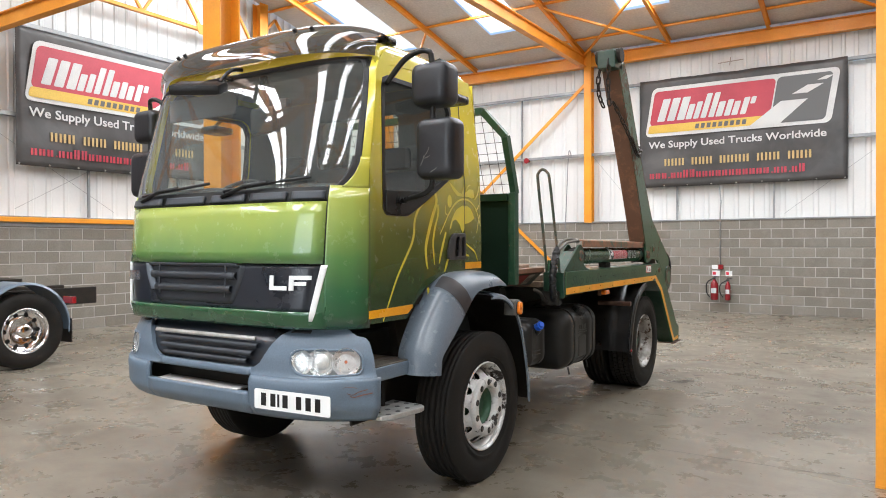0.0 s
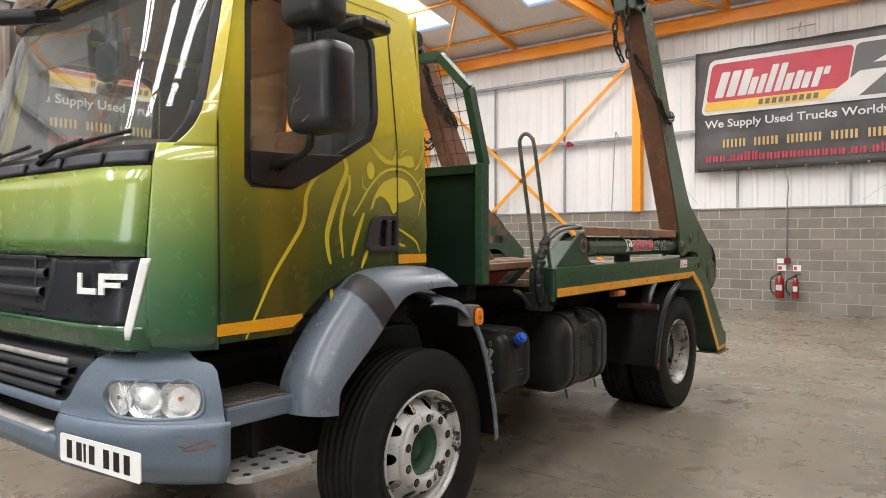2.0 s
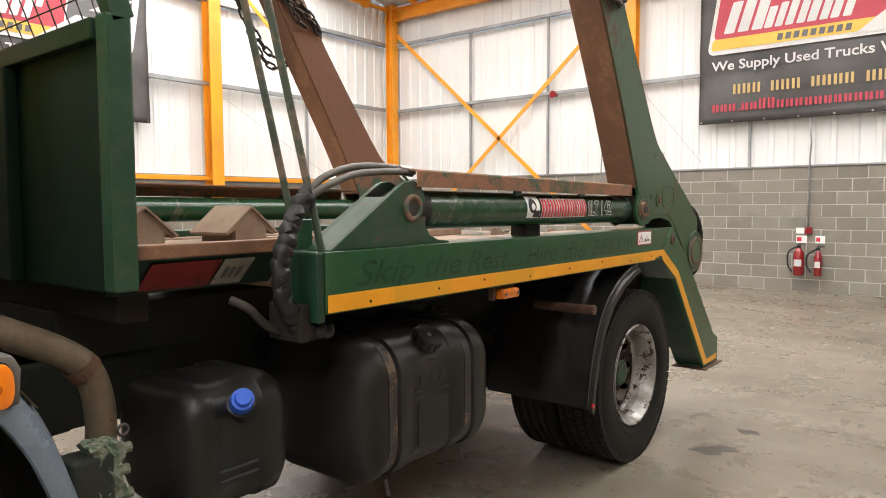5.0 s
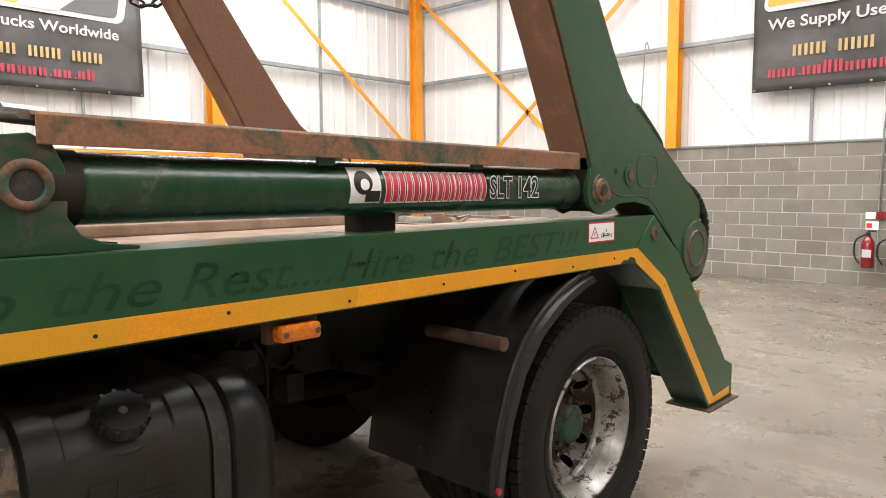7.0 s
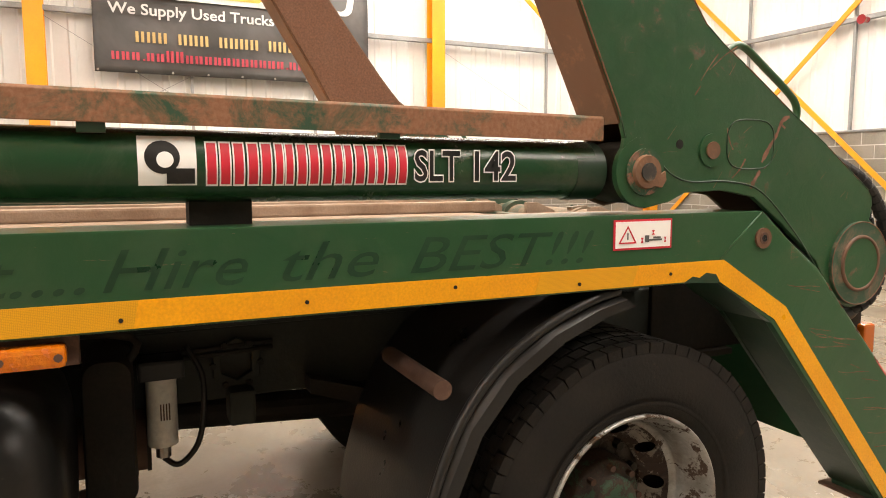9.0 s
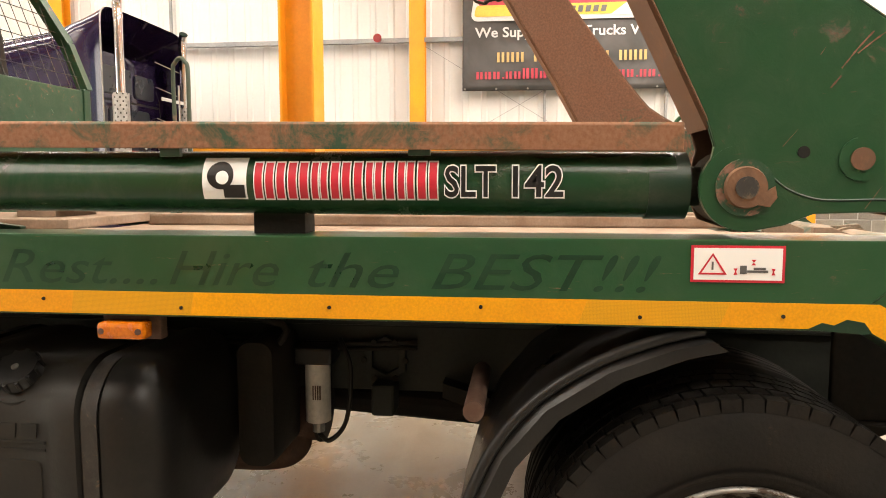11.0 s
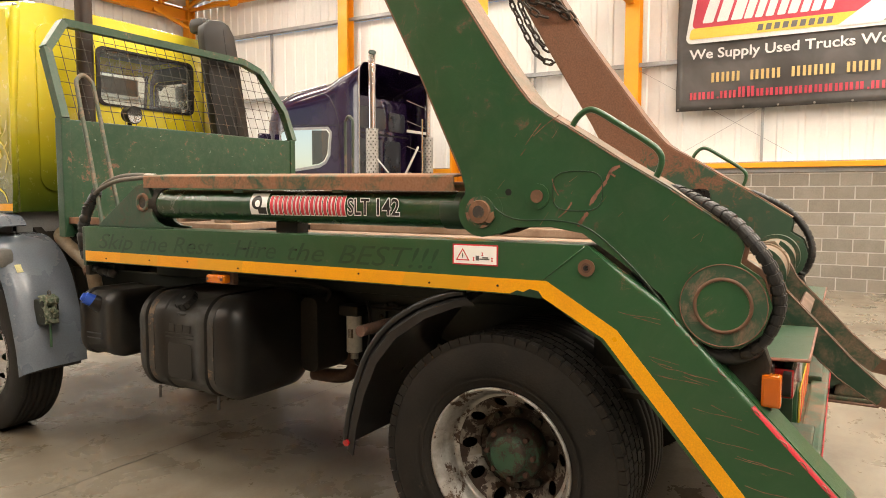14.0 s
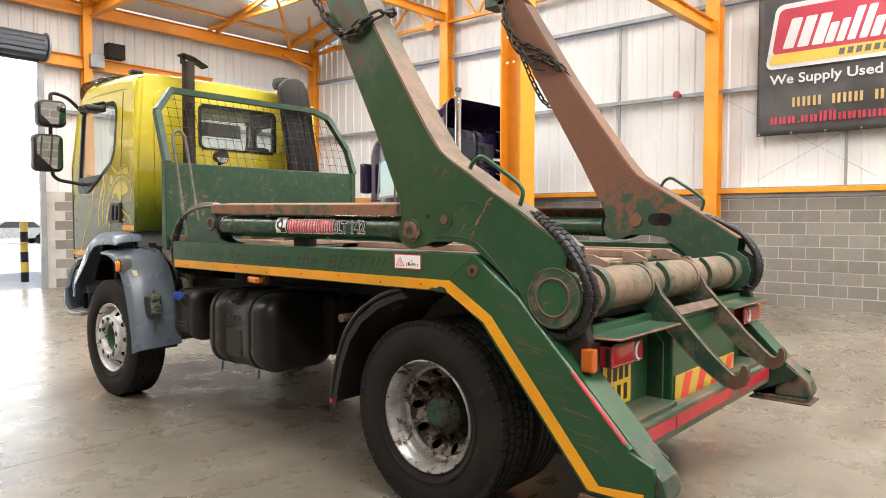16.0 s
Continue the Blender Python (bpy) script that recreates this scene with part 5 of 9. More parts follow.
def paint_patch(pts):
    paint_layer[0] += 1
    x = 1.0308 + 0.00015 * paint_layer[0]
    f = Form()
    f.bm.faces.new([f.bm.verts.new((x, y, z)) for y, z in pts])
    part("painted_patch", f, M_LION, CAB)


paint_line([(-0.218, 2.005), (-0.315, 1.948), (-0.422, 1.868), (-0.47, 1.792), (-0.479, 1.712), (-0.503, 1.648), (-0.562, 1.569), (-0.66, 1.44), (-0.74, 1.30), (-0.80, 1.19)], 0.022)
paint_line([(-0.236, 1.985), (-0.22, 1.918), (-0.275, 1.809), (-0.32, 1.704), (-0.347, 1.619), (-0.34, 1.535), (-0.325, 1.483)], 0.032)
paint_line([(-0.202, 1.903), (-0.203, 1.833), (-0.241, 1.743), (-0.261, 1.655), (-0.253, 1.569), (-0.246, 1.508)], 0.021)
paint_line([(-0.104, 1.724), (-0.141, 1.641), (-0.171, 1.569), (-0.187, 1.516)], 0.024)
paint_patch([(-0.055 + 0.028 * math.cos(t), 1.933 + 0.044 * math.sin(t)) for t in [2 * math.pi * i / 18 for i in range(18)]])
paint_line([(-0.111, 1.904), (-0.108, 1.851), (-0.069, 1.836)], 0.008)
paint_patch([(-0.074, 2.07), (-0.003, 2.035), (0.06, 2.0), (0.104, 1.993), (0.135, 2.053), (0.155, 2.004), (0.21, 2.031), (0.266, 2.029), (0.283, 1.98), (0.245, 1.965), (0.196, 1.975), (0.104, 1.972), (0.05, 1.975), (0.0, 2.0)])
paint_line([(-0.178, 1.708), (-0.129, 1.768), (-0.068, 1.845), (0.016, 1.919), (0.104, 1.952), (0.197, 1.95), (0.294, 1.9), (0.345, 1.821), (0.37, 1.77)], 0.014)
paint_patch([(-0.06, 1.736), (-0.045, 1.78), (-0.028, 1.812), (0.0, 1.85), (0.037, 1.883), (0.114, 1.911), (0.17, 1.912), (0.22, 1.897), (0.255, 1.865), (0.28, 1.827), (0.24, 1.805), (0.194, 1.79), (0.145, 1.782), (0.135, 1.737), (0.111, 1.722), (0.09, 1.75), (0.078, 1.775), (0.045, 1.80), (0.014, 1.812), (-0.018, 1.796), (-0.04, 1.75)])
paint_line([(0.15, 1.648), (0.216, 1.62), (0.29, 1.58), (0.322, 1.523)], 0.014)
paint_line([(0.15, 1.572), (0.18, 1.563), (0.203, 1.559)], 0.014)
paint_line([(-0.324, 1.364), (-0.319, 1.325), (-0.315, 1.288)], 0.024)
paint_line([(-0.078, 1.542), (-0.10, 1.505), (-0.125, 1.455)], 0.022)
paint_line([(0.164, 2.02), (0.19, 2.05), (0.224, 2.06)], 0.010)
paint_line([(0.282, 1.96), (0.325, 2.0), (0.345, 2.065)], 0.014)
paint_line([(0.294, 1.879), (0.325, 1.90), (0.346, 1.926)], 0.012)
paint_line([(0.31, 1.72), (0.335, 1.80), (0.36, 1.86)], 0.010)

# roof and back of the cab
sec = [(0.985, 2.74), (0.965, 2.83), (0.915, 2.885), (0.80, 2.915), (0.4, 2.93), (0.0, 2.935)]
sec = sec + [(-x, z) for x, z in sec[-2::-1]]
f = Form()
f.grid([[(x, y, z - dz) for x, z in sec] for y, dz in ((-0.80, 0.045), (-0.66, 0.012), (-0.45, 0.0), (0.10, 0.0), (0.24, 0.02), (0.31, 0.07))])
part("roof", f.thick(0.02), M_CAB, CAB)
RW = rounded(-0.50, 0.38, 2.24, 2.67, 0.06)
rear_out = [(-1.0, 1.46), (1.0, 1.46), (1.0, 2.2), (0.965, 2.72), (0.90, 2.85), (0.75, 2.88), (-0.75, 2.88), (-0.90, 2.85), (-0.965, 2.72), (-1.0, 2.2)]
part("rear_wall", Form().plate(rear_out, 0.34, 0.30, "y", [RW], bev=0.0), M_CAB, CAB)
part("rear_window_seal", Form().plate(RW, 0.352, 0.31, "y", [inset(RW, 0.03)]), M_BLACK, CAB)
pane = Form()
pane.bm.faces.new([pane.bm.verts.new((x, 0.33, z)) for x, z in inset(RW, 0.02)])
g = part("rear_window", pane, M_SCREEN, CAB, "tinted rear cab window")
g.visible_shadow = False
for x in (0.70, -0.72):
    part("pressed_rib", Form().plate(rounded(x - 0.12, x + 0.12, 1.6, 2.75, 0.1), 0.352, 0.34, "y", bev=0.004), M_CAB, CAB)
for s in (1, -1):
    f = Form()
    f.grid([[(s * 1.028 - s * 0.07 * max(0, z - 2.08), 0.345, z), (s * 1.02 - s * 0.07 * max(0, z - 2.08), 0.375, z), (s * 0.99 - s * 0.07 * max(0, z - 2.08), 0.37, z), (s * 0.96 - s * 0.07 * max(0, z - 2.08), 0.342, z)] for z in (1.46, 1.8, 2.1, 2.5, 2.8)])
    part("corner_bead", f, M_CAB, CAB)

# inside the cab
IN = part("cab_interior", Form().box(-0.98, 0.98, -1.0, -0.62, 1.55, 1.93, 0.06), M_DARKGREY, TRUCK, "dark grey cab interior with two seats")
part("binnacle", Form().box(-0.75, -0.15, -1.02, -0.66, 1.90, 2.02, 0.04), M_DARKGREY, IN)
part("cab_floor", Form().box(-1.0, 1.0, -0.9, 0.3, 1.26, 1.32), M_CHASSIS, IN)
part("headlining", Form().box(-0.92, 0.92, -0.75, 0.28, 2.82, 2.85), M_LINER, IN)
part("rear_lining", Form().plate([(-0.97, 1.3), (0.97, 1.3), (0.93, 2.82), (-0.93, 2.82)], 0.295, 0.285, "y", [rounded(-0.48, 0.36, 2.26, 2.65, 0.06)]), M_LINER, IN)
for x in (-0.5, 0.52):
    seat = part("seat", Form().box(x - 0.25, x + 0.25, -0.50, -0.04, 1.52, 1.68, 0.05), M_SEAT, TRUCK, "grey cloth cab seat")
    part("backrest", Form().box(x - 0.24, x + 0.24, -0.06, 0.08, 1.66, 2.16, 0.05), M_SEAT, seat)
    part("headrest", Form().box(x - 0.13, x + 0.13, -0.03, 0.06, 2.18, 2.34, 0.04), M_SEAT, seat)
    part("pedestal", Form().box(x - 0.2, x + 0.2, -0.35, 0.0, 1.32, 1.56), M_CHASSIS, seat)
ring = [(-0.5 + 0.23 * math.cos(a), -0.60 + 0.17 * math.sin(a), 1.98 + 0.14 * math.sin(a)) for a in [2 * math.pi * i / 28 for i in range(28)]]
wheel = part("steering_wheel", Form().tube(ring, 0.016, 8, True), M_BLACK, TRUCK)
part("spoke", Form().box(-0.71, -0.29, -0.62, -0.58, 1.96, 2.0, 0.01), M_BLACK, wheel)
part("column", Form().rod((-0.5, -0.60, 1.97), (-0.5, -0.85, 1.75), 0.035), M_BLACK, wheel)
part("sun_blind", Form().box(-0.85, -0.15, -0.86, -0.84, 2.52, 2.68, 0.008), M_DARKGREY, IN)
for s in (1, -1):
    part("door_lining", lean_in(Form().plate([(-0.90, 1.3), (0.28, 1.3), (0.28, 2.78), (-0.70, 2.78), (-0.78, 2.68), (-0.90, 2.08)], s * 0.995, s * 0.985, "x", [WIN])), M_DARKGREY, IN)
part("paper", Form().box(0.35, 0.62, -0.93, -0.70, 1.932, 1.936), M_WHITE, IN)

# wipers, kerb mirror, sun visor over the screen
for x0, x1 in ((-0.66, -0.02), (0.12, 0.76)):
    wp = Form()
    wp.tube([skin(x0 + (x1 - x0) * i / 8, 1.965 + 0.055 * i / 8, 0.022) for i in range(9)], 0.009, 6)
    w = part("wiper", wp, M_BLACK, TRUCK)
    part("wiper_arm", Form().tube([skin(x0, 1.93, 0.02), skin(x0 + 0.18, 1.985, 0.035), skin(x0 + 0.36, 2.0, 0.03)], 0.012, 6), M_BLACK, w)
V = Form()
rows = []
for k in range(11):
    u = k / 10
    row = []
    for i in range(-24, 25):
        e = i / 24
        lo = Vector((0.985 * e, -1.045 + 0.235 * abs(e) ** 5, 2.768 - 0.015 * abs(e) ** 6))
        hi = Vector((0.93 * e, -0.60 + 0.03 * e * e, 3.03 - 0.035 * e * e - 0.10 * abs(e) ** 7))
        bulge = Vector((0.03 * e, -0.11 * (1 - 0.4 * abs(e) ** 4), 0.07)) * math.sin(math.pi * u) ** 0.9
        row.append(lo.lerp(hi, u) + bulge)
    rows.append(row)
V.grid(rows)
visor = part("sun_visor", V, M_VISOR, TRUCK, "smoked translucent sun visor over the windscreen")
for x, u in ((-0.62, 4), (-0.55, 4), (0.50, 4), (0.62, 4), (0.50, 8), (0.62, 8)):
    p = rows[u][24 + round(24 * x)]
    part("bolt", Form().rod(p, p + Vector((0, -0.012, 0.012)), 0.013, 10), M_BLACK, visor)
fm = Form().box(-0.20, 0.12, -0.10, 0.10, -0.035, 0.035, 0.03)
fmm = Matrix.Translation((-0.06, -1.18, 2.62)) @ Matrix.Rotation(0.55, 4, "Z") @ Matrix.Rotation(0.35, 4, "X")
part("front_mirror", fm, M_BLACK, CAB, "black front-view mirror", fmm, smooth=0.9)
part("mirror_arm", Form().tube(smooth_path([(0.05, -0.98, 2.76), (0.03, -1.06, 2.74), (0.0, -1.12, 2.66)]), 0.012), M_BLACK, CAB)
part("camera_pod", Form().box(0.05, 0.265, -0.93, -0.85, 2.35, 2.525, 0.035), M_BLACK, CAB, smooth=0.9)
part("camera_pod_stem", Form().rod((0.16, -0.9, 2.5), (0.14, -0.88, 2.72), 0.03), M_BLACK, CAB)
part("dash_camera", Form().box(0.30, 0.37, -0.92, -0.87, 2.50, 2.56, 0.01), M_DARKGREY, CAB)
# rounded corners of the windscreen
def sweep(z):
    """Where the painted corner runs into the pillar, across the nose."""
    return 0.966 - 0.062 * max(0.0, (2.14 - z) / 0.175) ** 2.2


for e in (-1, 1):
    zs = [1.965 + 0.18 * j / 12 for j in range(13)]
    f = Form()
    f.grid([[skin(e * (sweep(z) + (1.0 - sweep(z)) * i / 14), z, 0.004) for i in range(15)] for z in zs])
    part("pillar_foot", f.thick(0.012), M_CAB, CAB)
    f = Form()
    f.grid([[skin(e * (sweep(z) - 0.032 + 0.036 * i / 4), z, 0.002) for i in range(5)] for z in zs])
    part("screen_seal", f.thick(0.006), M_BLACK, CAB)
    for zc, up, rz, rs in ((2.655, 1, 0.08, 0.052),):
        arc = [(0.947 - rs + rs * math.cos(a), zc + up * rz * math.sin(a)) for a in [math.pi / 2 * i / 8 for i in range(9)]]
        far = [(0.952, zc + up * rz * min(1, i / 4)) if i <= 4 else (0.952 - (rs + 0.005) * (i - 4) / 4, zc + up * rz) for i in range(9)]
        f = Form()
        f.grid([[skin(e * s, z, 0.004) for s, z in q] for q in (arc, far)], False)
        part("screen_corner", f.thick(0.008), M_BLACK, CAB)
for x in (0.86, -0.86):
    part("marker_lamp", Form().box(x - 0.05, x + 0.05, -0.60, -0.48, 2.895, 2.945, 0.02), M_BLACK, CAB)
    part("marker_lamp", Form().box(x - 0.05, x + 0.05, 0.05, 0.15, 2.895, 2.935, 0.015), M_BLACK, CAB)

def shell_form(stations, x0, x1, z0, z1, r):
    """A moulded case: rounded sections along y, drawn in by the given amounts."""
    f = Form()
    rings = []
    for y, d in stations:
        ring = [(x, y, z) for x, z in rounded(x0 + d, x1 - d, z0 + d, z1 - d, max(0.012, r - d * 0.5), 8)]
        rings.append(ring + ring[:1])
    f.grid(rings)
    bmesh.ops.remove_doubles(f.bm, verts=f.bm.verts[:], dist=1e-5)
    for y, d in (stations[0], stations[-1]):
        bmesh.ops.contextual_create(f.bm, geom=[v for v in f.bm.verts if abs(v.co.y - y) < 1e-5])
    bmesh.ops.recalc_face_normals(f.bm, faces=f.bm.faces[:])
    return f


# door mirrors
for s in (1, -1):
    mir = part("mirror_bracket", Form().tube(smooth_path([(s * 1.0, -0.72, 2.60), (s * 1.14, -0.72, 2.73), (s * 1.28, -0.71, 2.76), (s * 1.31, -0.69, 2.66), (s * 1.31, -0.69, 2.10), (s * 1.28, -0.68, 1.96), (s * 1.14, -0.66, 1.92), (s * 1.02, -0.62, 1.90)], 5), 0.017), M_BLACK, TRUCK, "black tubular mirror bracket")
    for z0, z1, x0, x1, nm in ((2.435, 2.685, 1.195, 1.442, "wide_mirror"), (2.015, 2.365, 1.228, 1.483, "main_mirror")):
        head = part(nm, shell_form([(-0.765, 0.050), (-0.763, 0.036), (-0.757, 0.020), (-0.744, 0.008), (-0.72, 0.001), (-0.64, 0.0), (-0.618, 0.004), (-0.61, 0.012)], *sorted((s * x0, s * x1)), z0, z1, 0.050), M_MIRROR_CASE, TRUCK, "scratched black mirror housing", smooth=1.2)
        part("glass", Form().plate(rounded(*sorted((s * (x0 + 0.02), s * (x1 - 0.02))), z0 + 0.025, z1 - 0.025, 0.04), -0.003, 0.0, "y"), M_MIRROR, head, "", Matrix.Translation((s * (x0 + x1) / 2, -0.598, (z0 + z1) / 2)) @ Matrix.Rotation(-0.10 * s, 4, "Z") @ Matrix.Rotation(-0.10, 4, "X") @ Matrix.Translation((-s * (x0 + x1) / 2, 0, -(z0 + z1) / 2)))
    if s > 0:
        for pts in ([(1.285, 2.105), (1.30, 2.14), (1.325, 2.17), (1.335, 2.195)], [(1.275, 2.09), (1.29, 2.12), (1.30, 2.15)], [(1.34, 2.05), (1.37, 2.065), (1.385, 2.075)], [(1.30, 2.13), (1.34, 2.145)]):
            path = smooth_path([(x, -0.7655, z) for x, z in pts], 4)
            part("scratch", Form().ribbon(path, [0.002 + 0.005 * ((7 * i) % 5) / 5 for i in range(len(path))], (0, -1, 0), 0.0005), M_HOUSING, head)
    part("kerb_mirror", Form().box(s * 1.04, s * 1.22, -0.30, -0.10, 2.55, 2.61, 0.025), M_BLACK, mir)
    part("kerb_arm", Form().tube([(s * 1.0, -0.25, 2.66), (s * 1.12, -0.22, 2.62)], 0.015), M_BLACK, mir)

# ---- bumper ----


def bump(s, z, out=0.0):
    """A point of the bumper's face."""
    w, f0, ys = float(np.interp(z, [0.64, 0.72, 0.89, 0.91, 1.0, 1.09, 1.17], [1.10, 1.145, 1.15, 1.135, 1.12, 1.085, 1.04])), float(np.interp(z, [0.64, 0.665, 0.72, 0.86, 0.895, 0.91, 1.0, 1.08, 1.13, 1.17], [-1.19, -1.235, -1.28, -1.29, -1.27, -1.262, -1.26, -1.24, -1.215, -1.15])), -0.90
    y = f0 + (ys - f0) * abs(s) ** 4.5
    n = Vector((math.copysign((ys - f0) * 4.5 * abs(s) ** 3.5 / w, s), -1, 0)).normalized()
    return Vector((w * s, y, z)) + n * out


def bumper_patch(name, s0, s1, z0, z1, material, out=0.0, depth=0.03, parent=None, label="", ns=16, nz=4, z0f=None, z1f=None):
    f = Form()
    rows = []
    for j in range(nz + 1):
        row = []
        for i in range(ns + 1):
            s = s0 + (s1 - s0) * i / ns
            a = z0f(s) if z0f else z0
            b = z1f(s) if z1f else z1
            row.append(bump(s, a + (b - a) * j / nz, out))
        rows.append(row)
    f.grid(rows)
    f.thick(depth)
    return part(name, f, material, parent or BUMPER, label)


BUMPER = part("bumper", Form().box(-0.84, 0.84, -1.05, -0.95, 0.68, 1.10), M_CHASSIS, TRUCK, "blue-grey moulded plastic front bumper, scuffed at the corner")
bumper_patch("lower_beam", -0.975, -0.45, 0.645, 0.893, M_BLUEGREY, 0.004, ns=24, nz=12)
bumper_patch("lower_beam", 0.37, 0.975, 0.645, 0.893, M_BLUEGREY, 0.004, ns=24, nz=12)
bumper_patch("lower_beam", -0.45, 0.37, 0.645, 0.792, M_BLUEGREY, 0.004, ns=16, nz=8)
bumper_patch("step_edge", -0.36, 0.28, 0.790, 0.800, M_ALU, -0.004, 0.09, ns=12, nz=1)
zt = lambda s: float(np.interp(abs(s), [0.0, 0.37, 0.42, 0.50, 0.56, 0.62, 0.88, 0.90, 0.915, 0.93, 0.95, 0.958, 0.965], [0.932, 0.932, 0.952, 1.065, 1.125, 1.158, 1.165, 1.158, 1.138, 1.122, 1.116, 1.108, 1.085]))
bumper_patch("upper_beam", -0.37, 0.37, 0.893, 0.932, M_BLUEGREY, 0.0, ns=20, nz=2)


def lamp_rim(u):
    """Lower and upper edge of the headlight's opening, u from 0 at the inner, round end to 1 at the outer end."""
    if u < 0.24:
        h = math.sqrt(max(0.0, 1 - ((0.24 - u) / 0.24) ** 2))
    elif u > 0.88:
        h = max(0.0, 1 - ((u - 0.88) / 0.12) ** 2.6) ** (1 / 2.6)
    else:
        h = 1.0
    return 0.980 - (0.066 + 0.008 * math.sin(math.pi * u)) * h, 0.980 + (0.074 - 0.006 * u) * h


LAMP_U = [0.0, 0.006, 0.02, 0.045, 0.08, 0.12, 0.18, 0.24, 0.35, 0.45, 0.55, 0.65, 0.75, 0.83, 0.88, 0.92, 0.955, 0.98, 0.993, 1.0]
for s in (1, -1):
    f = Form()
    cols = [0.37, 0.40, 0.43, 0.46, 0.49, 0.51, 0.53, 0.56, 0.59] + [0.612 + 0.316 * u for u in LAMP_U] + [0.934, 0.942, 0.95, 0.958, 0.965]
    vs = []
    for q in cols:
        top = zt(q)
        lo, hi = lamp_rim((q - 0.612) / 0.316) if 0.6119 <= q <= 0.9281 else (0.98, 0.98)
        if top < 1.07:
            lo = hi = 0.893 + (top - 0.893) * 0.5
        zs = [0.893 + (lo - 0.893) * j / 4 for j in range(5)] + [hi + (top - hi) * j / 6 for j in range(7)]
        vs.append([f.bm.verts.new(bump(s * q, z)) for z in zs])
    for i in range(len(cols) - 1):
        for j in range(11):
            if j == 4:
                continue
            f.bm.faces.new((vs[i][j], vs[i + 1][j], vs[i + 1][j + 1], vs[i][j + 1])).smooth = True
    bmesh.ops.remove_doubles(f.bm, verts=f.bm.verts[:], dist=0.0004)
    part("lamp_surround", f.thick(0.03), M_BLUEGREY, BUMPER, smooth=0.8)
    ring = [bump(s * (0.612 + 0.316 * u), lamp_rim(u)[0], -0.004) for u in LAMP_U] + [bump(s * (0.612 + 0.316 * u), lamp_rim(u)[1], -0.004) for u in LAMP_U[-2:0:-1]]
    part("lamp_rim", Form().tube(ring, 0.0085, 8, True), M_BLUEGREY, BUMPER, smooth=0.9)
    a, b = sorted((s * 0.592, s * 0.932))
    lamp = bumper_patch("headlight", a, b, 0.900, 1.060, M_FACET, -0.034, 0.02, TRUCK, ns=14, label="clear headlight with chrome reflectors")
    for sc, r, mt in ((0.665, 0.074, M_FACET), (0.765, 0.078, M_REFLECTOR), (0.868, 0.080, M_FACET)):
        c = bump(s * sc, 0.982, -0.055)
        d = (bump(s * sc, 0.982, 0.0) - c).normalized()
        part("reflector", Form().rod(c, c + d * 0.022, 0.020, 24, r * 0.75, False).rod(c + d * 0.022, c + d * 0.046, r * 0.75, 24, r, False), mt, lamp, smooth=0.9)
        if sc == 0.765:
            part("projector", Form().rod(c, c + d * 0.034, 0.052, 24, 0.046).rod(c + d * 0.034, c + d * 0.044, 0.046, 24, 0.030), M_FACET, lamp, smooth=0.9)
        else:
            part("bulb", Form().rod(c, c + d * 0.036, 0.009, 12), M_AMBER if sc > 0.8 else M_CHROME, lamp)
    arc = [bump(s * (0.655 + 0.038 * math.cos(t)), 0.982 + 0.060 * math.sin(t), -0.012) for t in [radians(k) for k in range(-75, 76, 15)]]
    part("reflector_ring", Form().tube(arc, 0.004, 6), M_PEARL, lamp)
    f = Form()
    f.grid([[bump(s * (0.612 + 0.316 * u), lamp_rim(u)[0] + (lamp_rim(u)[1] - lamp_rim(u)[0]) * j / 4, 0.001) for u in LAMP_U[1:-1]] for j in range(5)])
    part("lens", f, M_LENS, lamp).visible_shadow = False
    a, b = sorted((s * 0.615, s * 0.725))
    bumper_patch("air_slot", a, b, 1.140, 1.1655, M_BLACK, 0.004, 0.01, BUMPER, ns=6, nz=2)
    # dark panel added to hide the bright floor between step and wheel
    part("dark_gap_panel", Form().box(s * 0.60, s * 0.62, -0.60, 0.30, 0.47, 0.90, 0.01), M_CHASSIS, TRUCK)
# lower grille
G2 = bumper_patch("lower_grille", -0.62, 0.62, 0.925, 1.165, M_GRILLE, -0.034, 0.02, TRUCK, ns=20)
for i in range(3):
    z = 0.945 + 0.047 * i
    f = Form()
    f.grid([[bump(s / 20 * (0.84 + 0.09 * i), z + dz, o) for s in range(-8, 9)] for dz, o in ((0.0, -0.03), (0.008, 0.004), (0.030, 0.006), (0.036, -0.03))])
    part("slat", f, M_SLAT, G2)
f = Form()
f.grid([[bump(s / 20, z, 0.018) for s in range(-9, 9)] for z in (1.090, 1.112)])
part("trim_strip", f.thick(0.012), M_ALU, G2)
part("radiator_dark", Form().box(-0.8, 0.8, -1.0, -0.94, 0.75, 1.25), M_CHASSIS, TRUCK)
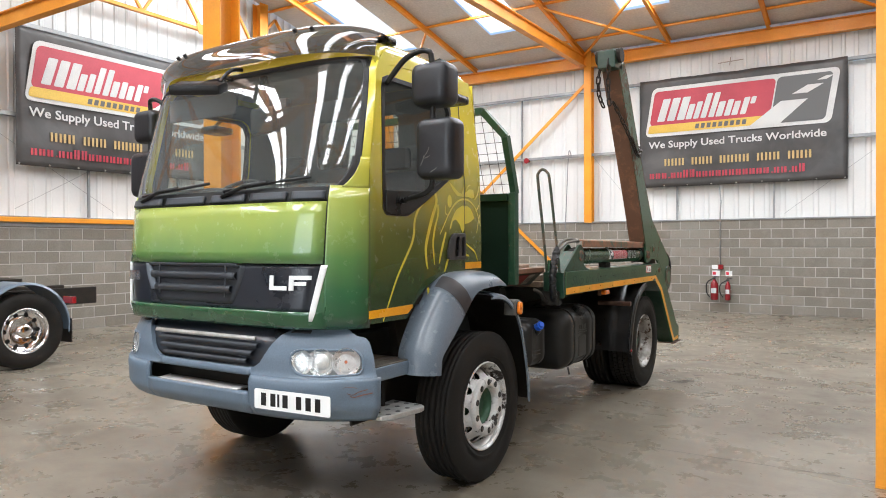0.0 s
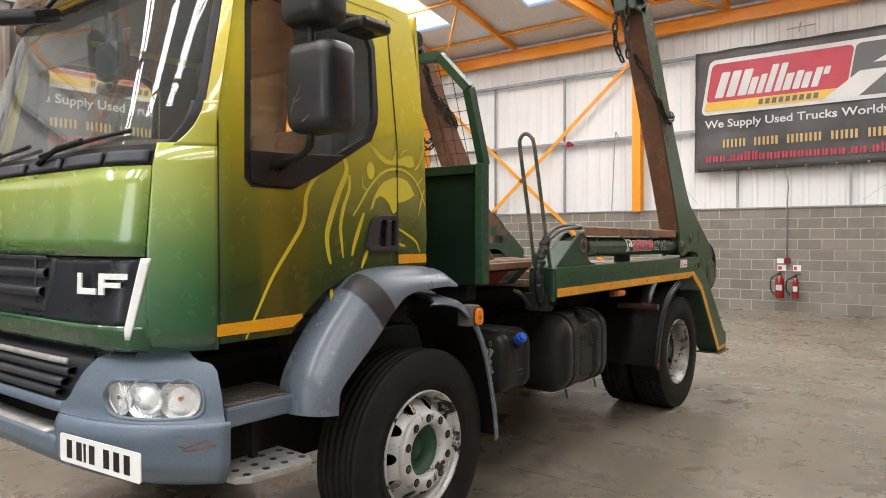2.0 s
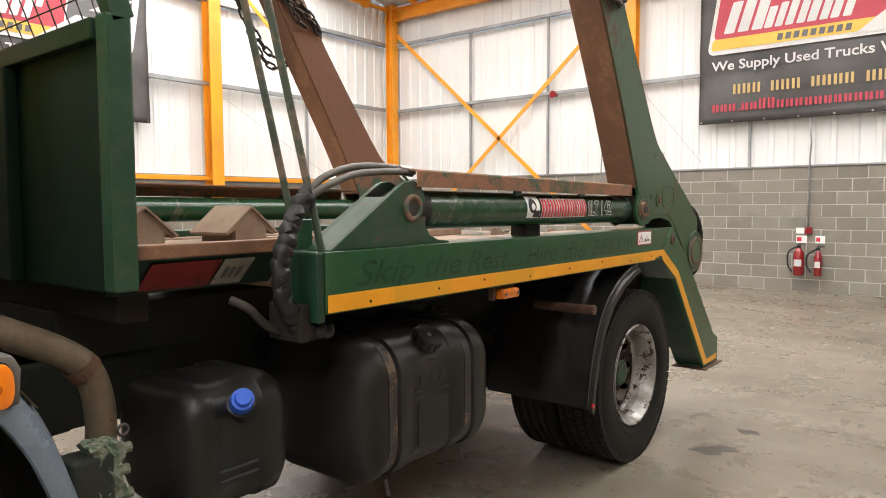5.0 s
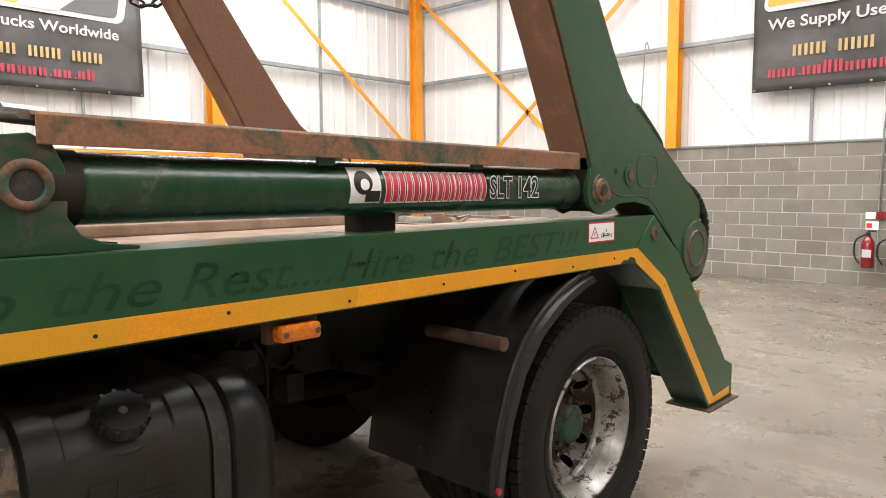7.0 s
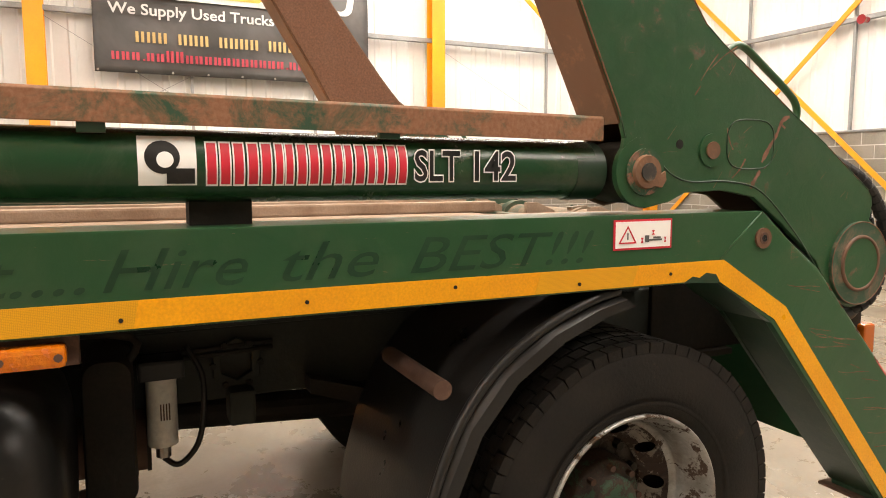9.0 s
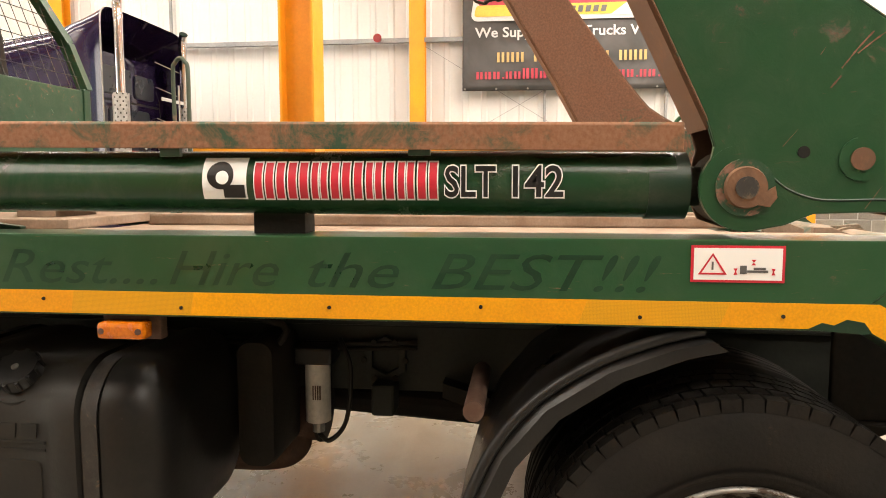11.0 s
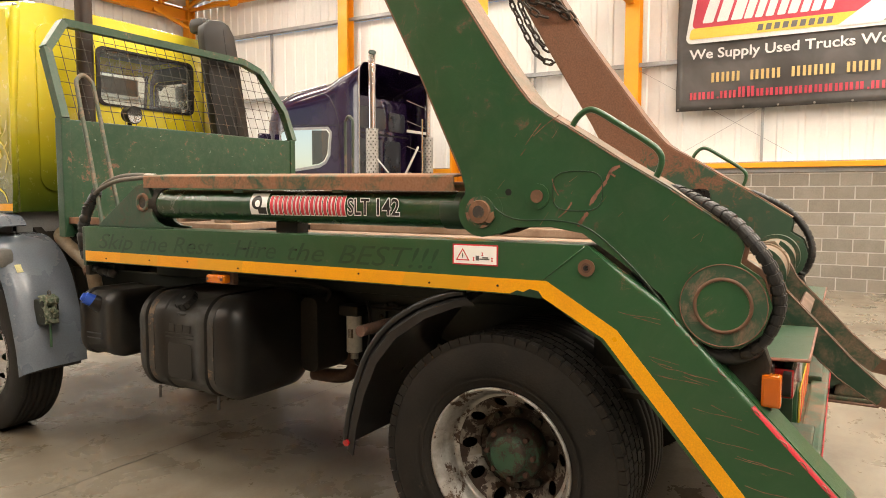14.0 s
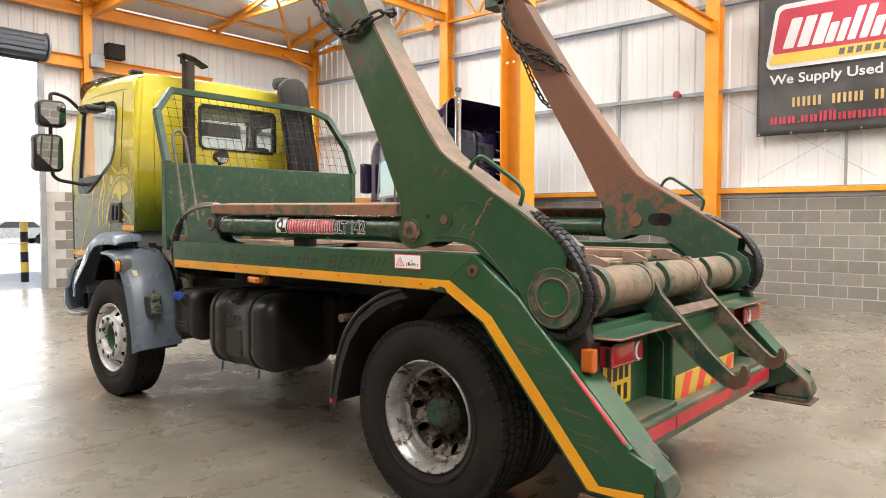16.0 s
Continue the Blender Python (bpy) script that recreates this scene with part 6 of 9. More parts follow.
# number plate, its characters as plain bars
pl = facing(bump(0.425, 0.715, 0.0) + Vector((0, -0.022, 0)), (0.996, 0.085, 0.0), (0, 0, 1))
plate = part("number_plate", Form().plate(rounded(0.0, 0.53, 0.0, 0.112, 0.012), 0, 0.004, "z"), M_WHITE, TRUCK, "white front number plate", pl)
for x in (0.05, 0.118, 0.168, 0.205, 0.30, 0.365, 0.43):
    part("plate_bar", Form().box(x, x + (0.036 if x != 0.168 else 0.014), 0.02, 0.092, 0.004, 0.0055), M_BLACK, plate, "", pl)
for line, wd in (([(0.865, 0.815), (0.885, 0.805), (0.905, 0.82), (0.935, 0.832)], 0.006), ([(0.875, 0.80), (0.89, 0.792), (0.92, 0.803), (0.95, 0.81)], 0.008), ([(0.85, 0.846), (0.872, 0.85), (0.90, 0.842)], 0.003)):
    path = smooth_path([bump(q, z, 0.0065) for q, z in line], 4)
    part("scuff", Form().ribbon(path, [wd * (0.35 + 0.65 * abs(math.sin(1.3 + 1.7 * i))) for i in range(len(path))], (0.6, -0.8, 0)), M_EDGE, BUMPER)

# ---- steps and front wings ----
for s in (1, -1):
    st = part("cab_step", Form().box(s * 0.72, s * 1.065, -0.92, -0.53, 0.85, 0.932, 0.012), M_BLUEGREY, TRUCK, "grey cab step with perforated tread")
    part("tread_mat", Form().box(s * 0.76, s * 1.055, -0.91, -0.54, 0.932, 0.940, 0.002), M_STEP_STUD, st)
    for j in range(3):
        for i in range(8):
            x, y = 0.795 + 0.088 * j, -0.885 + 0.042 * i
            part("slot", Form().plate([(s * x, y), (s * (x + 0.062), y + 0.022), (s * (x + 0.062), y + 0.040), (s * x, y + 0.018)], 0.9402, 0.9408, "z"), M_BLACK, st)
    low = [(-0.92, 0.96), (-0.91, 1.10), (-0.86, 1.145), (-0.62, 1.175), (-0.57, 1.165), (-0.545, 1.13), (-0.53, 0.9), (-0.92, 0.9)]
    f = Form().plate([(s * b, a) for a, b in low], 0.635, 0.665, "z", bev=0.006)
    lo = part("lower_step", f, M_ALU, TRUCK, "worn aluminium lower step plate with holes")
    for i in range(4):
        for j in range(3):
            part("hole", Form().rod((s * (0.96 + 0.075 * j), -0.86 + 0.095 * i, 0.664), (s * (0.96 + 0.075 * j), -0.86 + 0.095 * i, 0.6665), 0.016, 10), M_BLACK, lo)
    part("step_hanger", Form().box(s * 0.93, s * 0.96, -0.72, -0.69, 0.64, 0.9), M_CHASSIS, lo)
    part("step_hanger", Form().box(s * 0.93, s * 0.96, -0.90, -0.87, 0.64, 0.9), M_CHASSIS, lo)

    # cab-mounted front part of the wing
    prof = [(-0.60, 0.845), (-0.585, 0.96), (-0.545, 1.05), (-0.455, 1.18), (-0.31, 1.335), (-0.18, 1.43), (0.02, 1.457), (0.31, 1.45), (0.40, 1.415), (0.435, 1.375)]
    inner = [(-0.462, 0.835), (-0.45, 0.93), (-0.40, 0.985), (-0.31, 1.06), (-0.20, 1.155), (-0.09, 1.26), (0.03, 1.33), (0.30, 1.348), (0.37, 1.345), (0.415, 1.342)]
    f = Form()
    rows = []
    P2, I2 = [[(v.x, v.y) for v in smooth_path([(a, b, 0) for a, b in q], 4)] for q in (prof, inner)]
    for (ya, za), (yb, zb) in zip(P2, I2):
        rows.append([(s * 0.98, ya, za)] + [(s * (1.05 + 0.17 * math.sin(a)), ya + (yb - ya) * (1 - math.cos(a)), za + (zb - za) * (1 - math.cos(a))) for a in [math.pi / 2 * i / 8 for i in range(9)]])
    f.grid(rows)
    part("front_wing", f.thick(0.012), M_WING, TRUCK, "blue-grey plastic front wing", smooth=0.9)
    f = Form()
    f.grid([[(s * (1.053 + 0.171 * math.sin(a)), ya + (yb - ya) * (1 - math.cos(a)) - 0.002, za + (zb - za) * (1 - math.cos(a)) + 0.003) for a in [math.pi / 2 * i / 8 for i in range(9)]] for (ya, za), (yb, zb) in list(zip(P2, I2))[17:21]])
    part("wing_grip_patch", f, M_HANDLE, TRUCK)
    # chassis-mounted rear part of the wing with its flap
    arc = [(0.22, 1.30), (0.36, 1.29), (0.48, 1.25), (0.60, 1.15), (0.68, 1.02), (0.74, 0.84), (0.79, 0.64), (0.81, 0.48)]
    f = Form()
    f.grid([[(s * 0.86, y + 0.05, z + 0.02), (s * 1.10, y + 0.02, z + 0.008), (s * 1.20, y - 0.005, z - 0.005), (s * 1.235, y - 0.03, z - 0.02), (s * 1.242, y - 0.06, z - 0.035)] for y, z in [(v.x, v.y) for v in smooth_path([(a, b, 0) for a, b in arc], 4)]])
    wg = part("rear_wing", f.thick(0.012), M_WING, TRUCK, "grey rear half of the front wing", smooth=0.7)
    part("wing_label", Form().grid([[(s * 1.09, 0.627, 1.135), (s * 1.175, 0.627, 1.135)], [(s * 1.09, 0.659, 1.088), (s * 1.175, 0.659, 1.088)]], False), M_LABEL, wg)
    f = Form()
    f.grid([[(s * 0.86, y - 0.02, z - 0.016), (s * 1.215, y - 0.022, z - 0.018), (s * 1.228, y - 0.06, z - 0.045)] for y, z in [(v.x, v.y) for v in smooth_path([(a, b, 0) for a, b in arc], 4)]])
    part("wing_liner", f, M_CHASSIS, wg)
    ind = part("side_indicator", Form().plate([(0.478, 1.12), (0.60, 1.12), (0.605, 1.20), (0.59, 1.232), (0.52, 1.236), (0.49, 1.225)], s * 1.16, s * 1.245, "x", bev=0.014), M_HOUSING, TRUCK, "grey housing with an oval orange lens", smooth=0.8)
    oval = [(0.552 + 0.030 * math.copysign(abs(math.cos(a)) ** 0.75, math.cos(a)), 1.172 + 0.048 * math.copysign(abs(math.sin(a)) ** 0.75, math.sin(a))) for a in [2 * math.pi * k / 28 for k in range(28)]]
    part("gasket", Form().plate([(0.552 + (p - 0.552) * 1.10, 1.172 + (q - 1.172) * 1.08) for p, q in oval], s * 1.24, s * 1.25, "x", bev=0.002), M_BLACK, ind)
    part("lens", Form().plate(oval, s * 1.245, s * 1.272, "x", bev=0.012), M_ORANGE_LENS, ind, smooth=0.9)
    part("bulb_spot", Form().rod((s * 1.2715, 0.545, 1.168), (s * 1.2725, 0.545, 1.168), 0.011, 14), M_AMBER, ind)
    part("arch_liner", Form().plate([(-0.40, 0.88), (-0.30, 1.12), (0.0, 1.30), (0.30, 1.28), (0.58, 1.08), (0.72, 0.7), (0.76, 0.7), (0.65, 1.09), (0.51, 1.25), (0.36, 1.31), (0.22, 1.40), (-0.5, 1.40)], s * 0.86, s * 0.80, "x"), M_CHASSIS, TRUCK)

# ---- wheels ----


def tread_profile(half, grooves, r):
    pts = [(half * 0.76, 0.293), (half * 0.90, 0.325), (half * 1.0, 0.385), (half * 1.0, 0.425), (half * 0.95, 0.47), (half * 0.875, r - 0.012), (half * 0.82, r)]
    tops = []
    for g in grooves:
        tops += [(g + 0.0055, r), (g + 0.004, r - 0.011), (g - 0.004, r - 0.011), (g - 0.0055, r)]
    return pts + tops + [(-x, y) for x, y in pts[::-1]]


def wheel_thing(at, outward, dual_inner=False, driven=False):
    """A tyre on its rim; x local points out of the truck."""
    m = Matrix.Translation(at) @ (Matrix() if outward > 0 else Matrix.Rotation(math.pi, 4, "Z"))
    w = placed("wheel", None, TRUCK, "driven rear wheel with silver rim" if driven else "front wheel with chipped white painted rim", m)
    half = 0.145
    tf = Form().turned(tread_profile(half, (0.085, 0.03, -0.03, -0.085) if driven else (0.096, 0.064, 0.022, -0.022, -0.064, -0.096), TYRE_R - 0.009 if driven else TYRE_R), 96)
    ty = part("tyre", tf, M_TYRE, w, "worn black truck tyre", m)
    if driven:
        f = Form()
        for i in range(64):
            a = 2 * math.pi * i / 64
            for x0, x1, sh in ((0.092, 0.1325, 0.0), (0.036, 0.08, 0.4), (-0.025, 0.025, 0.8), (-0.08, -0.036, 0.4), (-0.128, -0.092, 0.0)):
                r = Matrix.Rotation(a + sh * 2 * math.pi / 64, 4, "X")
                f.box(x0, x1, -0.0222, 0.0222, TYRE_R - 0.030, TYRE_R + 0.001, 0.0, r)
        tagged(part("tread", f, M_TYRE, w, "", m), kind="stuff")
    f = Form().turned([(0.1405, 0.335), (0.1435, 0.338), (0.1435, 0.344), (0.1455, 0.350)], 60)
    part("sidewall_ring", f, M_TYRE, w, "", m)
    n = 60
    if driven:
        rp = [(0.112, 0.306), (0.130, 0.304), (0.132, 0.299), (0.126, 0.293), (0.108, 0.288), (0.100, 0.280), (0.075, 0.276), (0.060, 0.268), (0.050, 0.263), (0.012, 0.261), (0.006, 0.258), (-0.002, 0.250), (-0.004, 0.240)]
        dp = [(-0.080, 0.181), (-0.088, 0.177), (-0.092, 0.172), (-0.092, 0.160), (-0.088, 0.128)]
    else:
        rp = [(0.104, 0.287), (0.128, 0.296), (0.130, 0.304), (0.112, 0.306), (0.104, 0.297), (0.10, 0.288), (0.088, 0.276), (0.04, 0.268), (0.0, 0.262)]
        dp = [(0.02, 0.266), (0.045, 0.255), (0.085, 0.222), (0.118, 0.205), (0.120, 0.203), (0.142, 0.200), (0.150, 0.194), (0.150, 0.142), (0.144, 0.135), (0.10, 0.130)]
    rim = part("rim", Form().turned(rp, n), M_RIM_R if driven else M_RIM_F, w, "", m)
    r_in, r_hole, hole = (0.178, 0.2095, 0.0235) if driven else (0.195, 0.233, 0.030)
    f = Form().plate(circle(0, 0, 0.266, 50), 0.0, 0.006, "x", [circle(0, 0, r_in, 40)] + [circle(r_hole * math.cos(2 * math.pi * i / 10), r_hole * math.sin(2 * math.pi * i / 10), hole, 12) for i in range(10)])
    xs, rs = ([-0.082, -0.070, -0.014, -0.006, -0.012], [0.178, 0.188, 0.234, 0.244, 0.266]) if driven else ([0.120, 0.095, 0.03], [0.195, 0.215, 0.266])
    for v in f.bm.verts:
        v.co.x += float(np.interp(math.hypot(v.co.y, v.co.z), rs, xs))
    disc = part("disc", f, M_DISC_R if driven else M_RIM_F, w, "", m)
    part("hub_flange", Form().turned(dp if driven else dp[4:], n), M_RIM_DISC if driven else M_RIM_F, w, "", m)
    part("brake_drum", Form().turned([(-0.17, 0.24), (-0.135, 0.24), (-0.135, 0.0005)], 32), M_CHASSIS, w, "", m)
    bx = -0.092 if driven else 0.130
    for i in range(10):
        a = 2 * math.pi * (i + 0.5) / 10
        rb = 0.158 if driven else 0.1675
        c = (bx, rb * math.cos(a), rb * math.sin(a))
        if not driven:
            part("nut_recess", Form().rod((0.1495, c[1], c[2]), (0.1512, c[1], c[2]), 0.0215, 16), M_CHASSIS, w, "", m)
        part("wheel_nut", Form().rod(c, (bx + 0.026, c[1], c[2]), 0.0145, 6), M_HUB if driven else M_STRAP, w, "", m)
    if driven:
        part("hub", Form().turned([(-0.09, 0.128), (-0.02, 0.123), (-0.005, 0.114), (0.0, 0.080), (0.03, 0.08), (0.04, 0.068), (0.042, 0.04), (0.036, 0.001)], 32), M_HUB_MIX, w, "rusty green-flecked hub", m)
        for i in range(8):
            a = 2 * math.pi * i / 8
            part("hub_bolt", Form().rod((-0.01, 0.102 * math.cos(a), 0.102 * math.sin(a)), (0.018, 0.102 * math.cos(a), 0.102 * math.sin(a)), 0.011, 6), M_RUST_DARK, w, "", m)
    else:
        part("hub", Form().turned([(0.0, 0.132), (0.10, 0.130), (0.10, 0.122), (0.075, 0.118), (0.06, 0.10), (0.055, 0.06), (0.075, 0.05), (0.075, 0.001)], 32), M_HUB_GREEN, w, "green painted hub", m)
    return w


for s in (1, -1):
    wheel_thing((s * 1.045, AXF, TYRE_R), s)
    wheel_thing((s * 1.045, AXR, TYRE_R), s, driven=True)
    inner = Matrix.Translation((s * 0.72, AXR, TYRE_R))
    part("inner_tyre", Form().turned(tread_profile(0.145, (0.085, 0.03, -0.03, -0.085), TYRE_R), 60), M_TYRE, TRUCK, "worn black truck tyre", inner)
part("rear_axle", Form().rod((-0.95, AXR, TYRE_R), (0.95, AXR, TYRE_R), 0.09), M_CHASSIS, TRUCK)
part("front_axle", Form().box(-0.95, 0.95, AXF - 0.06, AXF + 0.06, 0.42, 0.55), M_CHASSIS, TRUCK)
part("differential", Form().rod((-0.2, AXR, TYRE_R), (0.2, AXR, TYRE_R), 0.24, 20), M_CHASSIS, TRUCK, smooth=0.5)
part("prop_shaft", Form().rod((0, 0.9, 0.75), (0, AXR - 0.2, 0.56), 0.06), M_CHASSIS, TRUCK)

# ---- chassis and what hangs on it ----
for x in (0.36, -0.36):
    part("chassis_rail", Form().box(x - 0.035, x + 0.035, -0.9, 4.82, 0.78, 1.02, 0.008), M_FRAME, TRUCK)
for y in (-0.6, 0.9, 1.8, 2.9, 4.6):
    part("cross_member", Form().box(-0.36, 0.36, y - 0.05, y + 0.05, 0.80, 0.98), M_CHASSIS, TRUCK)
part("subframe", Form().box(-0.42, 0.42, 1.0, 4.62, 1.02, 1.20, 0.01), M_FRAME, TRUCK)
part("engine_block", Form().box(-0.35, 0.35, -0.85, 0.55, 0.62, 1.20, 0.05), M_CHASSIS, TRUCK)
part("gearbox", Form().rod((0, 0.55, 0.85), (0, 1.2, 0.80), 0.22, 16, 0.14), M_CHASSIS, TRUCK)

# fuel tank with straps, nearside; opposite, an unseen box added to block light


def tank_form(stations, x0, x1, z0, z1, r):
    """A blow-moulded tank: rounded sections along y, drawn in by the given amounts."""
    f = Form()
    rings = []
    for y, d in stations:
        ring = [(x, y, z) for x, z in rounded(x0 + d, x1 - d, z0 + d, z1 - d, r, 8)]
        rings.append(ring + ring[:1])
    f.grid(rings)
    bmesh.ops.remove_doubles(f.bm, verts=f.bm.verts[:], dist=1e-5)
    for y, d in (stations[0], stations[-1]):
        vs = [v for v in f.bm.verts if abs(v.co.y - y) < 1e-5]
        bmesh.ops.contextual_create(f.bm, geom=vs)
    bmesh.ops.recalc_face_normals(f.bm, faces=f.bm.faces[:])
    return f


ribs = [(1.842, 0), (1.848, 0.014), (1.908, 0.014), (1.914, 0), (1.985, 0), (1.991, 0.006), (2.225, 0.006), (2.231, 0), (2.302, 0), (2.308, 0.014), (2.368, 0.014), (2.374, 0)]
st = [(1.715, 0.125), (1.72, 0.10), (1.735, 0.055), (1.765, 0.02), (1.81, 0.0), *ribs, (2.435, 0.0), (2.48, 0.016), (2.515, 0.05), (2.53, 0.09), (2.535, 0.12)]
tank = part("fuel_tank", tank_form(st, 0.52, 1.146, 0.50, 1.05, 0.15), M_TANK, TRUCK, "dusty black plastic fuel tank held by steel straps", smooth=0.9)
for y in (1.878, 2.338):
    sp = Form()
    loop = rounded(0.52 + 0.007, 1.146 - 0.007, 0.50 + 0.007, 1.05 - 0.007, 0.15, 8)
    loop = loop + loop[:1]
    sp.grid([[(x, yy, z) for x, z in loop] for yy in (y - 0.022, y - 0.010, y + 0.010, y + 0.022)])
    part("strap", sp.thick(0.004), M_STRAP, tank, smooth=0.9)
    part("strap_bolt", Form().rod((1.09, y, 0.52), (1.10, y + 0.01, 0.455), 0.008, 8), M_STRAP, tank)
dish = Vector((0.62, 0, 0.78))
c0 = Vector((1.072, 2.118, 0.985))
part("filler_dish", Form().rod(c0 - dish * 0.02, c0 + dish * 0.008, 0.085, 24, 0.078), M_TANK, tank, smooth=0.6)
part("filler_neck", Form().rod(c0, c0 + dish * 0.028, 0.052, 20), M_TANK, tank, smooth=0.6)
cap = part("filler_cap", Form().rod(c0 + dish * 0.028, c0 + dish * 0.062, 0.060, 24, 0.055), M_BLACK, tank, smooth=0.6)
for i in range(12):
    a = 2 * math.pi * i / 12
    e1, e2 = Vector((0, 1, 0)), dish.normalized().cross(Vector((0, 1, 0)))
    p = c0 + dish * 0.03 + 0.058 * (math.cos(a) * e1 + math.sin(a) * e2)
    part("grip_rib", Form().rod(p, p + dish * 0.03, 0.006, 6), M_BLACK, cap)
part("cap_lock", Form().rod(c0 + dish * 0.062, c0 + dish * 0.065, 0.010, 10), M_STEEL, cap)
for z in (0.835, 0.815):
    part("moulded_line", Form().box(1.136, 1.143, 2.0, 2.215, z, z + 0.007), M_TANK, tank)
for i in range(3):
    part("moulded_bar", Form().plate([(2.025 + i * 0.06, 0.85), (2.07 + i * 0.06, 0.85), (2.075 + i * 0.06, 0.89), (2.03 + i * 0.06, 0.89)], 1.136, 1.1425, "x"), M_TANK, tank)
part("moulded_panel", Form().plate(rounded(2.015, 2.20, 0.60, 0.79, 0.02, 3), 1.136, 1.1425, "x", bev=0.003), M_TANK, tank)
# added box on the hidden side, keeps light off the floor underneath
bx = part("light_block_box", Form().plate(rounded(1.05, 1.85, 0.50, 1.03, 0.06, 4), -1.10, -0.52, "x", bev=0.02), M_CHASSIS, TRUCK, "unseen grimy black box added to block light under the truck")
part("box_strap", Form().box(-1.106, -1.10, 1.40, 1.45, 0.50, 1.03), M_STRAP, bx)
part("cover_rail", Form().tube(smooth_path([(0.60, 1.80, 1.07), (0.60, 2.62, 1.07), (0.62, 2.66, 0.98)], 5), 0.012, 8), M_CHASSIS, TRUCK)
f = Form().plate(rounded(2.55, 2.68, 0.60, 1.02, 0.05, 5), 0.70, 0.42, "x", bev=0.03)
part("air_tank_box", f, M_CHASSIS, TRUCK, "grimy dark box behind the fuel tank", smooth=0.6)
sil = part("silencer", Form().rod((0.27, 2.36, 0.67), (0.27, 2.715, 0.67), 0.125, 28), M_RUST_DARK, TRUCK, "rusty exhaust silencer drum", smooth=0.6)
part("end_rim", Form().rod((0.27, 2.71, 0.67), (0.27, 2.722, 0.67), 0.130, 28), M_CHASSIS, sil, smooth=0.6)
part("tail_pipe", Form().tube(smooth_path([(0.31, 2.64, 0.60), (0.33, 2.64, 0.545), (0.34, 2.60, 0.505), (0.35, 2.52, 0.49), (0.36, 2.36, 0.49)]), 0.042, 14), M_RUST_DARK, TRUCK, "rusty tail pipe elbow")
hx = [(2.985 + 0.085 * math.cos(t), 0.90 + 0.085 * math.sin(t)) for t in [math.pi / 3 * i + math.pi / 6 for i in range(6)]]
sh = part("spring_bracket", Form().plate(hx, 0.40, 0.425, "x", [[(2.985 + 0.055 * math.cos(t), 0.90 + 0.055 * math.sin(t)) for t in [math.pi / 3 * i + math.pi / 6 for i in range(6)]]], bev=0.004), M_FRAME, TRUCK, "hexagonal spring bracket on the chassis rail")
for i in range(6):
    t = math.pi / 3 * i
    part("bolt", Form().rod((0.425, 2.985 + 0.074 * math.cos(t), 0.90 + 0.074 * math.sin(t)), (0.438, 2.985 + 0.074 * math.cos(t), 0.90 + 0.074 * math.sin(t)), 0.011, 6), M_CHASSIS, sh)
part("hanger_foot", Form().box(0.40, 0.50, 2.95, 3.03, 0.72, 0.83, 0.01), M_FRAME, sh)
for z in (0.965, 0.945):
    part("pipe_run", Form().tube(smooth_path([(0.41, 1.8, z), (0.42, 2.3, z + 0.01), (0.43, 2.7, z - 0.01), (0.42, 3.1, z)], 5), 0.008, 6), M_CHASSIS, TRUCK)
st = [(1.085, 0.09), (1.09, 0.06), (1.10, 0.03), (1.12, 0.010), (1.15, 0.0), (1.18, 0.0), (1.187, 0.008), (1.35, 0.010), (1.357, 0.004), (1.42, 0.006), (1.452, 0.025), (1.466, 0.05), (1.472, 0.085)]
ab = part("adblue_tank", tank_form(st, 0.62, 1.072, 0.60, 1.01, 0.10), M_TANK, TRUCK, "small black plastic tank with blue cap", smooth=0.9)
part("neck", Form().rod((0.99, 1.31, 0.88), (1.075, 1.265, 0.945), 0.055, 18, 0.043), M_BLACK, ab, smooth=0.6)
cap = part("cap", Form().rod((1.070, 1.268, 0.942), (1.112, 1.247, 0.968), 0.037, 18, 0.034), M_BLUE, ab, "bright blue filler cap", smooth=0.6)
part("cap_knob", Form().rod((1.112, 1.247, 0.968), (1.126, 1.240, 0.977), 0.026, 14, 0.022), M_BLUE, cap, smooth=0.6)
for z in (0.745, 0.715):
    part("moulded_line", Form().box(1.062, 1.070, 1.19, 1.33, z, z + 0.006), M_DARKGREY, ab)
ex = part("exhaust_pipe", Form().tube(smooth_path([(0.565, 0.50, 1.42), (0.62, 0.48, 1.37), (0.73, 0.48, 1.335), (0.82, 0.55, 1.295), (0.84, 0.70, 1.22), (0.84, 0.84, 1.145), (0.84, 0.915, 1.08), (0.84, 0.945, 0.99), (0.83, 0.955, 0.88), (0.80, 0.95, 0.76)]), 0.043, 16), M_TAN, TRUCK, "tan heat-stained exhaust bend behind the cab")
part("clamp", Form().rod((0.84, 0.895, 1.10), (0.84, 0.915, 1.075), 0.049, 16), M_RUST, ex)
crust = random.Random(31)
part("valve_bracket", Form().box(1.03, 1.13, 0.74, 0.85, 0.76, 0.92, 0.01), M_FRAME, TRUCK)
f = Form().box(1.05, 1.125, 0.795, 0.872, 0.775, 0.945)
bmesh.ops.subdivide_edges(f.bm, edges=f.bm.edges[:], cuts=7, use_grid_fill=True)
for v in f.bm.verts:
    v.co += Vector([crust.uniform(-0.007, 0.007) for _ in range(3)]) + Vector((0, 0.012 * math.sin(v.co.z * 70), 0))
part("crusted_valve", f, M_MUD, TRUCK, "valve block under a pale green crust")
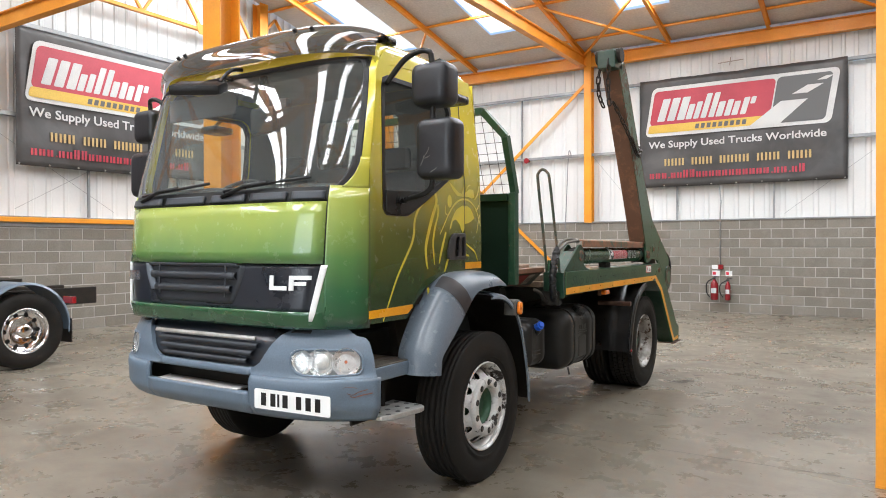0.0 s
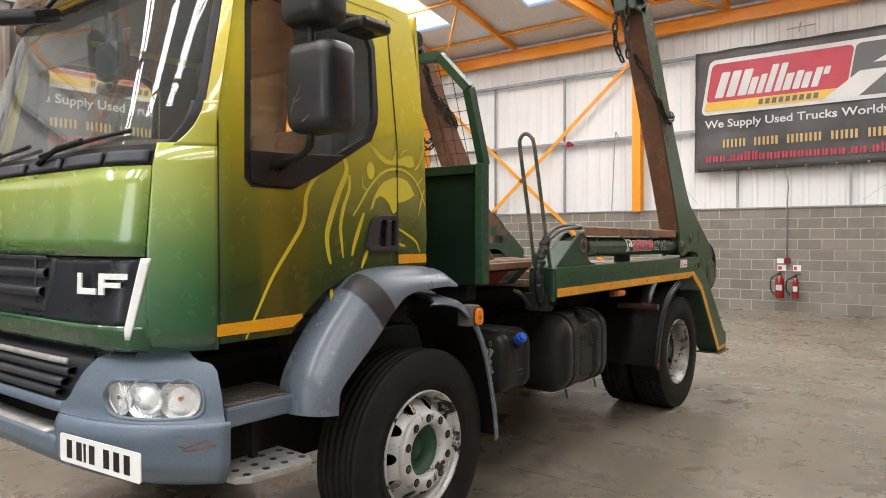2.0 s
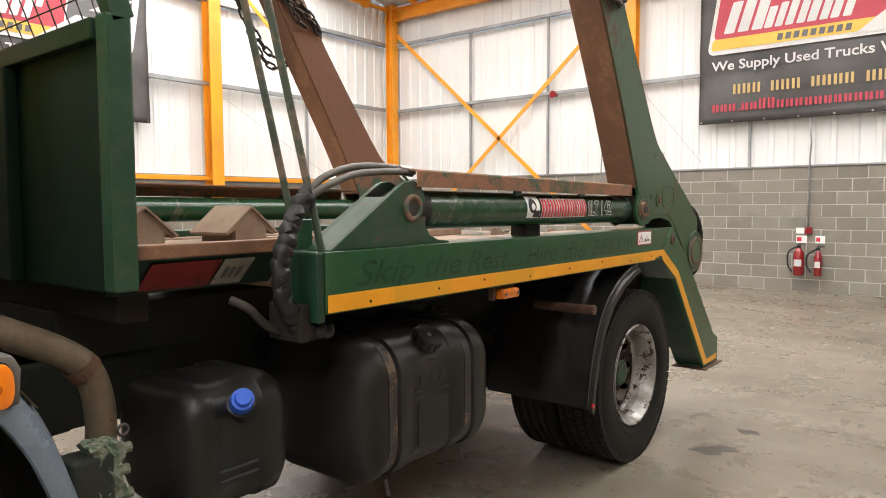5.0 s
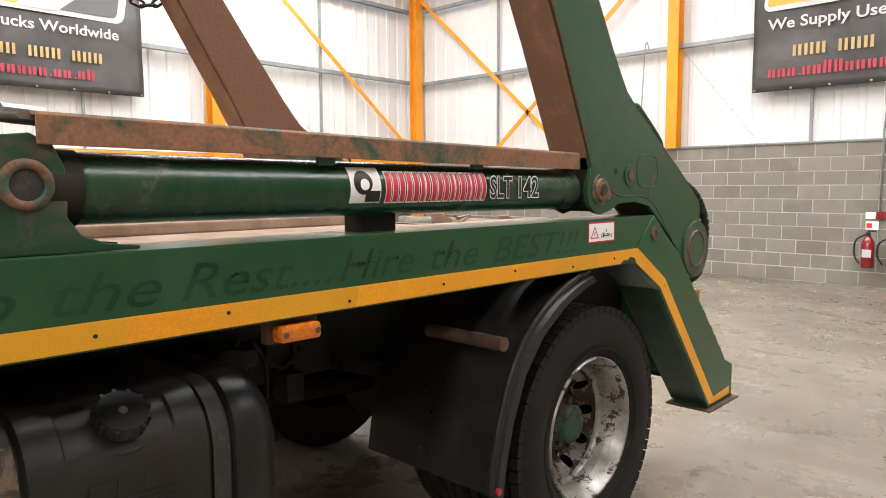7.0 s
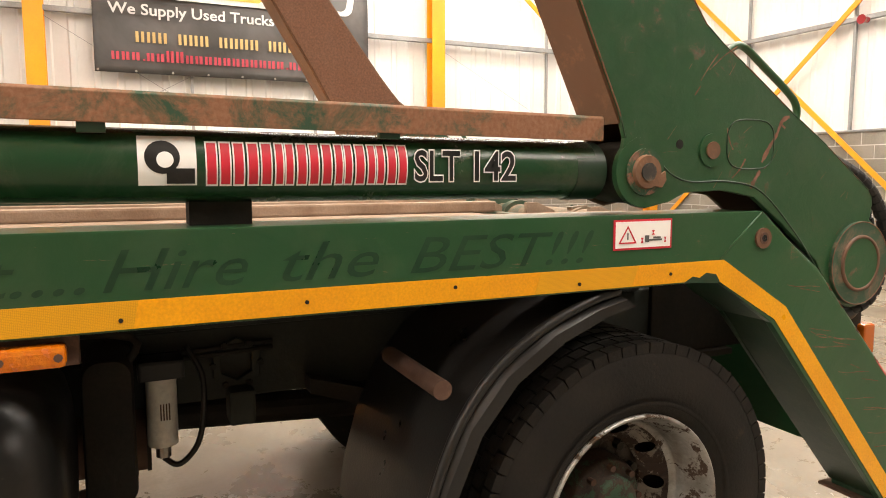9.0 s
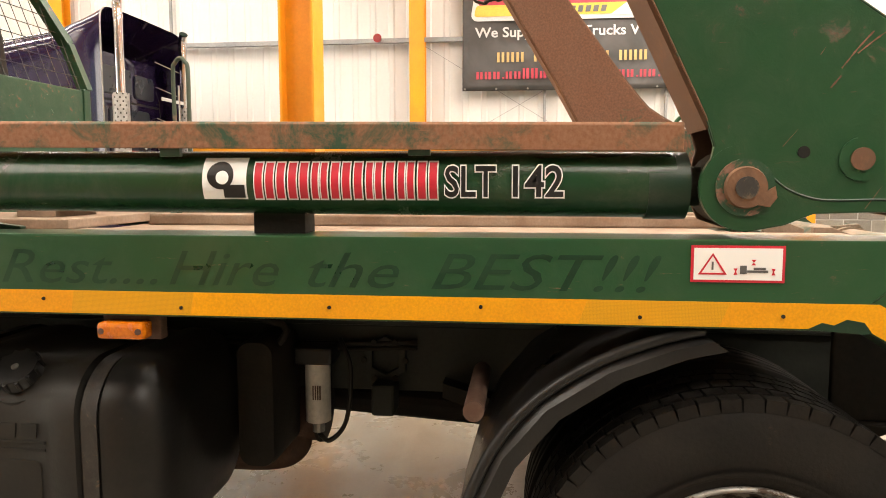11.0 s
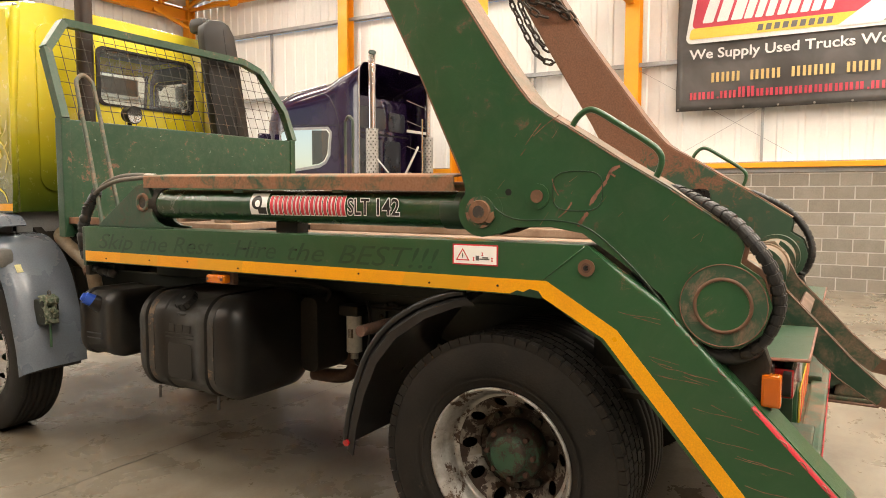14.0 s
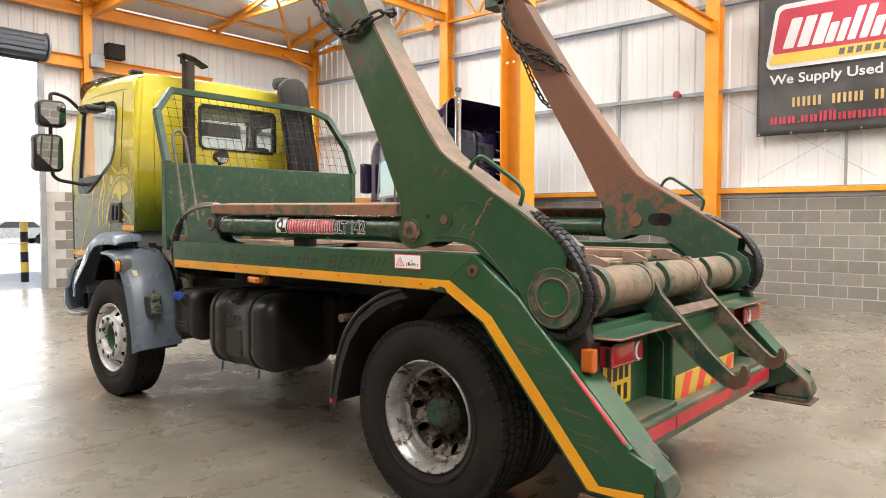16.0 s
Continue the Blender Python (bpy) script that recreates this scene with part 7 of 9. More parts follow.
for x, y, z in ((1.11, 0.882, 0.92), (1.10, 0.88, 0.86), (1.11, 0.882, 0.80)):
    part("valve_port", Form().rod((x, y - 0.03, z), (x, y + 0.018, z), 0.014, 12), M_MUD, TRUCK)
part("valve_eye", Form().tube([(1.11, 0.882 + 0.014 * math.cos(a), 0.968 + 0.014 * math.sin(a)) for a in [math.pi * k / 6 for k in range(12)]], 0.0045, 6, True), M_STRAP, TRUCK)
part("valve_drain", Form().rod((1.09, 0.85, 0.62), (1.09, 0.85, 0.77), 0.008, 8), M_HUB_GREEN, TRUCK)
fl = part("fuel_filter", Form().rod((0.47, 2.755, 0.69), (0.47, 2.755, 0.90), 0.044, 18), M_FILTER, TRUCK, "white spin-on fuel filter", smooth=0.6)
part("head", Form().box(0.40, 0.53, 2.69, 2.82, 0.90, 0.96, 0.01), M_BLACK, fl)
part("drain", Form().rod((0.47, 2.755, 0.65), (0.47, 2.755, 0.69), 0.022, 12), M_STEEL, fl)
part("hose", Form().tube(smooth_path([(0.47, 2.755, 0.645), (0.49, 2.80, 0.625), (0.49, 2.86, 0.70), (0.48, 2.875, 0.88), (0.45, 2.83, 0.98)]), 0.009, 6), M_BLACK, fl)
g = Form()
for i in range(4):
    g.box(0.510, 0.5155, 2.748 + i * 0.008, 2.752 + i * 0.008, 0.775, 0.825)
part("print_bar", g, M_LABEL_BROWN, fl)
for s in (1, -1):
    part("stub_bar", Form().rod((s * 0.85, 3.352, 0.99), (s * 1.212, 3.352, 0.99), 0.025, 14), M_RUST_DARK, TRUCK, smooth=0.6)
    # rear mudguard: quarter arch with a rolled outer edge
    arc = [(3.865, 1.193), (3.78, 1.174), (3.64, 1.118), (3.50, 1.025), (3.40, 0.905), (3.333, 0.755), (3.29, 0.60), (3.272, 0.48)]
    f = Form()
    f.grid([[(s * 0.58, y, z), (s * 1.16, y, z), (s * 1.21, y, z - 0.004), (s * 1.232, y + 0.02, z - 0.02), (s * 1.232, y + 0.05, z - 0.04)] for y, z in arc])
    mg = part("mudguard", f.thick(0.008), M_BLACK, TRUCK, "black plastic rear mudguard", smooth=0.7)
    part("edge_bead", Form().tube(smooth_path([(s * 1.218, y, z + 0.004) for y, z in arc], 3), 0.014, 8), M_BLACK, mg)
    part("marker", Form().rod((s * 1.232, 3.292, 0.495), (s * 1.243, 3.292, 0.495), 0.014, 10), M_RED_LENS, mg)
    f = Form()
    f.grid([[(s * 0.58, 3.24, 0.44), (s * 1.16, 3.34, 0.44)], [(s * 0.58, 3.24, 1.15), (s * 1.16, 3.34, 1.15)]])

# spring hangers and brake chambers behind the rear wheel
for s in (1, -1):
    part("leaf_spring", Form().plate([(3.2, 0.80), (3.6, 0.66), (3.99, 0.62), (4.4, 0.66), (4.75, 0.78), (4.75, 0.82), (4.4, 0.72), (3.99, 0.70), (3.6, 0.73), (3.2, 0.85)], s * 0.44, s * 0.52, "x"), M_CHASSIS, TRUCK)
    part("spring_hanger", Form().box(s * 0.40, s * 0.55, 4.68, 4.80, 0.55, 0.85, 0.01), M_CHASSIS, TRUCK)

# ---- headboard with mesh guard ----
# front skin and ribs carry the shade behind the cab in their colour
part("headboard_front_skin", Form().box(-0.97, 0.97, 0.926, 0.929, 1.31, 2.0), M_SHADE_SOOT_GREEN, TRUCK)
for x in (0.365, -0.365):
    part("headboard_rib", Form().box(x - 0.045, x + 0.045, 0.885, 0.9255, 1.31, 1.985, 0.006), M_SHADE_SOOT_GREEN, TRUCK)
part("headboard_rail", Form().box(-0.98, 0.98, 0.895, 0.9255, 1.987, 2.045, 0.006), M_GREEN_DARK, TRUCK)
HB = part("headboard", Form().plate([(-1.03, 1.33), (1.03, 1.33), (1.03, 2.04), (-1.03, 2.04)], 0.93, 0.965, "y", bev=0.006), M_GREEN_WORN, TRUCK, "scratched green steel headboard behind the cab")
for s in (1, -1):
    part("side_post", Form().box(s * 0.985, s * 1.045, 0.905, 0.975, 1.315, 2.05, 0.008), M_GREEN_WORN, HB)


chips = random.Random(77)
for i in range(90):
    x, z = chips.uniform(-0.95, 0.98), 1.46 + 0.55 * chips.random() ** 0.7
    a, L = chips.uniform(-0.9, 0.9), chips.choice((0.004, 0.006, 0.01, 0.014, 0.03))
    w = chips.uniform(0.0015, 0.005) if L < 0.02 else 0.0016
    part("paint_chip", Form().ribbon([(x, 0.9655, z), (x + L * 0.5 * math.cos(a) + chips.uniform(-0.002, 0.002), 0.9655, z + L * 0.5 * math.sin(a)), (x + L * math.cos(a), 0.9655, z + L * math.sin(a))], [w * 0.5, w, w * 0.3], (0, 1, 0), 0.0006), M_EDGE if i % 3 else M_CHIP, HB)


def guard(x, z):
    return Vector((x, 0.955 - 0.36 * (z - 2.04), z))


rim = [guard(1.02, 2.04), guard(1.02, 2.48), guard(0.86, 2.68), guard(-0.68, 2.68), guard(-0.86, 2.62), guard(-1.02, 2.30), guard(-1.03, 2.04)]
for a, b in zip(rim, rim[1:]):
    f = Form()
    flat_bar(f, a, b, 0.05, 0.06, (0, 1, 0))
    part("guard_frame", f, M_GREEN_WORN, HB)


def guard_top(x):
    return float(np.interp(x, [-1.03, -1.02, -0.86, -0.68, 0.86, 1.02], [2.04, 2.30, 2.62, 2.68, 2.68, 2.48]))


mesh = Form()
for i in range(25):
    x = -0.98 + i * 0.0825
    mesh.rod(guard(x, 2.04), guard(x, guard_top(x)), 0.0024, 5)
for j in range(1, 8):
    z = 2.04 + j * 0.08
    xs = [x / 50 for x in range(-52, 53) if guard_top(x / 50) > z]
    if xs:
        mesh.rod(guard(xs[0], z), guard(xs[-1], z), 0.0024, 5)
part("wire_mesh", mesh, M_STRAP, HB, "welded wire mesh guard")
wl = part("work_lamp", Form().rod((0.42, 0.715, 2.14), (0.42, 0.745, 2.137), 0.028, 22, 0.054).rod((0.42, 0.745, 2.137), (0.42, 0.82, 2.13), 0.054, 22, 0.063), M_BLACK, TRUCK, "round black work lamp", smooth=0.9)
part("lens", Form().rod((0.42, 0.82, 2.13), (0.42, 0.826, 2.13), 0.055, 18), M_LENS, wl)
part("reflector", Form().rod((0.42, 0.80, 2.13), (0.42, 0.8195, 2.13), 0.054, 18), M_REFLECTOR, wl)
part("lamp_bracket", Form().box(0.412, 0.428, 0.75, 0.78, 1.99, 2.085), M_CHASSIS, wl)
st = part("stack_pipe", Form().rod((0.565, 0.50, 1.4), (0.565, 0.50, 3.0), 0.056, 18), M_STACK, TRUCK, "sooty black vertical exhaust stack with rain flap", smooth=0.6)
part("flap", Form().plate([(0.64, 3.050), (0.64, 3.066), (0.53, 3.045), (0.40, 2.985), (0.395, 2.970), (0.53, 3.028)], 0.44, 0.56, "y", bev=0.003), M_CHASSIS, st)
part("flap_hinge", Form().box(0.60, 0.635, 0.48, 0.52, 2.98, 3.055, 0.004), M_CHASSIS, st)
sn = part("air_intake", Form().plate([(-0.55, 1.5), (-0.90, 1.5), (-0.832, 2.10), (-0.715, 2.78), (-0.685, 2.90), (-0.63, 2.98), (-0.55, 3.005), (-0.42, 2.985), (-0.365, 2.93), (-0.355, 2.84), (-0.47, 2.10)], 0.56, 0.65, "y", bev=0.03), M_INTAKE, TRUCK, "smooth black moulded air intake snorkel", smooth=0.7)
part("mould_seam", Form().tube([(-0.76, 0.651, 1.55), (-0.70, 0.651, 2.1), (-0.585, 0.651, 2.75), (-0.56, 0.649, 2.93)], 0.004, 6), M_BLACK, sn)
part("intake_hood", Form().box(-0.655, -0.37, 0.44, 0.62, 2.88, 3.01, 0.055), M_INTAKE, sn, smooth=0.9)

# ---- loader body ----
SIDE_PLATE = [(1.47, 1.205), (1.47, 1.40), (4.362, 1.40), (4.608, 1.206), (5.187, 0.6075), (5.30, 0.56), (5.30, 0.40), (5.00, 0.385), (4.42, 1.065), (4.20, 1.205)]
deck = part("deck", Form().box(-0.98, 0.98, 1.54, 4.30, 1.26, 1.31, 0.006), M_DECK, TRUCK, "dusty rusted steel deck")
for x in (-0.9, -0.55, 0.55, 0.9):
    part("deck_rail", Form().box(x - 0.05, x + 0.05, 1.60, 4.45, 1.31, 1.365, 0.01), M_DECK, deck)
for y in (4.36, 4.56):
    part("deck_cross_bar", Form().box(-0.96, 0.96, y - 0.03, y + 0.03, 1.255, 1.30, 0.006), M_TUBE, deck)
for x in (-0.72, -0.2, 0.3, 0.74):
    part("deck_end_lug", Form().plate([(4.44, 1.30), (4.60, 1.30), (4.60, 1.33), (4.50, 1.37), (4.44, 1.37)], x - 0.012, x + 0.012, "x", bev=0.002), M_DECK, deck)
for ym in (1.29, 1.74):
    house = [(ym - 0.075, 1.40), (ym + 0.075, 1.40), (ym + 0.075, 1.448), (ym + 0.115, 1.428), (ym + 0.118, 1.436), (ym, 1.535), (ym - 0.118, 1.436), (ym - 0.115, 1.428), (ym - 0.075, 1.448)]
    wd = part("timber_wedge", Form().plate(house, 0.25, 0.49, "x", bev=0.003), M_WEDGE, TRUCK, "small house-shaped timber block on the deck")
    for e in (-1, 1):
        part("roof_board", Form().plate([(ym, 1.537), (ym, 1.547), (ym + e * 0.124, 1.441), (ym + e * 0.121, 1.431)], 0.24, 0.50, "x"), M_WEDGE, wd)
part("wedge_bearer", Form().box(0.10, 0.62, 1.05, 1.95, 1.365, 1.40, 0.006), M_DECK, TRUCK)
part("front_cross_channel", Form().box(-0.86, 0.86, 1.0, 1.10, 1.20, 1.30, 0.008), M_CHASSIS, TRUCK)
part("front_plank", Form().box(-0.93, 0.93, 0.98, 1.50, 1.345, 1.365, 0.005), M_DECK, TRUCK)
for s in (1, -1):
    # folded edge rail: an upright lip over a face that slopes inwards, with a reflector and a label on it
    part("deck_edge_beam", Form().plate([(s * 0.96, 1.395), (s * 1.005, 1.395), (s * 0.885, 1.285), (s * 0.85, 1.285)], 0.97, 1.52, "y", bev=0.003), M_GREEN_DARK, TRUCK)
    part("edge_beam_cap", Form().box(s * 0.955, s * 1.02, 0.965, 1.53, 1.396, 1.437, 0.005), M_RUST, TRUCK)
    lean = Vector((s * 0.120, 0, 0.110)).normalized()
    for nm, ya, yb, mt in (("red_reflector", 1.035, 1.265, M_DIRTY_RED), ("white_label", 1.275, 1.385, M_DIRTY_LABEL)):
        pl = facing((s * 0.903 + s * 0.003, ya if s > 0 else yb, 1.2975), (0, s, 0), lean)
        tag = part(nm, Form().plate(rounded(0, yb - ya, 0.0, 0.125, 0.004, 2), 0, 0.003, "z"), mt, TRUCK, at=pl)
        if nm == "white_label":
            for i in range(3):
                part("print_bar", Form().box(0.022 + 0.024 * i, 0.038 + 0.024 * i, 0.035, 0.085, 0.003, 0.004), M_BGREY, tag, "", pl)
    part("hose_clamp_plate", Form().box(s * 1.04, s * 1.20, 1.40, 1.44, 1.12, 1.24, 0.01), M_CHASSIS, TRUCK)
    sp = part("side_beam", Form().plate(SIDE_PLATE, s * 1.24, s * 1.215, "x", bev=0.003), M_GREEN, TRUCK, "glossy green side beam and stabiliser leg, scratched")
    part("top_flange", Form().plate([(s * 1.2145, 1.475), (s * 1.2145, 4.36), (s * 1.04, 4.36), (s * 1.04, 1.475)], 1.384, 1.398, "z", bev=0.003), M_GREEN, sp)
    f = Form()
    flat_bar(f, (s * 1.127, 4.365, 1.392), (s * 1.127, 4.62, 1.212), 0.174, 0.014, (0, 0, 1))
    flat_bar(f, (s * 1.127, 4.62, 1.212), (s * 1.127, 5.20, 0.613), 0.174, 0.014, (0, 0, 1))
    part("leg_flange", f, M_GREEN, sp)
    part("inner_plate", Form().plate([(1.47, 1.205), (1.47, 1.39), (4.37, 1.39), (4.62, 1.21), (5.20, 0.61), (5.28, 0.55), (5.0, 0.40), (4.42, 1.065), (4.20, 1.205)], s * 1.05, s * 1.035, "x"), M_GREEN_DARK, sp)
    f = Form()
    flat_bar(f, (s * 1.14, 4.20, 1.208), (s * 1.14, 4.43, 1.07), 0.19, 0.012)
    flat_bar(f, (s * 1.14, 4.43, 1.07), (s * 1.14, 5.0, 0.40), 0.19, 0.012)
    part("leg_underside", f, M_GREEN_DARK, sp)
    # stabiliser foot
    ft = part("stabiliser_foot", Form().box(s * 1.05, s * 1.235, 5.0, 5.32, 0.376, 0.40, 0.006), M_GRIME, TRUCK, "worn steel stabiliser foot plate")
    part("toe_block", Form().plate([(5.12, 0.40), (5.33, 0.40), (5.35, 0.44), (5.33, 0.51), (5.25, 0.585), (5.16, 0.66)], s * 1.06, s * 1.22, "x", bev=0.018), M_GRIME, ft)
    part("sole_plate", Form().box(s * 1.02, s * 1.262, 4.97, 5.35, 0.366, 0.377, 0.003), M_RUST_DARK, ft)
    # yellow edge marking
    edge = [(1.475, 1.21), (4.19, 1.21), (4.43, 1.075), (5.005, 0.40)]
    up = [(1.475, 1.265), (4.215, 1.265), (4.475, 1.11), (5.055, 0.43)]
    for i in range(3):
        nseg = 9 if i == 0 else 1
        for k in range(nseg):
            t0, t1 = k / nseg, (k + 1) / nseg
            lo0, lo1 = [tuple(np.array(edge[i]) + (np.array(edge[i + 1]) - np.array(edge[i])) * t) for t in (t0, t1)]
            hi0, hi1 = [tuple(np.array(up[i]) + (np.array(up[i + 1]) - np.array(up[i])) * t) for t in (t0, t1)]
            part("yellow_marking", Form().plate([lo0, lo1, hi1, hi0], s * (1.2405 + 0.0004 * (k % 2)), s * (1.2425 + 0.0004 * (k % 2)), "x"), M_YELLOW_DOT if i == 0 and k in (1, 3, 7) else M_YELLOW, sp, "amber reflective edge marking")
    part("yellow_marking", Form().plate([(5.005, 0.40), (5.055, 0.43), (5.26, 0.445), (5.26, 0.405)], s * 1.2405, s * 1.2425, "x"), M_YELLOW, sp)
    part("side_marker_lamp", Form().box(s * 1.20, s * 1.25, 2.445, 2.565, 1.147, 1.19, 0.012), M_MARKER, TRUCK, "orange side marker lamp")
    part("marker_base", Form().box(s * 1.17, s * 1.203, 2.435, 2.585, 1.14, 1.205, 0.004), M_RUST_DARK, TRUCK)
    for y in (2.458, 2.552):
        part("marker_screw", Form().rod((s * 1.245, y, 1.168), (s * 1.2515, y, 1.168), 0.008, 8), M_RUST_DARK, TRUCK)
    part("pin_boss", Form().rod((s * 1.238, 4.364, 1.321), (s * 1.248, 4.364, 1.321), 0.030, 20), M_RUST, sp, smooth=0.6)
    part("pin_hole", Form().rod((s * 1.248, 4.364, 1.321), (s * 1.2495, 4.364, 1.321), 0.0175, 14), M_RUST_DARK, sp)
    part("pin_bore", Form().rod((s * 1.2496, 4.364, 1.321), (s * 1.2502, 4.364, 1.321), 0.010, 12), M_BLACK, sp)
    part("weld_seam", Form().tube([(s * 1.2402, 4.355, 1.395), (s * 1.2402, 4.20, 1.268)], 0.0025, 6), M_GREEN, sp)
    # red marking on the back of the leg
    fold = [(s * 1.2222, 4.352, 1.3835), (s * 1.2222, 4.608, 1.206), (s * 1.2222, 5.187, 0.6075)]
    part("rounded_fold", Form().tube(fold, 0.018, 16), M_GREEN, sp, smooth=0.9)
    strip = []
    for k in range(9):
        d = 0.428 + 0.047 * k
        y, z = 4.608 + 0.695 * d, 1.206 - 0.719 * d
        strip.append([(s * (1.2222 + 0.0188 * math.cos(q)), y + 0.0188 * math.sin(q) * 0.719, z + 0.0188 * math.sin(q) * 0.695) for q in [radians(v) for v in (14, 32, 50, 68)]])
    part("red_marking", Form().grid(strip), M_RED_TAPE, sp)
    for k in range(7):
        d = 0.06 + 0.115 * k + 0.03 * math.sin(5 * k)
        path = []
        for i in range(4):
            q = radians(30 + 12 * math.sin(2.1 * i + k))
            y, z = 4.608 + 0.695 * (d + 0.012 * i), 1.206 - 0.719 * (d + 0.012 * i)
            path.append((s * (1.2222 + 0.0183 * math.cos(q)), y + 0.0183 * math.sin(q) * 0.719, z + 0.0183 * math.sin(q) * 0.695))
        part("edge_chip", Form().tube(path, 0.0022, 6), M_EDGE, sp)
    # dark brackets between wheel and leg, with a dark panel added as filler
    part("dark_filler_panel", Form().box(s * 0.86, s * 0.88, 4.28, 4.74, 0.89, 1.20, 0.006), M_CHASSIS, TRUCK)
    for z in (0.865, 0.778):
        part("guard_bar", Form().box(s * 0.84, s * 0.90, 4.26, 4.64, z, z + 0.022, 0.004), M_CHASSIS, TRUCK)
    part("guard_drop", Form().box(s * 0.86, s * 0.88, 4.56, 4.60, 0.69, 0.80, 0.004), M_CHASSIS, TRUCK)
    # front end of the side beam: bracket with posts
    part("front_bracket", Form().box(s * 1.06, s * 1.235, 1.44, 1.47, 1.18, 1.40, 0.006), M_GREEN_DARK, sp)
    # ram mounting bracket on the flange
    br = [(1.525, 1.40), (1.845, 1.606), (1.885, 1.628), (1.935, 1.634), (1.975, 1.612), (1.995, 1.57), (1.998, 1.52), (1.995, 1.47), (2.02, 1.435), (2.07, 1.415), (2.135, 1.408), (2.135, 1.40)]
    f = Form()
    flat_bar(f, (s * 1.133, 1.53, 1.396), (s * 1.133, 1.80, 1.570), 0.10, 0.012)
    part("bracket_web", f, M_GREEN_WORN, sp)
    part("bracket_stop", Form().plate([(1.50, 1.40), (1.56, 1.40), (1.56, 1.50), (1.50, 1.50)], s * 1.06, s * 1.075, "x", bev=0.004), M_GREEN, sp)
    for x in (1.178, 1.06):
        part("ram_bracket", Form().plate(br, s * x, s * (x + 0.022), "x", [circle(1.925, 1.535, 0.030)], bev=0.003), M_OILY, sp)
    part("pin_washer", Form().turned([(1.2, 0.050), (1.208, 0.048), (1.208, 0.031), (1.2, 0.030)], 28), M_RUST_GREEN, sp, "", Matrix.Translation((0, 1.925, 1.535)) if s > 0 else Matrix.Translation((0, 1.925, 1.535)) @ Matrix.Rotation(math.pi, 4, "Z"))
    part("ram_pin", Form().rod((s * 1.04, 1.925, 1.535), (s * 1.203, 1.925, 1.535), 0.030, 18), M_STRAP, sp, smooth=0.6)
    # lift ram and its cover
    ram = part("lift_ram", Form().rod((s * 1.125, 2.02, 1.528), (s * 1.125, 3.80, 1.517), 0.076, 32), M_RAM, TRUCK, "dark green hydraulic lift ram", smooth=0.6)
    part("ram_end", Form().rod((s * 1.125, 3.74, 1.515), (s * 1.125, 3.83, 1.515), 0.077, 28), M_GREEN_DARK, ram, smooth=0.6)
    part("ram_eye", Form().rod((s * 1.085, 1.925, 1.535), (s * 1.17, 1.925, 1.535), 0.062, 20), M_CHASSIS, ram, smooth=0.6)
    part("ram_collar", Form().rod((s * 1.125, 1.96, 1.530), (s * 1.125, 2.03, 1.528), 0.0795, 30), M_CHASSIS, ram, smooth=0.6)
    part("ram_rod", Form().rod((s * 1.125, 3.82, 1.515), (s * 1.125, 3.94, 1.512), 0.045, 18), M_CHASSIS, ram, smooth=0.6)
    part("rod_clevis", Form().rod((s * 1.065, 3.936, 1.512), (s * 1.203, 3.936, 1.512), 0.085, 24), M_CHASSIS, ram, smooth=0.6)
    f = Form().plate([(s * 1.202, 1.591), (s * 1.21, 1.591), (s * 1.2105, 1.648), (s * 1.206, 1.654), (s * 1.05, 1.667), (s * 1.05, 1.659), (s * 1.202, 1.646)], 1.945, 3.81, "y", bev=0.002)
    for v in f.bm.verts:
        v.co.z += 0.021 * (3.81 - v.co.y) / 1.865
    cv = part("ram_cover", f, M_COVER, TRUCK, "rusty folded steel cover above the ram")
    for y in (2.6, 3.2):
        part("cover_clip", Form().box(s * 1.19, s * 1.204, y, y + 0.05, 1.585, 1.62), M_GREEN_DARK, cv)
    part("ram_rest", Form().box(s * 1.05, s * 1.13, 2.80, 2.93, 1.398, 1.455), M_CHASSIS, TRUCK)
    # hand rail loop beside the bracket
    if s > 0:
        part("grab_loop", Form().tube(smooth_path([(s * 1.165, 1.55, 1.20), (s * 1.163, 1.515, 1.42), (s * 1.16, 1.42, 1.80), (s * 1.158, 1.325, 2.17), (s * 1.145, 1.308, 2.235), (s * 1.105, 1.302, 2.262), (s * 1.065, 1.308, 2.235), (s * 1.052, 1.325, 2.17), (s * 1.05, 1.42, 1.80), (s * 1.045, 1.515, 1.42), (s * 1.045, 1.55, 1.20)], 6), 0.0125, 8), M_LOOP, TRUCK, "slim bent tube grab loop, paint worn to bare metal")
    else:
        part("grab_loop", Form().tube(smooth_path([(-1.20, 1.405, 1.20), (-1.20, 1.402, 1.8), (-1.20, 1.40, 2.16), (-1.195, 1.417, 2.22), (-1.18, 1.455, 2.245), (-1.17, 1.492, 2.22), (-1.165, 1.51, 2.16), (-1.165, 1.507, 1.8), (-1.165, 1.505, 1.20)], 6), 0.0125, 8), M_LOOP, TRUCK, "slim bent tube grab loop, paint worn to bare metal")
    # hoses: from under the deck in a taped bundle, then two bare ones over to the ram's front end
    bundle = smooth_path([(s * 1.13, 1.56, 1.135), (s * 1.15, 1.47, 1.15), (s * 1.165, 1.395, 1.20), (s * 1.172, 1.352, 1.28), (s * 1.172, 1.350, 1.37), (s * 1.17, 1.385, 1.46), (s * 1.165, 1.425, 1.53), (s * 1.16, 1.47, 1.585)], 6)
    fine = smooth_path(bundle, 3)
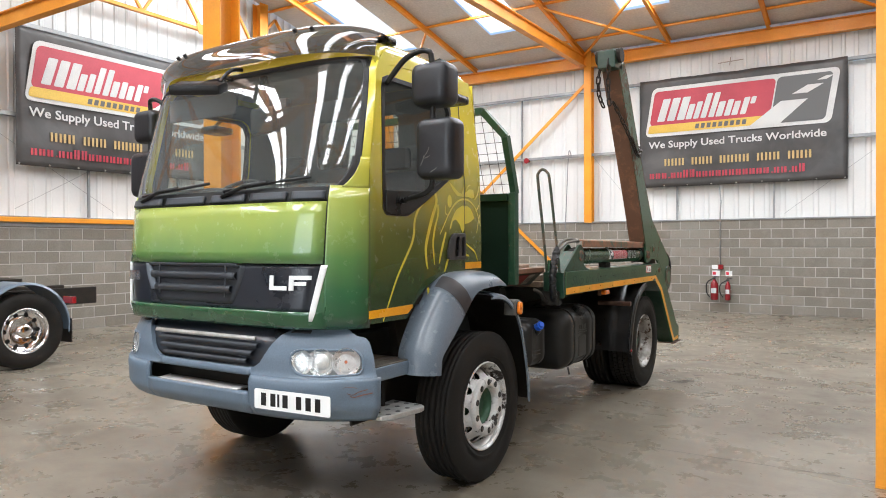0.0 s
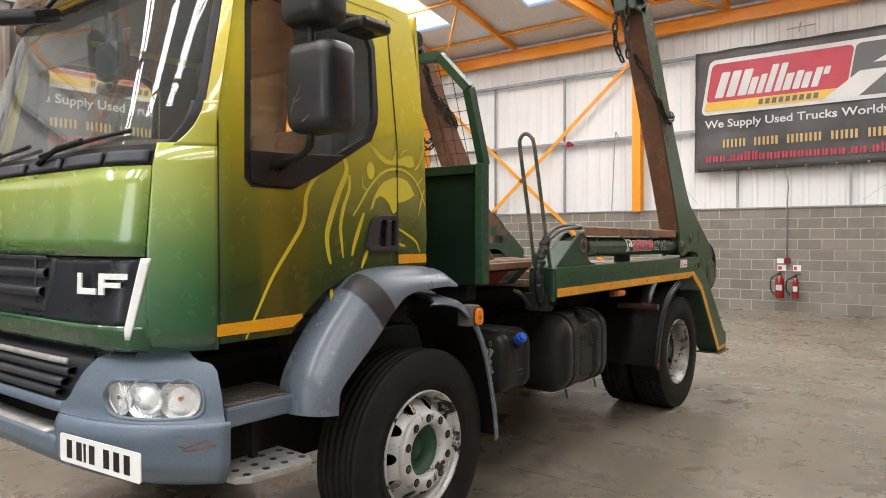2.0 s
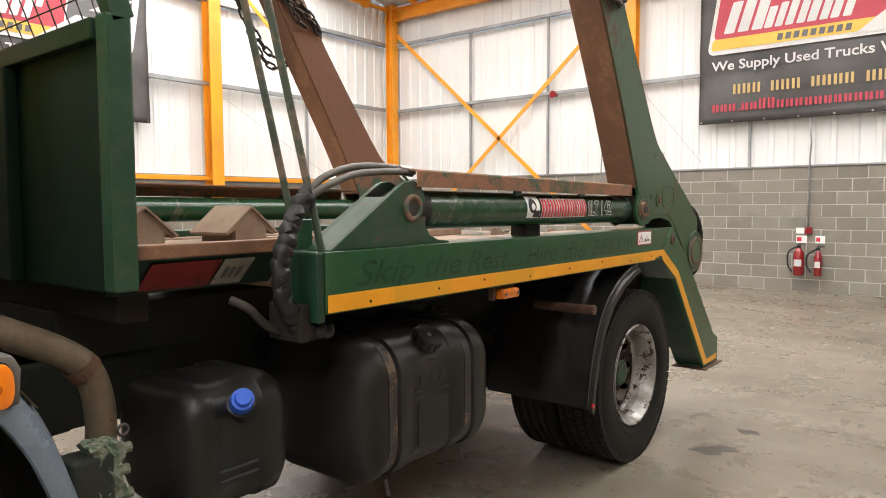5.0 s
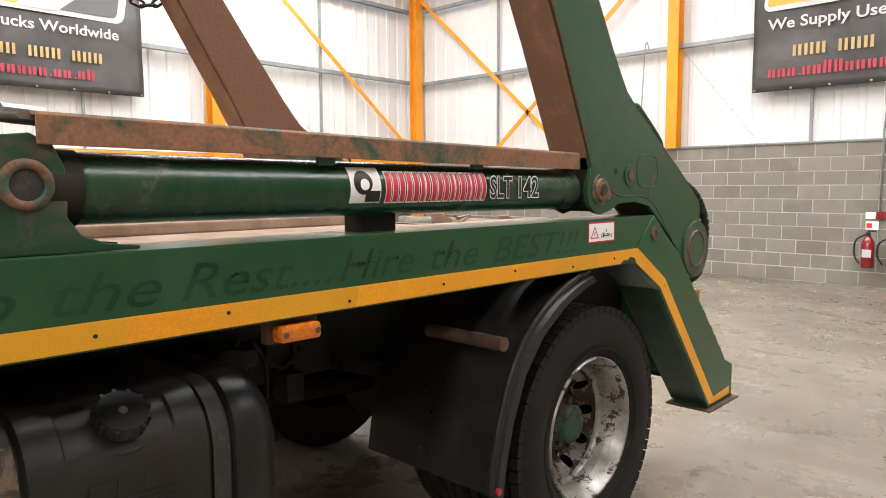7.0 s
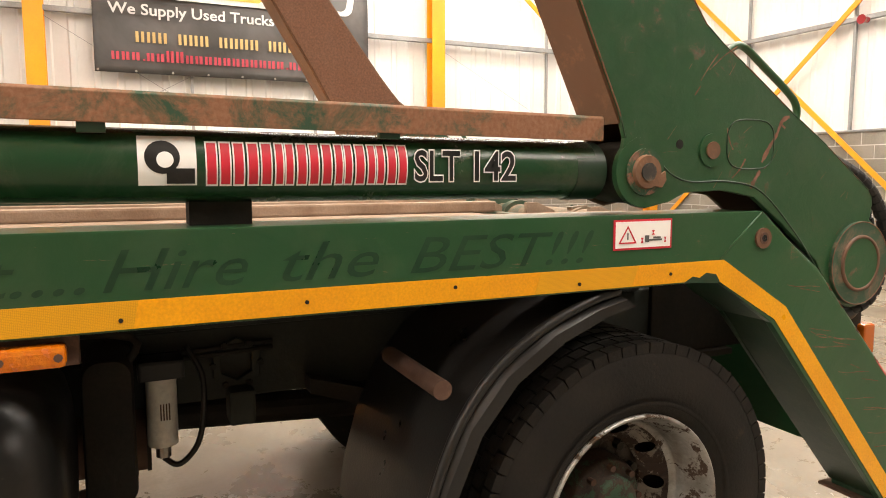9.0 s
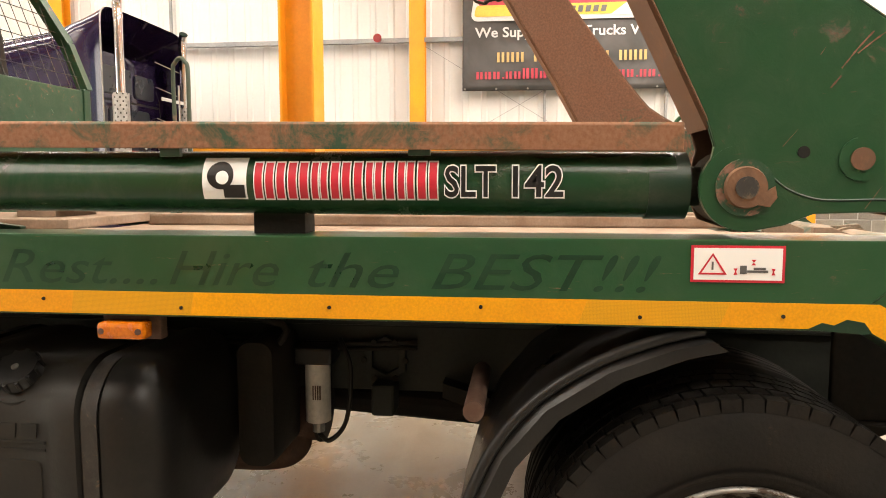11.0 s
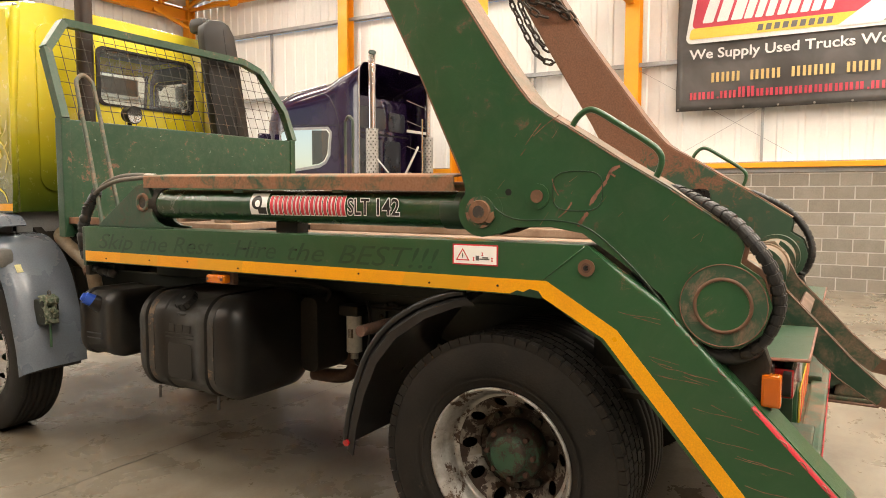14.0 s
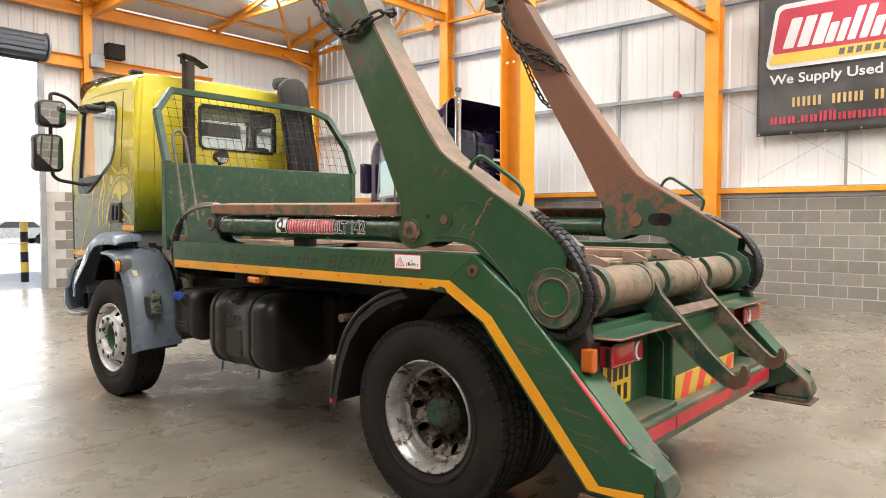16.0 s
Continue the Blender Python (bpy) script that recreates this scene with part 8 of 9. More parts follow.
    f = Form().tube([p + Vector((0.003 * math.sin(i * 0.6), 0.005 * math.sin(i * 0.8), 0.004 * math.cos(i * 0.55))) for i, p in enumerate(fine)], [0.026 + 0.005 * (i % 4) / 3 + 0.003 * math.sin(i * 0.9) for i in range(len(fine))], 12)
    part("hose_sleeve", f, M_HOSE_BLACK, TRUCK, "greasy black taped hose bundle", smooth=0.9)
    for dx, dz in ((0.0, 0.012), (0.022, -0.012)):
        hose = [(s * (1.16 + dx * 0.4), 1.455, 1.565), (s * (1.155 + dx), 1.53, 1.618 + dz), (s * (1.15 + dx), 1.66, 1.660 + dz), (s * (1.15 + dx * 0.8), 1.80, 1.672 + dz * 0.8), (s * (1.15 + dx * 0.6), 1.925, 1.672 + dz * 0.4)]
        part("hydraulic_hose", Form().tube(smooth_path(hose, 7), 0.0125, 10), M_HOSE_GREY, TRUCK)
    part("hose_union", Form().rod((s * 1.158, 1.90, 1.672), (s * 1.155, 1.975, 1.668), 0.019, 6), M_STEEL, TRUCK)
    part("loose_hose", Form().tube(smooth_path([(s * 1.12, 1.56, 1.13), (s * 1.10, 1.47, 1.125), (s * 1.09, 1.36, 1.17), (s * 1.08, 1.30, 1.23), (s * 1.04, 1.26, 1.26)], 6), 0.014, 8), M_HOSE, TRUCK)
part("tape_chip", Form().plate([(4.07, 1.209), (4.10, 1.224), (4.125, 1.219), (4.15, 1.232), (4.185, 1.226), (4.20, 1.205), (4.19, 1.20)], 1.2425, 1.2445, "x"), M_GREEN_DARK, TRUCK)
for i, yy in enumerate((1.66, 2.02, 2.31, 2.66, 3.02, 3.37, 3.72, 4.02)):
    part("tape_screw", Form().rod((1.242, yy, 1.236 + 0.008 * (i % 3 - 1)), (1.2455, yy, 1.236 + 0.008 * (i % 3 - 1)), 0.0045, 8), M_CHASSIS, TRUCK)
part("warning_label", Form().box(1.2405, 1.242, 3.825, 4.02, 1.308, 1.388), M_RED, TRUCK, "small white warning label with red border")
wlab = part("warning_label_face", Form().box(1.2422, 1.243, 3.831, 4.014, 1.3135, 1.3825), M_WHITE, TRUCK)
part("triangle", Form().plate([(3.84, 1.325), (3.90, 1.325), (3.87, 1.372)], 1.2432, 1.244, "x", [[(3.847, 1.3288), (3.893, 1.3288), (3.87, 1.3655)]]), M_RED, wlab)
part("triangle_mark", Form().box(1.2432, 1.244, 3.868, 3.872, 1.335, 1.353), M_BGREY, wlab)
for y in (3.918, 3.996):
    part("arrow", Form().plate([(y - 0.004, 1.325), (y + 0.004, 1.325), (y + 0.001, 1.332), (y + 0.004, 1.339), (y - 0.004, 1.339), (y - 0.001, 1.332)], 1.2432, 1.244, "x"), M_RED, wlab)
part("arrow", Form().plate([(3.950, 1.346), (3.960, 1.346), (3.955, 1.352), (3.960, 1.358), (3.950, 1.358), (3.955, 1.352)], 1.2432, 1.244, "x"), M_RED, wlab)
g = Form()
g.box(1.2432, 1.244, 3.927, 3.941, 1.327, 1.345), g.box(1.2432, 1.244, 3.942, 3.985, 1.330, 1.335), g.box(1.2432, 1.244, 3.955, 3.980, 1.336, 1.341)
part("print_bar", g, M_BGREY, wlab)
for word, ya, yb in (("Skip", 1.585, 1.875), ("the", 1.925, 2.14), ("Rest....", 2.19, 2.59), ("Hire", 2.62, 2.89), ("the", 2.95, 3.165), ("BEST!!!", 3.245, 3.75)):
    lettering("slogan_word", word, 0.118, facing((1.2408, ya, 1.283), (0, 1, 0), (0, 0, 1)), M_SCRIPT, TRUCK, "faded dark green painted slogan word", shear=0.35, fit=yb - ya, depth=0.0)
# maker's decal on the ram: emblem square, red bars for the name, and the model number
rx = 1.199


def on_ram(y0, y1, z0, z1, material, name, lift=0.0):
    f = Form()
    ang = [math.asin(max(-1, min(1, (z - 1.5235) / 0.0775))) for z in (z0, z1)]
    rows = []
    for i in range(7):
        a = ang[0] + (ang[1] - ang[0]) * i / 6
        rows.append([(1.125 + (0.0775 + lift) * math.cos(a), y, 1.5235 + (0.0775 + lift) * math.sin(a)) for y in (y0, y1)])
    f.grid(rows)
    return part(name, f, material, TRUCK)


on_ram(2.703, 2.812, 1.484, 1.582, M_WHITE, "emblem_square", 0.0002)


def on_ram_disc(cy, cz, r, material, lift):
    f = Form()
    rows = []
    for i in range(13):
        z = cz - r * math.cos(math.pi * i / 12)
        half = max(0.0004, math.sqrt(max(0.0, r * r - (z - cz) ** 2)))
        x = 1.125 + math.sqrt((0.0776 + lift) ** 2 - (z - 1.5235) ** 2)
        rows.append([(x, cy - half, z), (x, cy + half, z)])
    f.grid(rows)
    return part("emblem_shape", f, material, TRUCK)


on_ram_disc(2.748, 1.540, 0.033, M_BLACK, 0.0007)
on_ram_disc(2.753, 1.535, 0.016, M_WHITE, 0.0012)
on_ram(2.755, 2.808, 1.488, 1.518, M_BLACK, "emblem_shape", 0.0016)
y = 2.832
for w in (0.072, 0.046, 0.036, 0.044, 0.018, 0.036, 0.018, 0.036, 0.044):
    k = 3 if w > 0.06 else 2 if w > 0.03 else 1
    for i in range(k):
        d = w / (k * 1.5 - 0.5)
        y0 = y + i * d * 1.5
        on_ram(y0 - 0.003, y0 + d + 0.003, 1.482, 1.573, M_WHITE, "decal_bar_edge", 0.0002)
        on_ram(y0, y0 + d, 1.486, 1.569, M_RED, "decal_bar", 0.0008)
    y += w + 0.0105
for word, y, w in (("SLT", 3.283, 0.113), ("142", 3.423, 0.110)):
    lettering("model_word", word, 0.098, facing((1.2042, y, 1.492), (0, 1, 0), (0, 0, 1)), M_WHITE, TRUCK, "white outlined model lettering", fit=w, depth=0.0, swell=0.0048)
    lettering("model_word", word, 0.098, facing((1.2050, y, 1.492), (0, 1, 0), (0, 0, 1)), M_BLACK, TRUCK, fit=w, depth=0.0, swell=0.0016)

# ---- lifting arms ----


def ribbed_hose(pts):
    """A hydraulic hose in a spiral guard: short thick turns with grooves between."""
    path = smooth_path(pts, 16)
    f = Form().tube(path, 0.0165, 12)
    gone = 0.0
    for p, q in zip(path, path[1:]):
        gone += (q - p).length
        if gone > 0.030:
            gone = 0.0
            d = (q - p).normalized() * 0.0125
            f.rod(p - d, p + d, 0.0202, 14, 0.0212)
    return part("pivot_hose", f, M_HOSE_BLACK, TRUCK, "ribbed black hydraulic hose")


OUT = [(3.87, 1.60), (3.85, 1.665), (3.66, 2.06), (3.382, 2.587), (2.93, 3.45), (3.10, 3.53), (3.20, 3.40), (3.605, 2.69), (3.80, 2.39), (3.93, 2.195), (4.02, 2.06), (4.09, 1.965), (4.135, 1.91), (4.20, 1.863), (4.31, 1.797), (4.48, 1.688), (4.63, 1.60), (4.865, 1.445), (4.872, 1.41), (4.862, 1.36), (4.93, 1.315), (4.96, 1.225), (4.932, 1.135), (4.87, 1.085), (4.79, 1.078), (4.705, 1.11), (4.62, 1.24), (4.46, 1.36), (4.34, 1.44), (4.22, 1.46), (4.08, 1.455), (4.02, 1.43), (3.94, 1.415), (3.88, 1.435), (3.85, 1.50)]


def arm_pt(s, y, z):
    """The offside arm leans a little further forward than the nearside one."""
    return (y - (0.07 * max(0.0, z - 1.62) if s < 0 else 0.0), z)


for s in (1, -1):
    prof = [arm_pt(s, y, z) for y, z in OUT]
    arm = part("lifting_arm", Form().plate(prof, s * 1.224, s * 1.205, "x", bev=0.004), M_ARM if s > 0 else M_RUST_GREEN, TRUCK, "green and rusted box-section lifting arm")
    part("arm_inner_plate", Form().plate(prof, s * 1.055, s * 1.04, "x", bev=0.004), M_RUST if s > 0 else M_RUST_GREEN, arm)
    for nm, idx, mt in (("arm_front_face", [(3.86, 1.64), (3.66, 2.055), (3.382, 2.58), (2.94, 3.44)], M_RUST), ("arm_rear_face", OUT[6:18], M_RUST if s < 0 else M_FLANGE)):
        idx = [arm_pt(s, y, z) for y, z in idx]
        for (ya, za), (yb, zb) in zip(idx, idx[1:]):
            f = Form()
            flat_bar(f, (s * 1.132, ya, za), (s * 1.132, yb, zb), 0.165, 0.014, (0, 0.5, 0.5) if nm == "arm_rear_face" else (0, -0.85, -0.5))
            part(nm, f, mt, arm)
    part("pivot_boss", Form().rod((s * 1.20, 4.815, 1.222), (s * 1.234, 4.815, 1.222), 0.135, 36), M_SCUFF, arm, smooth=0.6)
    part("pivot_ring", Form().turned([(1.233, 0.092), (1.240, 0.090), (1.240, 0.081), (1.233, 0.079)], 40), M_RUST, arm, "", Matrix.Translation((0, 4.815, 1.222)) if s > 0 else Matrix.Translation((0, 4.815, 1.222)) @ Matrix.Rotation(math.pi, 4, "Z"))
    part("pivot_cap", Form().rod((s * 1.234, 4.815, 1.222), (s * 1.237, 4.815, 1.222), 0.080, 36), M_GREEN, arm, smooth=0.6)
    for rr, wd in ((0.133, 0.0016),):
        part("worn_ring", Form().tube([(s * 1.2345, 4.815 + rr * math.cos(t), 1.222 + rr * math.sin(t)) for t in [2 * math.pi * i / 48 for i in range(48)]], wd, 6, True), M_EDGE, arm)
    part("ram_pin_boss", Form().rod((s * 1.05, 3.936, 1.512), (s * 1.230, 3.936, 1.512), 0.062, 26), M_GREEN_WORN, arm, smooth=0.6)
    part("boss_plate", Form().rod((s * 1.206, 3.936, 1.512), (s * 1.2248, 3.936, 1.512), 0.094, 40), M_ARM if s > 0 else M_RUST_GREEN, arm, smooth=0.6)
    part("ram_pin_head", Form().rod((s * 1.230, 3.936, 1.512), (s * 1.240, 3.936, 1.512), 0.046, 24, 0.043), M_RUST, arm, smooth=0.6)
    part("ram_pin_centre", Form().rod((s * 1.240, 3.936, 1.512), (s * 1.244, 3.936, 1.512), 0.024, 18), M_STRAP, arm, smooth=0.6)
    part("pin_keeper", Form().plate([(3.955, 1.475), (3.985, 1.47), (4.0, 1.49), (3.995, 1.515), (3.97, 1.50)], s * 1.230, s * 1.238, "x", bev=0.002), M_RUST, arm)
    part("spare_pin", Form().rod((s * 1.222, 4.169, 1.572), (s * 1.229, 4.169, 1.572), 0.046, 24), M_GREEN, arm, smooth=0.6)
    part("spare_pin_centre", Form().rod((s * 1.229, 4.169, 1.572), (s * 1.234, 4.169, 1.572), 0.024, 18), M_RUST, arm, smooth=0.6)
    part("sight_hole", Form().rod((s * 1.2245, 4.053, 1.587), (s * 1.2252, 4.053, 1.587), 0.013, 14), M_BLACK, arm)
    oval = [(s * 1.2245, p[0] + 0.092 * math.copysign(abs(math.cos(t)) ** 0.6, math.cos(t)), p[1] + 0.07 * math.copysign(abs(math.sin(t)) ** 0.6, math.sin(t))) for p in [(4.319, 1.591)] for t in [2 * math.pi * i / 40 for i in range(40)]]
    part("weld_outline", Form().tube(oval, 0.002, 6, True), M_GREEN_DARK, arm)
    part("worn_edge", Form().tube([(s * 1.2225, yy, zz) for yy, zz in prof[4:18]], 0.0028, 6), M_RUST_GREEN, arm)
    part("worn_edge", Form().tube([(s * 1.2225, yy, zz) for yy, zz in prof[:5]], 0.0022, 6), M_RUST_GREEN, arm)
    part("edge_lip", Form().tube(smooth_path([(s * 1.2235, 3.99, 1.535), (s * 1.2235, 4.03, 1.505), (s * 1.2235, 4.10, 1.485), (s * 1.2235, 4.24, 1.485), (s * 1.2235, 4.37, 1.455), (s * 1.2235, 4.52, 1.33), (s * 1.2235, 4.62, 1.22)], 5), 0.003, 6), M_GREEN_DARK, arm)
    if s < 0:
        part("inner_slot", Form().plate(rounded(4.22, 4.40, 1.53, 1.62, 0.042), -1.0395, -1.037, "x"), M_BLACK, arm)
        part("inner_boss", Form().rod((-1.04, 4.12, 1.57), (-1.03, 4.12, 1.57), 0.05, 20), M_RUST, arm)
    # grab handle on the arm's back
    part("arm_grab_handle", Form().tube(smooth_path([(s * 1.15, 4.265, 1.81), (s * 1.15, 4.285, 1.85), (s * 1.15, 4.32, 1.878), (s * 1.15, 4.36, 1.876), (s * 1.15, 4.44, 1.827), (s * 1.15, 4.54, 1.762), (s * 1.15, 4.583, 1.725), (s * 1.15, 4.592, 1.685), (s * 1.15, 4.57, 1.625)], 6), 0.0115, 8), M_GREEN, TRUCK, "bent tube handle on the lifting arm")
    # head of the arm
    hd = part("arm_head", Form().box(s * 1.04, s * 1.224, arm_pt(s, 2.80, 3.5)[0], arm_pt(s, 3.04, 3.5)[0], 3.42, 3.60, 0.012), M_GREEN_DARK, arm)
    part("head_pin", Form().rod((s * 1.0, arm_pt(s, 2.92, 3.56)[0], 3.56), (s * 1.26, arm_pt(s, 2.92, 3.56)[0], 3.56), 0.075, 22), M_CHASSIS, arm, smooth=0.6)
    # hoses looped over the pivot
    for d in (0.0, 0.055):
        ribbed_hose([(s * (1.13 - d), 4.62, 1.60), (s * (1.18 - d), 4.74, 1.545), (s * (1.21 - d), 4.85, 1.475), (s * (1.215 - d), 4.945, 1.35), (s * (1.20 - d), 4.975, 1.22), (s * (1.20 - d), 4.925, 1.10), (s * (1.17 - d), 4.83, 1.05), (s * (1.1 - d), 4.74, 1.04)])
for pts, w in (([(4.47, 1.675), (4.44, 1.66), (4.42, 1.62), (4.39, 1.58), (4.365, 1.54)], 0.016), ([(4.43, 1.655), (4.455, 1.64)], 0.010), ([(4.36, 1.515), (4.34, 1.49), (4.325, 1.465)], 0.018), ([(4.30, 1.55), (4.28, 1.52), (4.25, 1.495)], 0.008), ([(4.225, 1.635), (4.235, 1.60), (4.25, 1.575)], 0.006), ([(4.12, 1.76), (4.15, 1.80), (4.18, 1.835)], 0.004), ([(4.15, 1.79), (4.20, 1.83), (4.25, 1.86)], 0.004), ([(4.10, 1.72), (4.12, 1.745)], 0.005)):
    path = smooth_path([(1.2242, yy, zz) for yy, zz in pts], 5)
    rw = random.Random(int(w * 1000) + len(path))
    part("bare_scrape", Form().ribbon(path, [w * rw.uniform(0.35, 1.0) for _ in path], (1, 0, 0), 0.0006), M_EDGE, TRUCK)
rnd = random.Random(12)
for i in range(18):
    y = 4.56 + 0.54 * (i + rnd.random()) / 18
    zc = float(np.interp(y, [4.55, 5.1], [1.15, 0.55]))
    z = zc + rnd.uniform(-0.05, 0.09)
    L = rnd.uniform(0.03, 0.13)
    part("scratch", Form().ribbon(smooth_path([(1.2402, y - L, z + 0.012 + 0.003 * rnd.uniform(-1, 1)), (1.2402, y - L * 0.5, z + 0.004 + 0.003 * rnd.uniform(-1, 1)), (1.2402, y, z), (1.2402, y + L * 0.5, z - 0.006)], 4), [0.0006 + rnd.uniform(0.0, 0.003) for _ in range(13)], (1, 0, 0), 0.0006), M_EDGE, TRUCK)
for i in range(16):
    y, z = rnd.uniform(4.0, 4.75), 0
    z = rnd.uniform(float(np.interp(y, [4.0, 4.8], [1.5, 1.2])), float(np.interp(y, [4.0, 4.8], [1.95, 1.45])))
    a, L = rnd.uniform(0.5, 1.3), rnd.uniform(0.01, 0.06)
    part("scratch", Form().ribbon([(1.2245, y, z), (1.2245, y + L * math.cos(a), z + L * math.sin(a))], [0.002, 0.0006], (1, 0, 0), 0.0006), M_EDGE, TRUCK)


def chain(pts, label, pitch=0.062, wire=0.0085):
    """A chain of links along a smooth line: each link a bent ring, turned by 90 degrees against its neighbour."""
    path = smooth_path(pts, 20)
    ch = thing("lifting_chain", path[0], label, "chain", "chains on the arms")
    one = Form()
    ring = []
    for i in range(16):
        t = 2 * math.pi * i / 16
        ring.append((0.018 * math.sin(t), 0.0, 0.022 * math.cos(t) + math.copysign(0.018, math.cos(t))))
    one.tube(ring, wire, 6, True)
    me = bpy.data.meshes.new("link")
    one.bm.to_mesh(me)
    one.bm.free()
    me.materials.append(M_CHAIN)
    d, k = 0.0, 0
    for a, b in zip(path, path[1:]):
        d += (b - a).length
        if d >= pitch:
            d = 0.0
            q = (b - a).to_track_quat("Z", "Y").to_matrix().to_4x4()
            placed("link", me, ch, "", Matrix.Translation(a) @ q @ Matrix.Rotation(math.pi / 2 * (k % 2) + 0.3, 4, "Z"))
            k += 1
    return ch


chain([(1.15, 2.86, 3.58), (1.16, 2.80, 3.45), (1.14, 2.84, 3.25), (1.15, 2.86, 3.02)], "oily steel chain hanging from the green arm's head")
chain([(1.14, 2.97, 3.12), (1.20, 3.10, 2.93), (1.245, 3.29, 2.72), (1.25, 3.44, 2.62), (1.25, 3.58, 2.66), (1.18, 3.68, 2.71), (1.06, 3.63, 2.74), (1.01, 3.44, 2.72)], "oily steel chain wrapped round the green arm")
chain([(1.245, 3.26, 2.78), (1.255, 3.38, 2.64), (1.25, 3.53, 2.60), (1.22, 3.66, 2.68)], "oily steel chain wrapped round the green arm")
chain([(1.15, 2.87, 3.60), (1.05, 2.84, 3.4), (1.02, 2.9, 3.2), (1.03, 3.0, 3.08)], "oily steel chain hanging from the green arm's head")
chain([(-1.06, 2.90, 3.52), (-1.0, 2.92, 3.3), (-1.0, 3.02, 3.1), (-0.98, 3.12, 2.95), (-0.99, 3.22, 2.84), (-1.0, 3.30, 2.80)], "oily steel chain hanging down the rusty arm")
chain([(-1.01, 2.88, 3.30), (-1.01, 3.00, 3.12), (-1.02, 3.16, 3.02), (-1.02, 3.32, 2.93), (-1.03, 3.45, 2.82), (-1.10, 3.49, 2.74), (-1.2, 3.46, 2.72)], "oily steel chain wrapped round the rusty arm")
chain([(-1.01, 2.90, 3.34), (-1.0, 3.02, 3.04), (-1.01, 3.17, 2.94), (-1.01, 3.33, 2.87), (-1.02, 3.46, 2.78)], "oily steel chain wrapped round the rusty arm")
chain([(-1.25, 2.93, 3.40), (-1.275, 2.90, 3.08), (-1.275, 2.97, 2.90), (-1.275, 3.06, 2.72), (-1.275, 3.16, 2.58), (-1.27, 3.28, 2.545), (-1.26, 3.40, 2.64), (-1.25, 3.47, 2.80)], "oily steel chain hanging in a loop beside the rusty arm")
chain([(-1.26, 2.96, 3.40), (-1.29, 2.96, 3.08), (-1.29, 3.02, 2.90), (-1.29, 3.10, 2.76), (-1.285, 3.19, 2.655), (-1.28, 3.29, 2.62), (-1.26, 3.38, 2.72)], "oily steel chain hanging in a loop beside the rusty arm")

# ---- rear end ----
part("pivot_tube", Form().rod((-1.2, 4.80, 1.225), (1.2, 4.80, 1.225), 0.105, 36), M_TUBE, TRUCK, "green cross tube caked with dust", smooth=0.6)
for x in (0.88, -0.88):
    part("tube_collar", Form().rod((x - 0.03, 4.80, 1.225), (x + 0.03, 4.80, 1.225), 0.128, 36), M_GRIME, TRUCK, smooth=0.6)
HOOK = [(4.74, 1.34), (4.84, 1.35), (4.885, 1.30), (4.945, 1.175), (5.06, 1.055), (5.19, 0.915), (5.29, 0.825), (5.318, 0.802), (5.34, 0.798), (5.356, 0.815), (5.362, 0.85), (5.376, 0.858), (5.390, 0.838), (5.391, 0.795), (5.375, 0.757), (5.335, 0.733), (5.28, 0.742), (5.14, 0.835), (4.96, 1.01), (4.82, 1.10), (4.74, 1.14)]
for x in (0.36, -0.27):
    hk = part("tipping_hook", Form().plate(HOOK, x - 0.018, x + 0.018, "x", bev=0.005), M_GRIME, TRUCK, "worn green tipping hook with rusty tip")
    for xe in (x - 0.0165, x + 0.0165):
        part("rubbed_edge", Form().tube([(xe, yy, zz) for yy, zz in HOOK[2:-2]], 0.0032, 6), M_RUSTY_EDGE, hk)
    part("worn_tip", Form().plate(HOOK[7:17], x - 0.0186, x + 0.0186, "x", bev=0.004), M_RUST, hk)
    part("tube_saddle", Form().rod((x - 0.045, 4.80, 1.225), (x + 0.045, 4.80, 1.225), 0.1135, 36), M_TUBE, hk, smooth=0.6)
    part("tube_rib", Form().plate([(4.80 + 0.130 * math.cos(a), 1.225 + 0.130 * math.sin(a)) for a in [radians(d) for d in range(-35, 66, 10)]] + [(4.80 + 0.10 * math.cos(a), 1.225 + 0.10 * math.sin(a)) for a in [radians(d) for d in range(65, -36, -10)]], x - 0.148, x - 0.132, "x"), M_GRIME, hk)
f = Form()
flat_bar(f, (-0.252, 5.005, 1.085), (0.342, 5.005, 1.085), 0.055, 0.012, (0, 0.7, 0.7))
part("hook_cross_bar", f, M_RUSTY_EDGE, TRUCK)
for s in (1, -1):
    # black hose that runs down the leg, under the pivot and into the frame
    part("leg_hose", Form().tube(smooth_path([(s * 1.165, 4.52, 1.315), (s * 1.185, 4.58, 1.262), (s * 1.195, 4.66, 1.155), (s * 1.195, 4.735, 1.075), (s * 1.185, 4.82, 1.045), (s * 1.16, 4.90, 1.065), (s * 1.13, 4.93, 1.12)], 6), 0.024, 10), M_HOSE_BLACK, TRUCK, "oily black hydraulic hose")
    part("hose_guard", Form().plate([(4.77, 1.06), (4.93, 1.10), (4.955, 1.03), (4.95, 0.90), (4.90, 0.83), (4.83, 0.93)], s * 1.10, s * 1.16, "x", bev=0.012), M_CHASSIS, TRUCK)
part("rear_panel", Form().box(-1.02, 1.02, 4.86, 4.90, 0.56, 1.075, 0.006), M_GREEN, TRUCK, "green rear cross panel")
for s in (1, -1):
    part("rear_step", Form().box(s * 0.44, s * 1.0, 4.88, 5.07, 0.60, 0.645, 0.008), M_GRIME, TRUCK)
part("rear_shelf", Form().box(-1.0, 1.0, 4.88, 5.03, 0.565, 0.60, 0.006), M_SCUFF, TRUCK)
